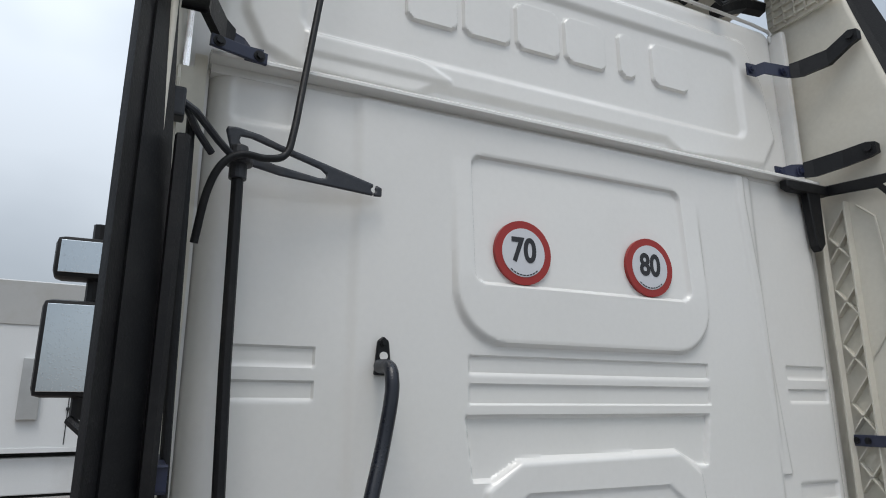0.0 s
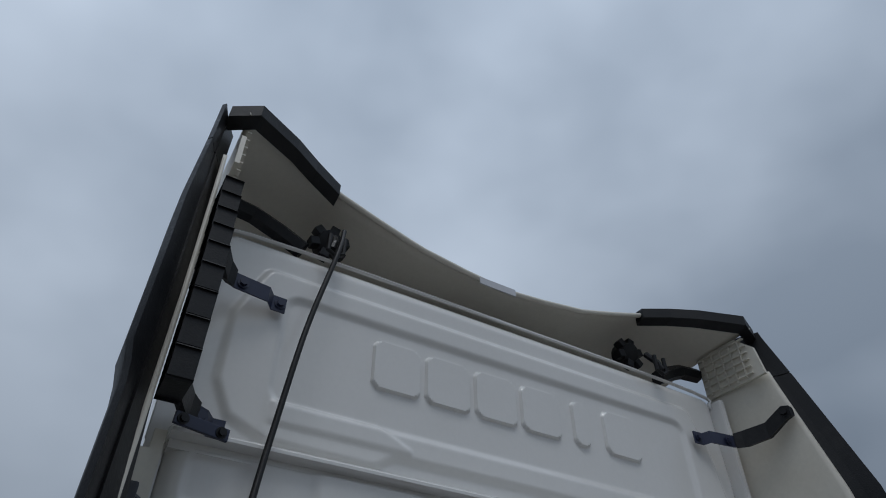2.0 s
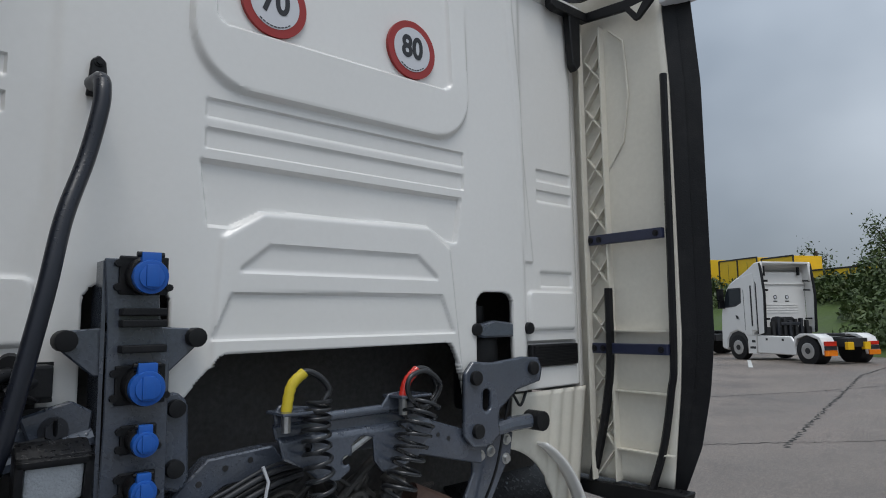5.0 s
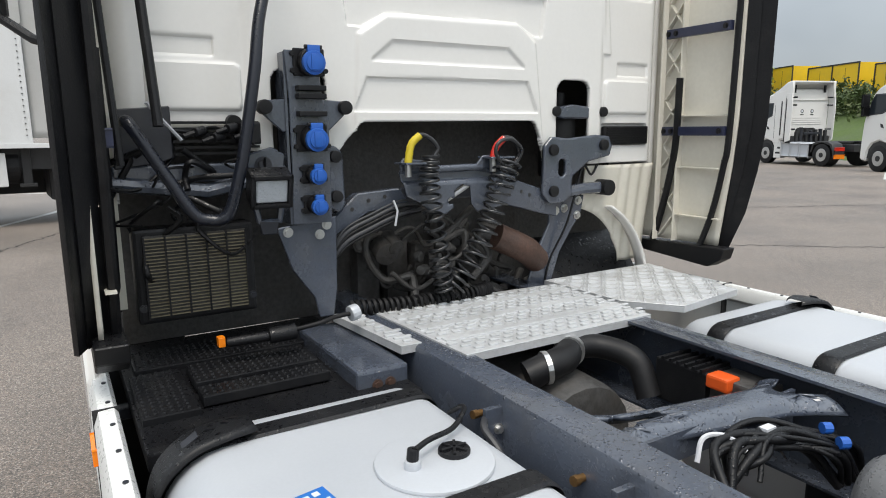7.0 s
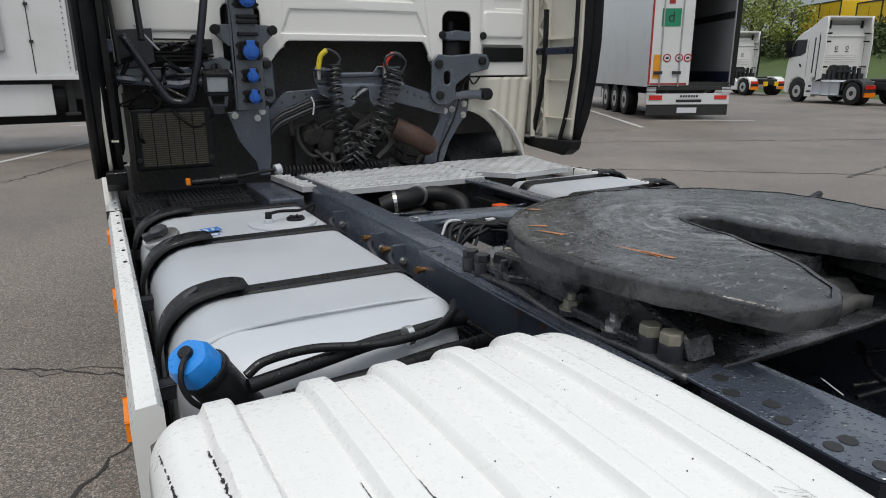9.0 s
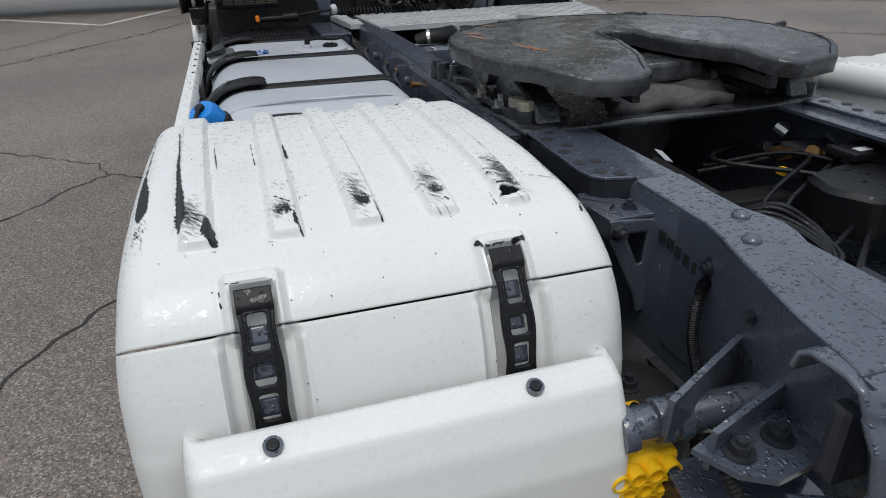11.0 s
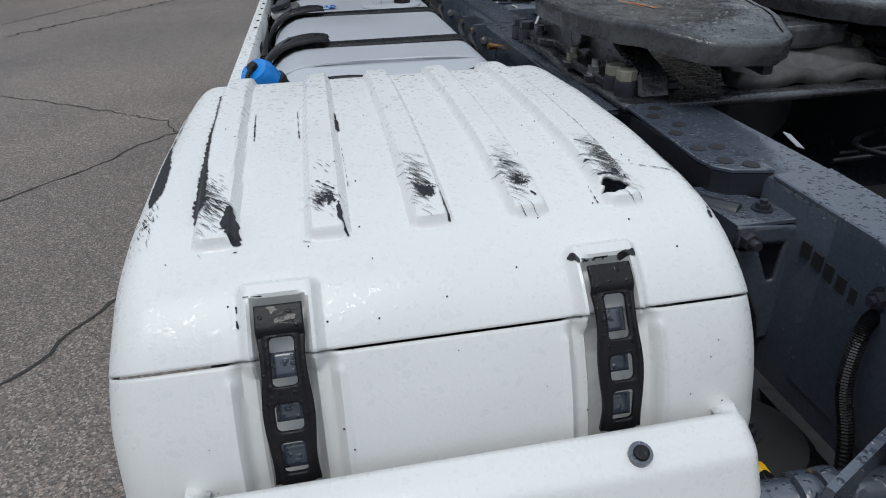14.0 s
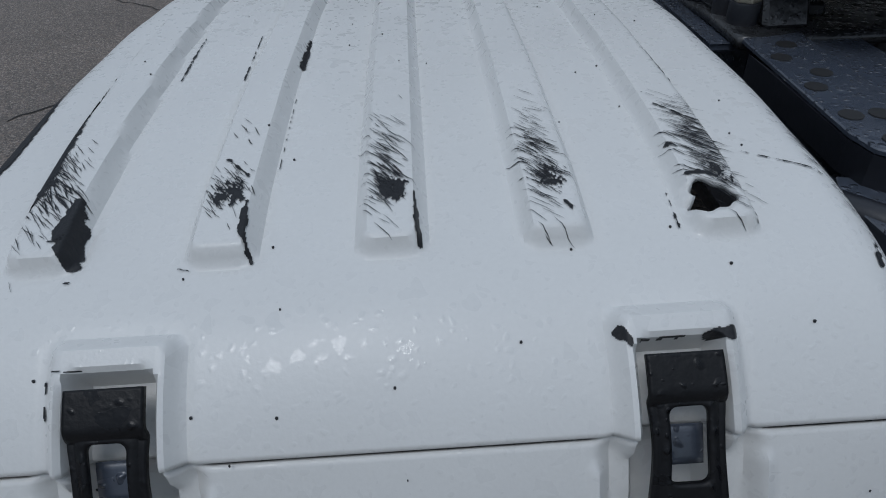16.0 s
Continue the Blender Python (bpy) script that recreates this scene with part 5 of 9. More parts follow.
# ---- things on the rear wall of the cab ----
def sticker(x, number):
    t = thing("speed_sticker", f"round white sticker with a red ring and the number {number}", "sticker", "speed limit stickers")
    y, z, r = -0.0135, 2.586, 0.095
    part("ring", cyl((x, y + 0.012, z), (x, y, z), r, 48), SIGNR, t, "red ring")
    part("disc", cyl((x, y + 0.011, z), (x, y - 0.0012, z), r * 0.76, 48), SIGNW, t, "white disc")
    text("number", number, 0.098, pose(x, y - 0.002, z + 0.004, 90, 0, 0), INK, t, bold=0.003, squeeze=0.86)
    bm = bmesh.new()
    for k in range(9):
        a = radians(232 + k * 9.5)
        box(-0.004, -0.0006, -0.0016, 0.004, 0.0006, 0.0016, bm=bm, m=Matrix.Translation((x + 0.067 * math.cos(a), y - 0.0018, z + 0.067 * math.sin(a))) @ pose(0, 0, 0, 0, 270 - math.degrees(a) + 0, 0))
    tagged(part("small_print", bm, INK, t), kind="stuff")
    return t


sticker(-0.237, "70")
sticker(0.238, "80")

vent = thing("air_vent", "black slotted air vent in the rear wall", "vent")
part("frame", box(0.790, -0.001, 1.549, 1.064, 0.02, 1.629, 0.006), BLACK, vent)
for k in range(7):
    part("slat", box(0.803, -0.006, 1.557 + k * 0.0103, 1.052, 0.0, 1.5625 + k * 0.0103, 0.001), BLACK, vent)
for x in (-0.142, 0.174):
    t = part("wall_plug", cyl((x, -0.01, 1.657), (x, 0.012, 1.657), 0.010, 18, 0.003), BLACK, smooth=40)
    tagged(t, "small black plastic plug in the rear wall", "plug", "wall plugs")
bump_stop = part("rubber_stop", tube([(-0.79, 0.03, 1.65), (-0.80, -0.05, 1.645)], 0.022, 14), RUBBER)
tagged(bump_stop, "black rubber stop on the rear wall", "buffer")

# hose carrier arm: triangular plate, rod and wire
arm = thing("hose_bracket", "black steel triangular arm with a slot, fixed to the rear wall", "bracket")
outline = [(-1.120, 2.744), (-1.093, 2.747), (-1.04, 2.742), (-0.99, 2.729), (-0.725, 2.680), (-0.714, 2.676), (-0.714, 2.654), (-0.73, 2.652), (-0.986, 2.653), (-1.098, 2.666)]
slot = [(-1.088, 2.716), (-1.085, 2.728), (-1.06, 2.729), (-0.99, 2.714), (-0.885, 2.692), (-0.868, 2.680), (-0.872, 2.670), (-0.89, 2.667), (-1.0, 2.676), (-1.075, 2.690)]
field("plate", steps(-1.12, -0.705, 0.005), steps(2.645, 2.75, 0.004), lambda u, v: np.stack([u, -0.10 + 0.075 * np.clip((u + 1.1) / 0.4, 0, 1), v], -1), STEELD, arm,
      hole=lambda u, v: np.minimum(np.minimum(-poly_sdf(u, v, outline), poly_sdf(u, v, slot)), np.hypot(u + 0.738, v - 2.667) - 0.0075), thick=0.006)

for dz in (0.0, 0.045):
    part("link", tube([(-1.100 - dz, -0.11, 2.672), (-1.135 - dz, -0.14, 2.692 + dz * 0.3), (-1.190 - dz * 0.5, -0.19, 2.730 + dz * 0.3), (-1.222, -0.20, 2.745)], 0.0085, 8), STEELD, arm)
part("hub", cyl((-1.085, -0.105, 2.62), (-1.085, -0.105, 2.70), 0.02, 16, 0.003), STEELD, arm)
part("hub_collar", cyl((-1.085, -0.105, 2.655), (-1.085, -0.105, 2.672), 0.032, 16, 0.003), STEELD, arm)
part("post", tube([(-1.085, -0.105, 2.66), (-1.08, -0.11, 2.2), (-1.075, -0.13, 1.95), (-1.065, -0.20, 1.60)], 0.0135, 12), BLACK, arm, "black steel post")
part("outer_post", tube([(-1.195, -0.13, 2.74), (-1.185, -0.14, 2.2), (-1.18, -0.16, 1.95), (-1.165, -0.22, 1.5)], 0.010, 12), BLACK, arm, "black steel post")
wire = tube([(-1.165, -0.12, 2.46), (-1.15, -0.14, 2.57), (-1.125, -0.15, 2.635), (-1.085, -0.15, 2.665), (-1.03, -0.14, 2.668), (-0.985, -0.125, 2.69), (-0.965, -0.11, 2.76), (-0.93, -0.06, 2.98), (-0.875, -0.02, 3.35), (-0.80, 0.02, 3.70), (-0.775, 0.06, 3.84)], 0.0088, 10, steps=10)
part("bent_rod", wire, BLACK, arm, "thin bent black rod", smooth=60)

part("pivot_block", box(-1.250, -0.225, 2.70, -1.212, -0.180, 2.765, 0.006), STEELD, arm)
arm.location = (0.03, 0, 0.033)
strip_plate = thing("mounting_strip", "dark blue steel strip with two bolts on the rear wall", "bracket")
part("strip", box(-0.072, -0.005, -0.016, 0.072, 0.005, 0.016, 0.002), BLUEST, strip_plate)
part("spacer", box(0.02, 0.005, -0.012, 0.06, 0.04, 0.012, 0.002), BLUEST, strip_plate)
for x in (-0.052, 0.050):
    part("bolt", bolt((x, -0.005, 0), (0, -1, 0), 0.010, 0.010), BLACK, strip_plate)
strip_plate.matrix_world = pose(-1.068, -0.048, 3.008, 0, 2, 14)

# grab rail
rail = thing("grab_rail", "dark grey bent steel grab rail bolted to the rear wall", "grab rail")
line = curve_points([(-0.690, -0.03, 2.222), (-0.686, -0.085, 2.216), (-0.687, -0.108, 2.190), (-0.692, -0.118, 2.14), (-0.716, -0.13, 2.03), (-0.757, -0.165, 1.90), (-0.786, -0.19, 1.75), (-0.830, -0.20, 1.537), (-0.846, -0.20, 1.472), (-0.875, -0.195, 1.374), (-0.898, -0.19, 1.346), (-0.928, -0.18, 1.342), (-0.972, -0.17, 1.362), (-1.033, -0.15, 1.467), (-1.108, -0.12, 1.605), (-1.120, -0.08, 1.62)], 8)
part("bar", tube(line, 0.0172, 14), mat("rail_paint", (0.009, 0.011, 0.018), 0.33, vary=0.2, drops=0.2), rail, smooth=50)
own = prism([(-0.698, 2.201), (-0.652, 2.201), (-0.660, 2.286), (-0.675, 2.298), (-0.690, 2.286)], "y", -0.014, -0.001, 0.003)
part("foot_plate", own, BLACK, rail)
part("plate_hole", cyl((-0.675, -0.0155, 2.248), (-0.675, -0.013, 2.248), 0.011, 16), WHITE, rail)
part("bolt", bolt((-0.675, -0.014, 2.281), (0, -1, 0), 0.007, 0.008), BLACK, rail)


rail.location = (0.015, 0.0, 0.028)


# blue brackets with black arms that hold the fairings
def fairing_arm(s, z, shift, tip_z):
    t = thing("fairing_arm", "dark blue steel strap with a black moulded arm to the fairing", "bracket", "fairing arms")
    pts = [(0.90 + shift, 0.06, z), (0.945 + shift * 0.9, 0.055, z - 0.002), (0.965 + shift * 0.9, 0.03, z + 0.004), (1.075, 0.01, z + 0.002), (1.095, -0.005, z)]
    bm = bmesh.new()
    a = [[bm.verts.new((s * x, y - o, zz + h)) for o, h in ((0, 0.026), (0.006, 0.026), (0.006, -0.026), (0, -0.026))] for x, y, zz in pts]
    for p, q in zip(a, a[1:]):
        for k in range(4):
            bm.faces.new((p[k], p[(k + 1) % 4], q[(k + 1) % 4], q[k]))
    bm.faces.new(a[0])
    bm.faces.new(a[-1][::-1])
    part("strap", bm, BLUEST, t, "dark blue steel strap")
    for x, y in ((0.92 + shift, 0.05), (1.05 + shift * 0.2, 0.005)):
        part("bolt", bolt((s * x, y, z), (0, -1, 0), 0.012, 0.012), BLUEST, t)
    own = bmesh.new()
    line = [(1.09, -0.005, z, 0.032), (1.115, -0.03, z + 0.004, 0.036), (1.16, -0.12, z + 0.02, 0.034), (1.18, -0.20, tip_z, 0.032), (1.185, -0.23, tip_z + 0.002, 0.022)]
    rings = [[own.verts.new((s * (x + dx), y, zz + dz * hh)) for dx, dz in ((-0.014, 1), (0.012, 0.8), (0.012, -0.8), (-0.014, -1))] for x, y, zz, hh in line]
    for p, q in zip(rings, rings[1:]):
        for k in range(4):
            own.faces.new((p[k], p[(k + 1) % 4], q[(k + 1) % 4], q[k]))
    own.faces.new(rings[0])
    own.faces.new(rings[-1][::-1])
    part("moulded_arm", own, BLACK, t, "black moulded arm")
    part("arm_bolt", bolt((s * 1.168, -0.205, tip_z + 0.004), (-s, -0.2, 0), 0.015, 0.012), BLACK, t)
    return t


for s in (-1, 1):
    fairing_arm(s, 3.485, 0.0, 3.555)
    fairing_arm(s, 3.055, 0.095, 3.085)
# the cross bracket under the right arm
cross = thing("cross_bracket", "black cast bracket at the corner of the rear wall", "bracket")
part("upright", prism([(1.035, 2.985), (1.115, 2.985), (1.11, 2.93), (1.105, 2.75), (1.075, 2.72), (1.055, 2.74)], "y", -0.035, 0.0, 0.004), BLACK, cross)
part("bar", prism([(0.92, 2.985), (0.92, 2.955), (0.95, 2.945), (1.16, 2.95), (1.16, 2.99)], "y", -0.04, -0.005, 0.004), BLACK, cross)
out = [(0.0, 2.995), (-0.34, 2.965), (-0.36, 2.95), (-0.34, 2.925), (-0.28, 2.875), (-0.26, 2.875), (-0.22, 2.93), (0.0, 2.955)]
part("arm", prism(out, "x", 1.15, 1.165, 0.003), BLACK, cross)
part("arm_hole", prism([(-0.245, 2.935), (-0.30, 2.938), (-0.272, 2.90)], "x", 1.1485, 1.1495), CREAM, cross)

# clamps and locks of the roof deflector
for s in (-1, 1):
    t = thing("ratchet_clamp", "black ratchet clamp under the roof deflector", "clamp", "deflector clamps")
    hub = part("ratchet", cyl((s * 0.755, 0.17, 3.90), (s * 0.755, 0.25, 3.93), 0.05, 16, 0.01), BLACK, t, smooth=40)
    for k in range(6):
        a = k * math.pi / 3 + 0.3
        part("tooth", box(-0.018, -0.02, -0.018, 0.018, 0.02, 0.018, 0.004, m=Matrix.Translation((s * 0.755 + 0.06 * math.cos(a), 0.19, 3.905 + 0.06 * math.sin(a))) @ pose(0, 0, 0, 0, -math.degrees(a), 0)), BLACK, hub)
    part("link", tube([(s * 0.765, 0.10, 3.86), (s * 0.775, 0.055, 3.80), (s * 0.785, 0.045, 3.76)], 0.014, 8), BLACK, t)
    part("yoke", tube([(s * 0.745, 0.04, 3.82), (s * 0.745, 0.04, 3.75), (s * 0.775, 0.04, 3.735), (s * 0.80, 0.04, 3.75), (s * 0.80, 0.04, 3.82)], 0.009, 8), BLACK, t)
    bar = thing("deflector_support", "black plastic support bar at the roof corner", "bracket", "deflector supports")
    own = tube([(s * 0.86, 0.14, 3.79), (s * 0.95, 0.15, 3.84), (s * 1.05, 0.16, 3.885), (s * 1.16, 0.15, 3.89)], 0.035, 6)
    part("bar", own, BLACK, bar)

# ---- right and left fairings: ribs, rails and bars ----
for s, f in fairings.items():
    zz = steps(1.12, 2.9, 0.105)
    for i, (a, b) in enumerate(zip(zz, zz[1:])):
        for p, q in (((0.005, a), (-0.075, b)), ((-0.075, a), (0.005, b))) if i % 2 else (((0.005, a), (-0.075, b)),):
            bm = bmesh.new()
            vs = [bm.verts.new((s * x, y, z)) for x, (y, z) in ((1.202, p), (1.202, q), (1.172, q), (1.172, p))]
            bm.faces.new(vs)
            o = part("rib", bm, CREAM, f)
            m = o.modifiers.new("thickness", "SOLIDIFY")
            m.thickness = 0.005
    part("rib_edge", box(s * 1.168, -0.082, 1.1, s * 1.206, -0.076, 2.92), CREAM, f)
    part("seam_edge", box(s * 1.135, 0.0, 1.1, s * 1.165, 0.006, 3.0), CREAM, f)
    for z in (1.22, 1.44, 1.67):
        part("cross_rib", box(s * 1.178, -0.31, z, s * 1.205, -0.08, z + 0.005), CREAM, f)
    for z in (1.605, 2.035):
        part("crossbar", box(s * 1.158, -0.325, z - 0.02, s * 1.182, 0.005, z + 0.02, 0.004), BLUEST, f, "dark blue crossbar")
        for y in (-0.30, -0.05, -0.01):
            part("bolt", bolt((s * 1.158, y, z), (-s, 0, 0), 0.008, 0.006), BLACK, f)
    line = curve_points([(s * 1.165, 0.03, 1.09), (s * 1.165, -0.005, 1.20), (s * 1.165, -0.045, 1.36), (s * 1.165, -0.075, 1.55), (s * 1.165, -0.08, 1.84)], 6)
    part("inner_rail", tube(line, 0.017, 6), BLACK, f)
    line = curve_points([(s * 1.185, -0.22, 1.09), (s * 1.185, -0.275, 1.25), (s * 1.185, -0.315, 1.45), (s * 1.185, -0.335, 1.65), (s * 1.185, -0.35, 2.64)], 6)
    part("outer_rail", tube(line, 0.014, 6), BLACK, f)
    bm = prism([(0.20, 1.085), (-0.36, 1.10), (-0.345, 1.05), (-0.28, 1.01), (0.08, 1.035), (0.17, 1.06)], "x", s * 1.165, s * 1.245, 0.004)
    part("foot", bm, BLACK, f, "black rubber foot of the fairing")
    if s > 0:
        part("clip", box(1.20, -0.455, 2.93, 1.29, -0.34, 2.942), SIGNW, f)
    # small fittings in the moulded back
    crack = [(-0.11, 2.90), (-0.17, 2.84), (-0.18, 2.72), (-0.185, 2.60), (-0.155, 2.42), (-0.09, 2.33)]
    part("moulded_line", tube([(s * 1.2, y, z) for y, z in crack], 0.004, 5), CREAM, f)
    for k in range(6):
        part("corner_rib", box(s * 1.165, -0.13 + 0.0 * k, 3.78 + 0.035 * k, s * 1.18, 0.13, 3.785 + 0.035 * k), CREAM, f)
    for k in range(5):
        part("corner_rib", box(s * 1.165, -0.10 + 0.05 * k, 3.77, s * 1.18, -0.096 + 0.05 * k, 3.96), CREAM, f)
    # jointed liner inside the left and right edge, above the arm
    for k in range(9 if s < 0 else 0):
        z = 2.95 + k * 0.075
        part("edge_liner", box(s * 1.165, trim_y(z) + 0.045, z, s * 1.205, trim_y(z) + 0.15, z + 0.068, 0.006), BLACK, f)
# ---- exterior mirrors ----
mirror = thing("wing_mirror", "black-framed exterior mirrors beaded with rain drops", "mirror")
for name, x0, z0, x1, z1 in (("upper_mirror", -1.54, 2.62, -1.30, 2.785), ("lower_mirror", -1.555, 2.18, -1.33, 2.54)):
    h = part(name, box(x0, 1.2, z0, x1, 1.32, z1, 0.03), BLACK, mirror, smooth=40)
    part("glass", box(x0 + 0.02, 1.193, z0 + 0.02, x1, 1.199, z1 - 0.02, 0.002), MIRROR, h, "mirror glass")
part("mirror_arm", tube([(-1.40, 1.27, 2.85), (-1.40, 1.27, 2.10)], 0.025, 8), BLACK, mirror)
part("mirror_stay", tube([(-1.42, 1.26, 2.10), (-1.30, 1.15, 2.0), (-1.15, 1.0, 1.95)], 0.02, 8), BLACK, mirror)

# ---- socket board ----
board = thing("socket_board", "dark grey steel board with four blue electric sockets", "socket board")
part("plate", prism([(-0.655, 1.845), (-0.548, 1.845), (-0.540, 1.72), (-0.518, 1.64), (-0.520, 1.31), (-0.65, 1.31), (-0.645, 1.5), (-0.645, 1.7)], "y", -0.115, -0.107, 0.002), STEEL, board)
part("side_fold", box(-0.656, -0.107, 1.31, -0.648, -0.02, 1.84), STEEL, board)
for x, z, r in ((-0.578, 1.81, 0.036), (-0.578, 1.58, 0.036), (-0.578, 1.468, 0.026), (-0.578, 1.372, 0.026)):
    h = part("socket", cyl((x, -0.114, z), (x, -0.155, z - 0.004), r * 1.12, 24, 0.004), BLACK, board, "black socket body", smooth=40)
    part("flange", box(x - r * 1.4, -0.122, z - r * 1.15, x + r * 1.4, -0.114, z + r * 1.15, 0.004), BLACK, h)
    own = cyl((x, -0.152, z - 0.004), (x, -0.172, z - 0.006), r, 24, 0.004)
    box(x - r * 0.55, -0.170, z + r * 0.4, x + r * 0.55, -0.150, z + r * 1.3, 0.004, own)
    cyl((x, -0.171, z - 0.006), (x, -0.176, z - 0.006), r * 0.72, 24, 0.003, own)
    box(x - r * 0.35, -0.180, z - r * 0.75, x + r * 0.35, -0.170, z + r * 0.55, 0.003, own)
    part("lid", own, BLUE, h, "blue socket lid", smooth=40)
    part("hinge", cyl((x - r * 0.75, -0.160, z + r * 1.15), (x + r * 0.75, -0.160, z + r * 1.15), r * 0.17, 10), BLACK, h)
    for dx, dz in ((-1.45, 0.7), (1.45, -0.7), (-1.45, -0.7)):
        part("screw", cyl((x + dx * r, -0.112, z + dz * r), (x + dx * r, -0.126, z + dz * r), 0.008, 8), BLACK, h)
for z in (1.732, 1.708, 1.655):
    part("slot", box(-0.625, -0.150, z - 0.008, -0.535, -0.114, z + 0.008, 0.003), BLACK, board)
for s in (-1, 1):
    part("ear", prism([(-0.59 + s * 0.055, 1.70), (-0.59 + s * 0.13, 1.695), (-0.59 + s * 0.152, 1.675), (-0.59 + s * 0.13, 1.65), (-0.59 + s * 0.075, 1.60), (-0.59 + s * 0.055, 1.60)], "y", -0.10, -0.085, 0.003), STEEL, board)
    part("ear_bolt", cyl((-0.59 + s * 0.13, -0.125, 1.675), (-0.59 + s * 0.13, -0.08, 1.675), 0.022, 14, 0.004), RUBBER, board, smooth=40)
part("lower_plate", prism([(-0.70, 1.30), (-0.50, 1.325), (-0.505, 1.08), (-0.52, 0.99), (-0.57, 0.99), (-0.585, 1.06), (-0.655, 1.16)], "y", -0.10, -0.085, 0.003), STEEL, board)
for p in ((-0.665, 1.285), (-0.56, 1.27), (-0.535, 1.30)):
    part("bolt", bolt((p[0], -0.10, p[1]), (0, -1, 0), 0.011, 0.010), ZINC, board)
part("cab_bracket", prism([(-0.535, 1.55), (-0.49, 1.555), (-0.465, 1.53), (-0.46, 1.36), (-0.48, 1.335), (-0.52, 1.35)], "y", -0.09, -0.07, 0.006), STEEL, board)
for z in (1.52, 1.39):
    part("cab_bolt", cyl((-0.495, -0.11, z), (-0.495, -0.07, z), 0.020, 14, 0.004), BLACK, board, smooth=40)

work = thing("work_lamp", "square black work lamp with a clear lens", "lamp")
m = pose(-0.755, -0.24, 1.44, 18, 0, -4)
bm = box(-0.060, -0.02, -0.050, 0.060, 0.05, 0.050, 0.012, m=m)
for x0, z0, x1, z1 in ((-0.060, 0.036, 0.060, 0.050), (-0.060, -0.050, 0.060, -0.036), (-0.060, -0.05, -0.046, 0.05), (0.046, -0.05, 0.060, 0.05)):
    box(x0, -0.034, z0, x1, -0.015, z1, 0.004, bm, m)
part("housing", bm, BLACK, work, smooth=40)
part("lens", box(-0.045, -0.026, -0.034, 0.045, -0.018, 0.034, 0.005, m=m), LENS, work, "clear ribbed lens")
part("stirrup", tube([(-0.79, -0.20, 1.40), (-0.78, -0.20, 1.34), (-0.72, -0.20, 1.34), (-0.71, -0.20, 1.40)], 0.011, 6), STEEL, work)
part("foot", prism([(-0.785, 1.345), (-0.725, 1.345), (-0.73, 1.30), (-0.775, 1.30)], "y", -0.21, -0.19, 0.003), STEELD, work)

# ---- air conditioner radiator below ----
cooler = thing("radiator_unit", "black framed radiator with thin brass-coloured fins", "radiator")
part("frame", box(-1.115, -0.10, 1.05, -0.775, -0.02, 1.33, 0.01), BLACK, cooler)
part("core", box(-1.088, -0.106, 1.07, -0.80, -0.10, 1.31), GRIME, cooler)
FIN = mat("radiator_fins", (0.17, 0.15, 0.105), 0.5, metal=0.4, vary=0.3, scale=8, fine=200)
for k in range(24):
    z = 1.074 + k * 0.0099
    part("fin", box(-1.086, -0.116, z, -0.802, -0.104, z + 0.0026), FIN, cooler)
for k in range(6):
    x = -1.088 + k * 0.057
    part("upright", box(x - 0.0025, -0.119, 1.07, x + 0.0025, -0.110, 1.31), BLACK, cooler)
for x in (-1.10, -0.788):
    part("bolt", bolt((x, -0.10, 1.10), (0, -1, 0), 0.008, 0.008), STEELD, cooler)
crate = thing("tool_bracket", "black slotted steel bracket with valves on it", "bracket")
part("bracket_plate", prism([(-1.13, 1.665), (-0.985, 1.675), (-0.985, 1.53), (-1.02, 1.515), (-1.14, 1.50)], "y", -0.09, -0.08, 0.003), STEELD, crate)
for k in range(6):
    part("louvre", box(-0.98, -0.07, 1.535 + k * 0.018, -0.73, -0.05, 1.543 + k * 0.018), BLACK, crate)
part("beam", box(-1.15, -0.08, 1.455, -0.70, -0.03, 1.51, 0.008), STEEL, crate)
part("lower_beam", tube([(-1.15, -0.09, 1.46), (-0.9, -0.10, 1.43), (-0.75, -0.09, 1.46), (-0.66, -0.08, 1.48)], 0.022, 8), STEEL, crate)
for x, z in ((-0.93, 1.60), (-0.88, 1.585), (-0.84, 1.61), (-0.79, 1.595)):
    own = cyl((x, -0.13, z), (x + 0.03, -0.11, z + 0.006), 0.014, 10, 0.003)
    cyl((x - 0.03, -0.13, z - 0.01), (x, -0.13, z), 0.007, 8, bm=own)
    part("valve", own, BLACK, crate, smooth=40)
part("valve_block", box(-0.80, -0.13, 1.565, -0.74, -0.05, 1.63, 0.006), BLACK, crate)
part("mount", prism([(-0.79, 1.53), (-0.70, 1.555), (-0.66, 1.53), (-0.67, 1.44), (-0.76, 1.45)], "y", -0.095, -0.075, 0.004), STEEL, crate)
part("mount_bolt", bolt((-0.73, -0.095, 1.50), (0, -1, 0), 0.018, 0.016), STEELD, crate)
part("stay", tube([(-1.06, -0.20, 1.68), (-0.97, -0.15, 1.58)], 0.005, 6), ALU, crate)
rs = random.Random(3)
for k in range(14):
    x = rs.uniform(-1.12, -0.72)
    z = rs.uniform(1.36, 1.60)
    pts = [(x, -0.10 + rs.uniform(-0.03, 0.03), z)]
    for _ in range(4):
        pts.append((pts[-1][0] + rs.uniform(-0.10, 0.10), -0.11 + rs.uniform(-0.05, 0.04), pts[-1][2] + rs.uniform(-0.08, 0.04)))
    t = part("cable", tube(pts, rs.choice((0.004, 0.006, 0.009)), 6, steps=5), BLACK, smooth=60)
    tagged(t, "black cable looped behind the cab", "cable", "cables behind the cab")

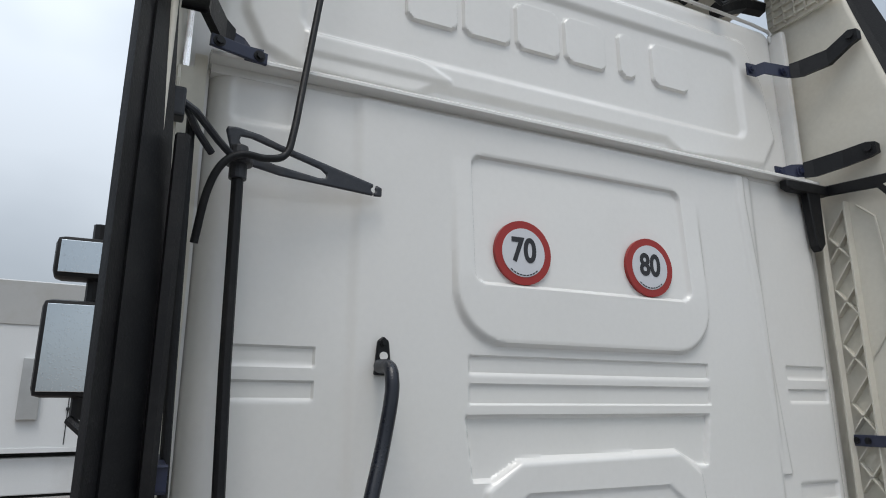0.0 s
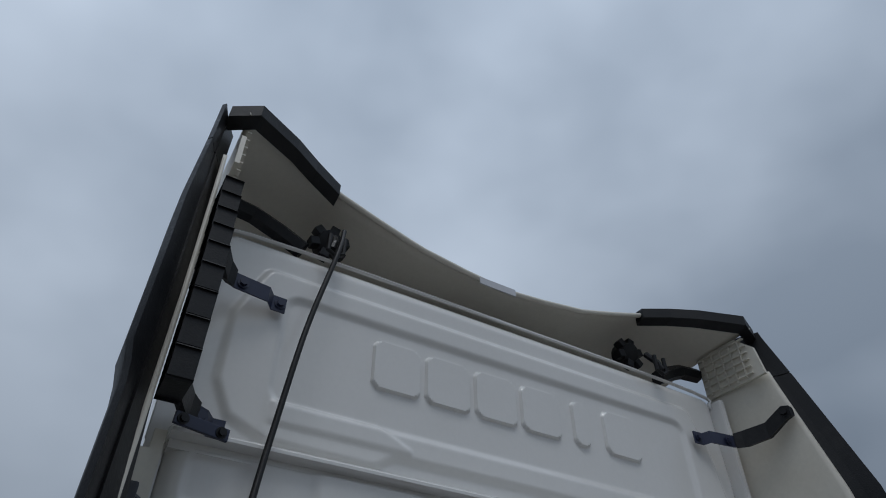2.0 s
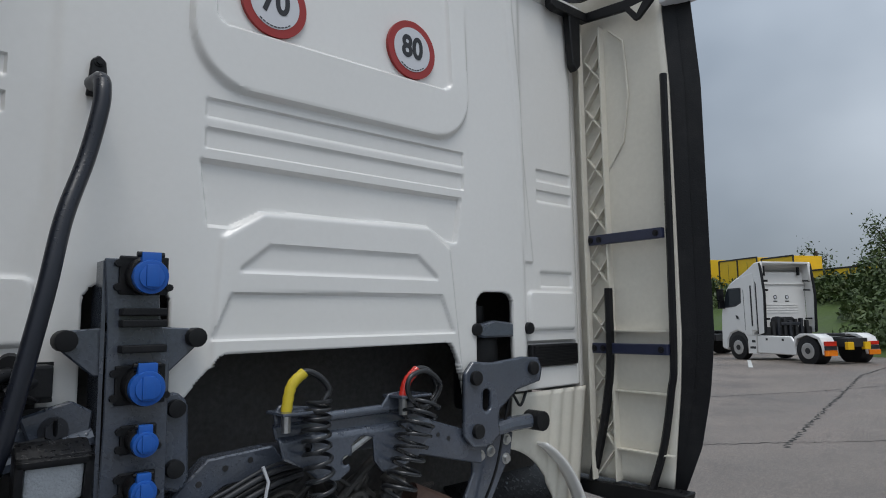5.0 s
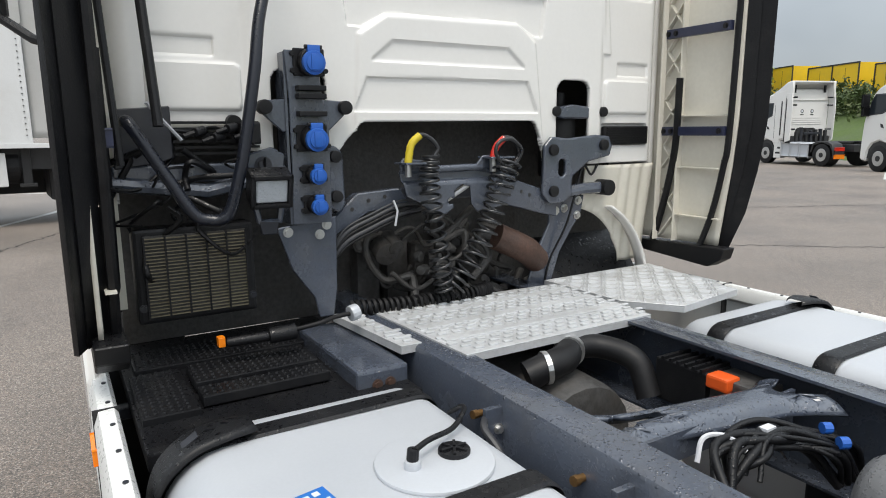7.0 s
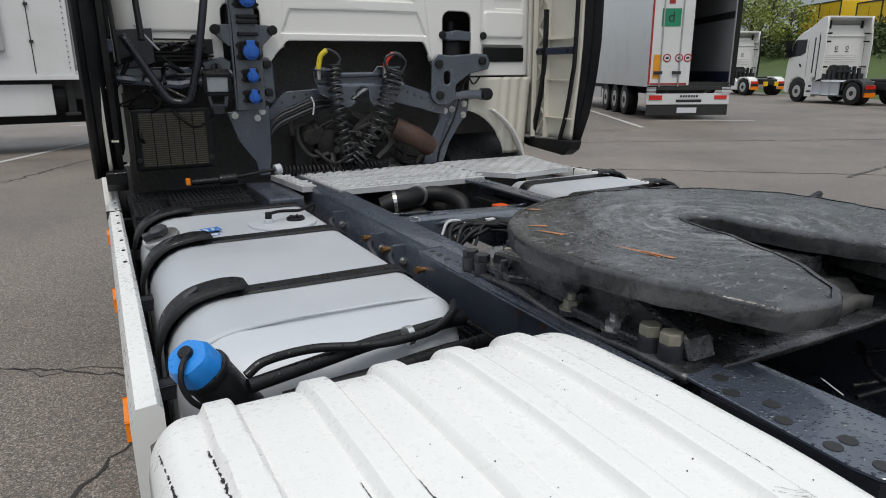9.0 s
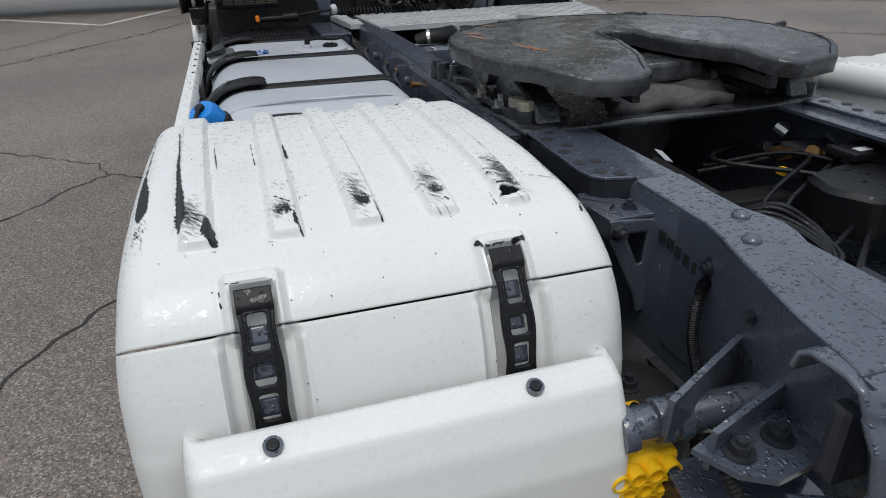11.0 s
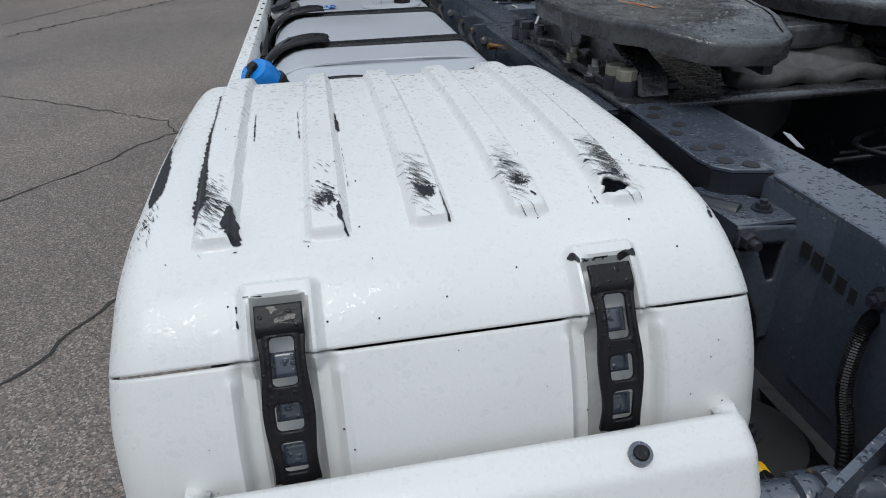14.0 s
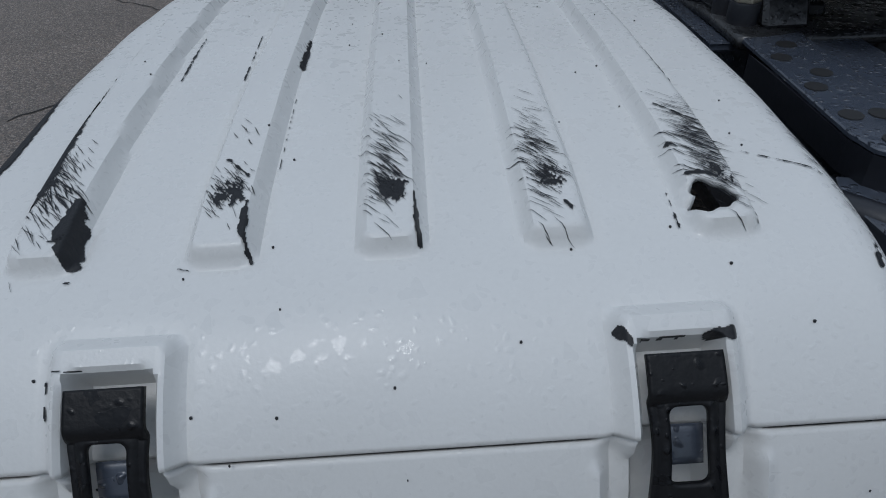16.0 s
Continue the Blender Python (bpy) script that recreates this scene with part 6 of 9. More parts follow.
# ---- air coils ----
coupler = thing("coupling_bracket", "dark grey drilled steel bracket for the air couplings", "bracket")
outline = [(-0.325, 1.505), (-0.31, 1.525), (-0.235, 1.515), (-0.20, 1.475), (-0.04, 1.475), (0.0, 1.525), (0.06, 1.53), (0.10, 1.475), (0.145, 1.455), (0.15, 1.42), (0.09, 1.345), (0.03, 1.335), (-0.02, 1.33), (-0.045, 1.36), (-0.05, 1.42), (-0.085, 1.43), (-0.115, 1.41), (-0.115, 1.355), (-0.15, 1.33), (-0.20, 1.335), (-0.25, 1.375), (-0.30, 1.40)]
field("plate", steps(-0.33, 0.155, 0.006), steps(1.32, 1.535, 0.006), lambda u, v: np.stack([u, -0.222 - 0.016 * ss(0.02 - np.abs(v - 1.462), 0.012) + 0.02 * ss(np.abs(u + 0.09) - 0.16, 0.04) * 0, v], -1), STEEL, coupler,
      hole=lambda u, v: np.maximum(-9.0, np.minimum(-poly_sdf(u, v, outline), np.minimum(np.hypot(u + 0.13, v - 1.375) - 0.012, np.hypot(np.abs(u + 0.085) - 0.15, v - 1.42) - 0.011))), thick=0.007)
part("left_shelf", box(-0.33, -0.30, 1.505, -0.225, -0.215, 1.512, 0.002), STEEL, coupler)
part("right_shelf", box(0.0, -0.30, 1.515, 0.10, -0.215, 1.522, 0.002), STEEL, coupler)
part("bridge", tube([(-0.19, -0.235, 1.485), (0.0, -0.235, 1.487)], 0.012, 10), STEEL, coupler, smooth=40)
part("rod", tube([(-0.12, -0.20, 1.375), (-0.05, -0.23, 1.425)], 0.010, 8), ZINC, coupler)
rs = random.Random(8)
for _ in range(22):
    x, z = rs.choice([(rs.uniform(-0.28, -0.15), rs.uniform(1.37, 1.44)), (rs.uniform(-0.03, 0.11), rs.uniform(1.36, 1.44))])
    part("drilled_hole", cyl((x, -0.2236, z), (x, -0.2226, z), 0.0055, 10), DARK, coupler)
for x, z in ((-0.285, 1.47), (-0.245, 1.45), (0.07, 1.47), (0.115, 1.44)):
    part("bolt", bolt((x, -0.222, z), (0, -1, 0), 0.008, 0.008), STEELD, coupler)
beam = thing("cab_crossbeam", "dark grey steel crossbeam under the cab", "beam")
part("left_arm", prism([(-0.53, 1.27), (-0.53, 1.33), (-0.44, 1.41), (-0.28, 1.42), (-0.24, 1.36), (-0.40, 1.345)], "y", -0.16, -0.11, 0.004), STEEL, beam)
part("right_arm", prism([(0.10, 1.35), (0.14, 1.43), (0.20, 1.43), (0.42, 1.36), (0.42, 1.27), (0.36, 1.285)], "y", -0.16, -0.11, 0.004), STEEL, beam)
part("middle", box(-0.30, -0.15, 1.37, 0.16, -0.11, 1.42, 0.006), STEELD, beam)
for x, z in ((-0.46, 1.36), (-0.40, 1.385), (-0.34, 1.395), (0.20, 1.395), (0.24, 1.38), (0.28, 1.365)):
    part("hole", cyl((x, -0.1612, z), (x, -0.1605, z), 0.007, 10), DARK, beam)
CONDUIT = mat("grey_dusty_conduit", (0.035, 0.037, 0.042), 0.5, vary=0.25, scale=12, dirt=(0.02, 0.02, 0.02), amount=0.6, dscale=14)
loom = thing("cable_loom", "grey cables bundled with a light tie under the crossbeam", "cable")
for k, (dz, r) in enumerate(((0, 0.008), (0.016, 0.006), (0.030, 0.007), (-0.014, 0.005), (0.045, 0.004))):
    part("cable", tube([(-0.56, -0.15, 1.15 + dz * 0.6), (-0.50, -0.18, 1.25 + dz), (-0.40, -0.19, 1.30 + dz), (-0.30, -0.19, 1.335 + dz), (-0.21, -0.17, 1.345 + dz * 0.7)], r, 8, steps=6), CONDUIT if k % 2 == 0 else BLACK, loom, smooth=60)
part("tie", tube([(-0.325, -0.205, 1.30), (-0.318, -0.21, 1.35), (-0.33, -0.205, 1.385)], 0.004, 6), SIGNW, loom)
COILMAT = mat("black_polyurethane_hose", (0.016, 0.017, 0.019), 0.28, vary=0.2, spec=0.6)


def air_coil(name, label, axis, turns, radius, start, sleeve, sleeve_label):
    t = thing(name, label, "air hose", "coiled air hoses")
    part("coil", coil(axis, radius, 0.0049, turns, per=16, seg=6), COILMAT, t, smooth=60)
    part("loop", tube(start, 0.0078, 8, steps=8), COILMAT, t, smooth=60)
    part("sleeve", tube(start[:3], 0.0125, 10, steps=6, ridge=0.04), sleeve, t, sleeve_label, smooth=50)
    part("coupling", cyl(Vector(start[0]) + Vector((0, 0, -0.045)), start[0], 0.011, 8), ZINC, t)
    return t


air_coil("air_hose", "black coiled air hose with a yellow sleeve", [(-0.228, -0.28, 1.535), (-0.235, -0.28, 1.45), (-0.222, -0.285, 1.32), (-0.20, -0.285, 1.18), (-0.178, -0.28, 1.065)], 17, lambda f: 0.026 + 0.006 * min(1, f * 4),
         [(-0.305, -0.265, 1.51), (-0.292, -0.265, 1.568), (-0.262, -0.27, 1.598), (-0.225, -0.275, 1.585), (-0.202, -0.28, 1.555), (-0.215, -0.28, 1.53)], YELHOSE, "yellow sleeve")
air_coil("air_hose", "black coiled air hose with a red sleeve", [(0.085, -0.28, 1.50), (0.055, -0.285, 1.44), (0.03, -0.29, 1.37), (-0.005, -0.29, 1.29), (-0.055, -0.29, 1.20), (-0.11, -0.285, 1.12), (-0.155, -0.28, 1.075)], 15, lambda f: 0.041 if f > 0.25 else 0.047 - 0.01 * f,
         [(0.03, -0.265, 1.515), (0.045, -0.265, 1.555), (0.075, -0.27, 1.585), (0.115, -0.275, 1.575), (0.135, -0.28, 1.53), (0.115, -0.28, 1.50)], RED, "red sleeve")
extra = part("air_hose", tube([(0.12, -0.29, 1.50), (0.06, -0.30, 1.49), (0.02, -0.30, 1.53), (0.03, -0.30, 1.57), (0.085, -0.30, 1.58), (0.13, -0.30, 1.54), (0.10, -0.29, 1.49), (0.04, -0.29, 1.48)], 0.0065, 8, steps=8), COILMAT, smooth=60)
tagged(extra, "black air hose hung in a loop", "air hose", "coiled air hoses")
cable = part("electric_coil", coil([(-0.50, -0.22, 1.045), (-0.34, -0.24, 1.038), (-0.16, -0.245, 1.038), (0.0, -0.24, 1.04), (0.035, -0.235, 1.05)], 0.021, 0.0075, 34, per=10, seg=5), RUBBER, smooth=60)
tagged(cable, "black coiled electric cable lying on the deck", "cable")
lead = thing("cable_plug", "black cable with a large plug lying on the step", "cable")
part("lead", tube([(-0.50, -0.22, 1.045), (-0.57, -0.22, 1.04), (-0.63, -0.24, 1.035), (-0.72, -0.22, 1.02)], 0.0075, 8, steps=6), RUBBER, lead, smooth=50)
part("plug", cyl((-0.70, -0.23, 1.02), (-0.78, -0.22, 1.015), 0.024, 16, 0.004), BLACK, lead, smooth=40)
part("plug_tail", cyl((-0.78, -0.22, 1.015), (-0.90, -0.20, 1.01), 0.015, 14, 0.004), BLACK, lead, smooth=40)
part("orange_tab", box(-0.925, -0.21, 1.0, -0.905, -0.18, 1.03, 0.003), ORANGE, lead)
part("clip", cyl((-0.52, -0.22, 1.042), (-0.49, -0.215, 1.047), 0.026, 14, 0.005), ALU, lead)

INNER = Matrix.Translation((0.079, 0.164, -0.0925)) @ Matrix.Scale(1.06, 4)
# ---- right cab suspension ----
susp = thing("cab_suspension", "dark grey steel cab mount with an air spring strut", "cab suspension")
part("air_bag", cyl((0.505, -0.05, 1.42), (0.505, -0.05, 1.66), 0.075, 28, 0.02), RUBBER, susp, smooth=40)
part("top_stud", cyl((0.51, -0.05, 1.69), (0.51, -0.05, 1.76), 0.028, 14, 0.006), BLACK, susp, smooth=40)
part("yoke", prism([(0.395, 1.70), (0.46, 1.70), (0.50, 1.71), (0.60, 1.70), (0.67, 1.70), (0.675, 1.665), (0.62, 1.655), (0.45, 1.655), (0.395, 1.67)], "y", -0.15, -0.11, 0.006), STEEL, susp)
for x in (0.41, 0.66):
    part("yoke_bolt", cyl((x, -0.165, 1.682), (x, -0.10, 1.682), 0.02, 14, 0.004), BLACK, susp, smooth=40)
arm = [(0.345, 1.545), (0.375, 1.575), (0.45, 1.568), (0.60, 1.58), (0.665, 1.575), (0.68, 1.545), (0.67, 1.515), (0.56, 1.495), (0.47, 1.435), (0.465, 1.40), (0.47, 1.36), (0.43, 1.335), (0.37, 1.34), (0.34, 1.37)]
field("arm_plate", steps(0.33, 0.69, 0.006), steps(1.33, 1.59, 0.006), lambda u, v: np.stack([u, -0.165 + 0 * v, v], -1), STEEL, susp,
      hole=lambda u, v: np.minimum(-poly_sdf(u, v, arm, 0.01), rbox(u, v, 0.405, 1.43, 0.445, 1.50, 0.018)), thick=0.016)
for p in ((0.375, 1.535), (0.38, 1.375), (0.64, 1.55)):
    part("arm_bolt", cyl((p[0], -0.195, p[1]), (p[0], -0.14, p[1]), 0.022, 16, 0.004), BLACK, susp, smooth=40)
part("link", tube([(0.43, -0.15, 1.36), (0.55, -0.16, 1.375), (0.67, -0.16, 1.375)], 0.024, 10), STEEL, susp)
part("link_end", cyl((0.67, -0.20, 1.375), (0.67, -0.12, 1.375), 0.033, 16, 0.005), BLACK, susp, smooth=40)
part("leg", prism([(0.40, 1.35), (0.585, 1.345), (0.57, 1.27), (0.53, 1.22), (0.46, 1.12), (0.42, 1.01), (0.42, 0.90), (0.31, 0.90), (0.30, 1.02), (0.335, 1.12), (0.40, 1.24)], "y", -0.14, -0.125, 0.004), STEEL, susp)
for p in ((0.43, 1.29), (0.475, 1.298), (0.55, 1.325), (0.545, 1.265)):
    part("bolt", bolt((p[0], -0.14, p[1]), (0, -1, 0), 0.012, 0.012), ZINC, susp)
part("cable", tube([(0.66, -0.14, 1.48), (0.60, -0.16, 1.43), (0.55, -0.16, 1.46), (0.47, -0.17, 1.25), (0.40, -0.15, 1.10), (0.38, -0.14, 1.0)], 0.005, 6, steps=6), BLACK, susp)
bag = thing("cab_suspension", "dark strut behind the socket board", "cab suspension")
part("strut", cyl((-0.60, -0.02, 1.40), (-0.60, -0.02, 1.72), 0.05, 24, 0.01), RUBBER, bag, smooth=40)
part("bracket", prism([(-0.74, 1.70), (-0.46, 1.70), (-0.48, 1.64), (-0.72, 1.64)], "y", -0.09, -0.06, 0.005), STEEL, bag)

for t in list(scene.objects):
    if not t.parent and t.name.split(".")[0] in ("cab_suspension", "coupling_bracket", "cab_crossbeam", "cable_loom", "air_hose", "electric_coil"):
        t.matrix_world = INNER
    elif not t.parent and (t.name.split(".")[0] in ("socket_board", "work_lamp", "tool_bracket", "radiator_unit") or t.get("group") == "cables behind the cab"):
        t.matrix_world = Matrix.Translation((0.026, 0.055, -0.016)) @ Matrix.Scale(1.02, 4)

# ---- front wheel arch on the right ----
arch = thing("front_wheel_arch", "black inner wheel arch with a white fender edge", "wheel arch")
own = bmesh.new()
ring = []
for k in range(13):
    a = radians(5 + k * 14)
    ring.append((0.42 + 0.45 * math.cos(a), 0.72 + 0.46 * math.sin(a)))
field("liner", np.linspace(radians(0), radians(150), 30), steps(0.62, 1.16, 0.05), lambda u, v: np.stack([v, 0.45 - 0.42 * np.cos(u) , 0.55 + 0.60 * np.sin(u)], -1), BLACK, arch, thick=0.008)
field("fender_edge", np.linspace(radians(0), radians(60), 24), steps(0.74, 0.80, 0.02), lambda u, v: np.stack([0.60 + 0.50 * np.cos(u), 0.0 * u + 0.02 + (v - 0.77), 0.88 + 0.46 * np.sin(u)], -1), WHITE, arch, thick=0.012)
part("pipe", tube([(0.20, -0.02, 1.20), (0.32, -0.05, 1.14), (0.42, 0.0, 1.08)], 0.055, 14, steps=5), RUSTY, arch, "rusty exhaust pipe", smooth=50)

# ---- fuel tank fittings ----
FM = Matrix.Translation((-1.098, -1.105, 0.935)) @ pose(0, 0, 0, 8, -16, 0) @ Matrix.Scale(1.12, 4)
own = cyl((0, 0, -0.02), (0, 0, 0.030), 0.044, 32, 0.003)
own.transform(FM)
part("filler_neck", own, ALU, tank_l, smooth=40)
own = cyl((0, 0, 0.032), (0, 0, 0.050), 0.052, 32, 0.005)
own.transform(FM)
cap = part("filler_cap", own, ZINC, tank_l, "round metal filler cap with a dark flap", smooth=35)
part("flap", prism([(-0.030, -0.014), (0.01, -0.022), (0.030, 0.0), (0.02, 0.022), (-0.02, 0.020)], "z", 0.050, 0.078, 0.008), STEELD, cap).matrix_local = FM
part("flap_tail", box(-0.045, -0.012, 0.052, -0.015, 0.012, 0.070, 0.004), STEELD, cap).matrix_local = FM
part("raised_boss", cyl((-0.70, -1.06, 0.968), (-0.70, -1.06, 0.979), 0.12, 36, 0.006), ALU, tank_l, smooth=50).scale = (1, 1, 1)
part("sender", cyl((-0.752, -1.065, 0.975), (-0.752, -1.065, 0.995), 0.017, 16, 0.003), ALU, tank_l, smooth=40)
part("sender_plug", cyl((-0.752, -1.065, 0.993), (-0.75, -1.065, 1.018), 0.012, 12, 0.003), BLACK, tank_l)
part("sender_cable", tube([(-0.75, -1.065, 1.012), (-0.70, -1.04, 1.012), (-0.62, -1.0, 1.0), (-0.56, -0.95, 1.005), (-0.535, -0.90, 0.99), (-0.53, -0.84, 0.95)], 0.006, 8, steps=6), BLACK, tank_l, smooth=60)
lid = part("black_lid", cyl((-0.652, -1.056, 0.976), (-0.652, -1.056, 0.988), 0.033, 24, 0.003), BLACK, tank_l, "black screw lid", smooth=40)
for a in (0, 60, 120):
    part("lid_rib", box(-0.028, -0.003, 0, 0.028, 0.003, 0.006, 0.001, m=Matrix.Translation((-0.652, -1.056, 0.987)) @ pose(0, 0, 0, 0, 0, a)), BLACK, lid)
lab = part("blue_label", box(-0.03, -0.028, 0, 0.03, 0.028, 0.0008, m=Matrix.Translation((-0.950, -1.070, 0.9795)) @ pose(0, 0, 0, 0, -1, 8)), BLUEL, tank_l, "blue sticker with white pictures")
for dx, dy, w, h in ((-0.015, 0.012, 0.014, 0.005), (0.008, 0.012, 0.009, 0.007), (-0.016, -0.012, 0.008, 0.006), (0.004, -0.012, 0.007, 0.006), (0.02, -0.014, 0.005, 0.004)):
    part("label_mark", box(dx - w * 0.7, dy - h, 0.0009, dx + w * 0.7, dy + h, 0.0014, m=Matrix.Translation((-0.950, -1.070, 0.9795)) @ pose(0, 0, 0, 0, -1, 8)), SIGNW, lab)
lab = part("small_label", box(-0.022, -0.014, 0, 0.022, 0.014, 0.0008, m=Matrix.Translation((-0.965, -1.212, 0.994)) @ pose(0, 0, 0, 0, -1, 5)), BLUEL, tank_l, "small blue and white sticker")
part("label_mark", box(-0.004, -0.010, 0.0009, 0.018, 0.010, 0.0014, m=Matrix.Translation((-0.965, -1.212, 0.994)) @ pose(0, 0, 0, 0, -1, 5)), SIGNW, lab)

# weld line and pressed rim at the tank's end
part("end_rim", tube([(-1.168, -2.01, 0.80), (-1.135, -2.01, 0.920), (-1.05, -2.01, 0.967), (-0.85, -2.01, 0.976), (-0.60, -2.01, 0.968), (-0.545, -2.01, 0.94)], 0.0035, 6, steps=5), ALU, tank_l, smooth=60)

# things on the far tank
lead2 = thing("trailer_cables", "black cables and a connector lying on the far tank", "cable")
part("connector", box(0.78, -1.42, 0.985, 0.90, -1.37, 1.02, 0.006), BLACK, lead2)
part("lead", tube([(0.42, -1.40, 0.98), (0.56, -1.385, 0.995), (0.68, -1.385, 1.0), (0.80, -1.39, 1.0), (0.95, -1.44, 1.0)], 0.012, 8, steps=5), BLACK, lead2, smooth=60)
part("lead", tube([(0.50, -1.44, 0.985), (0.62, -1.41, 0.99), (0.82, -1.44, 0.995)], 0.009, 8, steps=5), BLACK, lead2, smooth=60)
part("lead_tail", tube([(0.78, -1.38, 1.01), (0.72, -1.33, 1.02), (0.74, -1.29, 1.0)], 0.006, 6, steps=5), BLACK, lead2)
part("warning_label", box(0.90, -1.58, 0.984, 1.02, -1.48, 0.986), YELLOW, tank_r, "yellow label")
part("blue_label", box(0.86, -1.47, 0.984, 0.93, -1.43, 0.986), BLUEL, tank_r, "blue label")

# ---- brass unions and pipe clips on the frame ----
for y in (-1.17, -1.352, -0.80, -1.62):
    t = thing("brass_union", "brass air fitting screwed into the frame rail", "fitting", "brass fittings on the frame")
    own = cyl((-0.385, y, 0.905), (-0.402, y, 0.905), 0.0125, 6)
    cyl((-0.40, y, 0.905), (-0.428, y - 0.004, 0.907), 0.009, 12, bm=own)
    cyl((-0.426, y - 0.004, 0.907), (-0.440, y - 0.006, 0.908), 0.0115, 8, bm=own)
    part("union", own, BRASS, t)
for y in (-1.30, -1.48, -0.88):
    t = thing("pipe_clip", "blue-black steel clip on the frame rail", "bracket", "pipe clips")
    part("plate", box(-0.455, y - 0.008, 0.80, -0.387, y + 0.008, 0.955, 0.002), STEEL, t)
    part("pipe", tube([(-0.455, y, 0.93), (-0.475, y - 0.03, 0.92), (-0.47, y - 0.08, 0.89), (-0.46, y - 0.12, 0.84)], 0.009, 8, steps=5), STEELD, t)
    part("clip_bolt", bolt((-0.42, y - 0.008, 0.90), (0, -1, 0), 0.009, 0.012), ZINC, t)
for k, (z, r) in enumerate(((0.87, 0.011), (0.84, 0.011), (0.80, 0.014))):
    t = part("air_pipe", tube([(-0.47, 0.0, z), (-0.465, -0.7, z - 0.01), (-0.47, -1.5, z + 0.005), (-0.46, -2.1, z), (-0.45, -2.5, z)], r, 8, steps=6), BLACK, smooth=60)
    tagged(t, "black plastic air pipe along the frame", "pipe", "air pipes")

# ---- black step behind the cab ----
step = thing("step_tread", "black perforated plastic step behind the cab", "step")
part("base", box(-1.17, -0.585, 0.86, -0.46, 0.28, 0.905, 0.006), BLACK, step)
for x0, y0, x1, y1, z in ((-1.16, -0.43, -1.02, -0.10, 0.925), (-1.01, -0.30, -0.66, -0.14, 0.945), (-1.01, -0.40, -0.66, -0.32, 0.94), (-1.14, -0.06, -0.62, 0.12, 0.925)):
    g = part("tread", box(x0, y0, z - 0.03, x1, y1, z, 0.004), BLACK, step)
    bm = bmesh.new()
    for i in range(int((x1 - x0) / 0.02)):
        for j in range(int((y1 - y0) / 0.025)):
            cyl((x0 + 0.012 + i * 0.02, y0 + 0.014 + j * 0.025 + 0.006 * (i % 2), z), (x0 + 0.012 + i * 0.02, y0 + 0.014 + j * 0.025 + 0.006 * (i % 2), z + 0.0045), 0.0052, 6, bm=bm, r2=0.003)
    tagged(part("studs", bm, BLACK, step), kind="stuff")
part("side_box", box(-0.62, -0.50, 0.86, -0.46, 0.0, 0.955, 0.01), STEEL, step)
for x in (-0.56, -0.52):
    part("rusty_nut", bolt((x, -0.502, 0.91), (0, -1, 0), 0.011, 0.010), RUSTY, step)

# ---- tread plates ----
def tread(name, outline, z, label, dx, dy, kind):
    t = thing(name, label, "tread plate", "aluminium tread plates")
    part("sheet", prism(outline, "z", z, z + 0.004, 0.001), ALUP, t)
    part("lip", prism(outline, "z", z - 0.022, z - 0.0005), ALUP, t)
    xs, ys = [p[0] for p in outline], [p[1] for p in outline]
    own = bmesh.new()
    i = 0
    x = min(xs) + dx
    while x < max(xs) - dx * 0.5:
        y, j = min(ys) + dy, 0
        while y < max(ys) - dy * 0.5:
            inside = poly_sdf(np.array([x]), np.array([y]), list(outline))[0] < -0.016
            if inside:
                if kind == "holes":
                    box(-0.0165, -0.0085, 0, 0.0165, 0.0085, 0.0075, 0.005, own, Matrix.Translation((x + (dx / 2 if j % 2 else 0), y, z + 0.003)))
                else:
                    a = 45 if (i + j) % 2 else -45
                    for o in (-0.013, 0.0, 0.013):
                        box(-0.023, -0.0036, 0, 0.023, 0.0036, 0.005, 0.0022, own, Matrix.Translation((x, y, z + 0.003)) @ pose(0, 0, 0, 0, 0, a) @ Matrix.Translation((0, o, 0)))
            y += dy
            j += 1
        x += dx
        i += 1
    tagged(part("raised_tread", own, ALUP, t), kind="stuff")
    return t


deck = tread("tread_plate", [(-0.375, -0.04), (0.44, -0.10), (0.42, -0.62), (-0.335, -0.62)], 0.987, "aluminium tread plate with punched studs across the frame", 0.052, 0.033, "holes")
for k in range(3):
    part("ridge", box(-0.345 + k * 0.01, -0.215 - k * 0.14, 0.990, 0.425, -0.175 - k * 0.14, 0.9965, 0.006), ALUP, deck)
tread("tread_plate", [(-0.50, -0.02), (-0.425, -0.03), (-0.385, -0.45), (-0.455, -0.45)], 0.985, "narrow aluminium tread strip with punched studs", 0.028, 0.035, "holes")
tread("chequer_plate", [(0.46, -0.01), (1.10, -0.01), (1.0, -0.55), (0.62, -0.60), (0.48, -0.42)], 0.982, "aluminium chequer plate over the far tank", 0.05, 0.05, "bars")

# ---- between the frame rails ----
under = thing("gearbox", "grimy gearbox and driveline between the frame rails", "gearbox")
part("housing", cyl((0, 0.2, 0.72), (0, -0.75, 0.66), 0.21, 24, 0.04), GRIME, under, smooth=40)
part("tail", cyl((0, -0.75, 0.66), (0, -1.05, 0.62), 0.11, 20, 0.02), GRIME, under, smooth=40)
part("propshaft", cyl((0, -1.05, 0.62), (0, -2.8, 0.55), 0.055, 16), GRIME, under, smooth=40)
part("axle", cyl((-0.6, -2.95, 0.50), (0.6, -2.95, 0.50), 0.09, 16), GRIME, under, smooth=40)
part("axle_bowl", cyl((0, -2.75, 0.52), (0, -3.15, 0.52), 0.22, 24, 0.06), GRIME, under, smooth=40)
own = bmesh.new()
rs = random.Random(12)
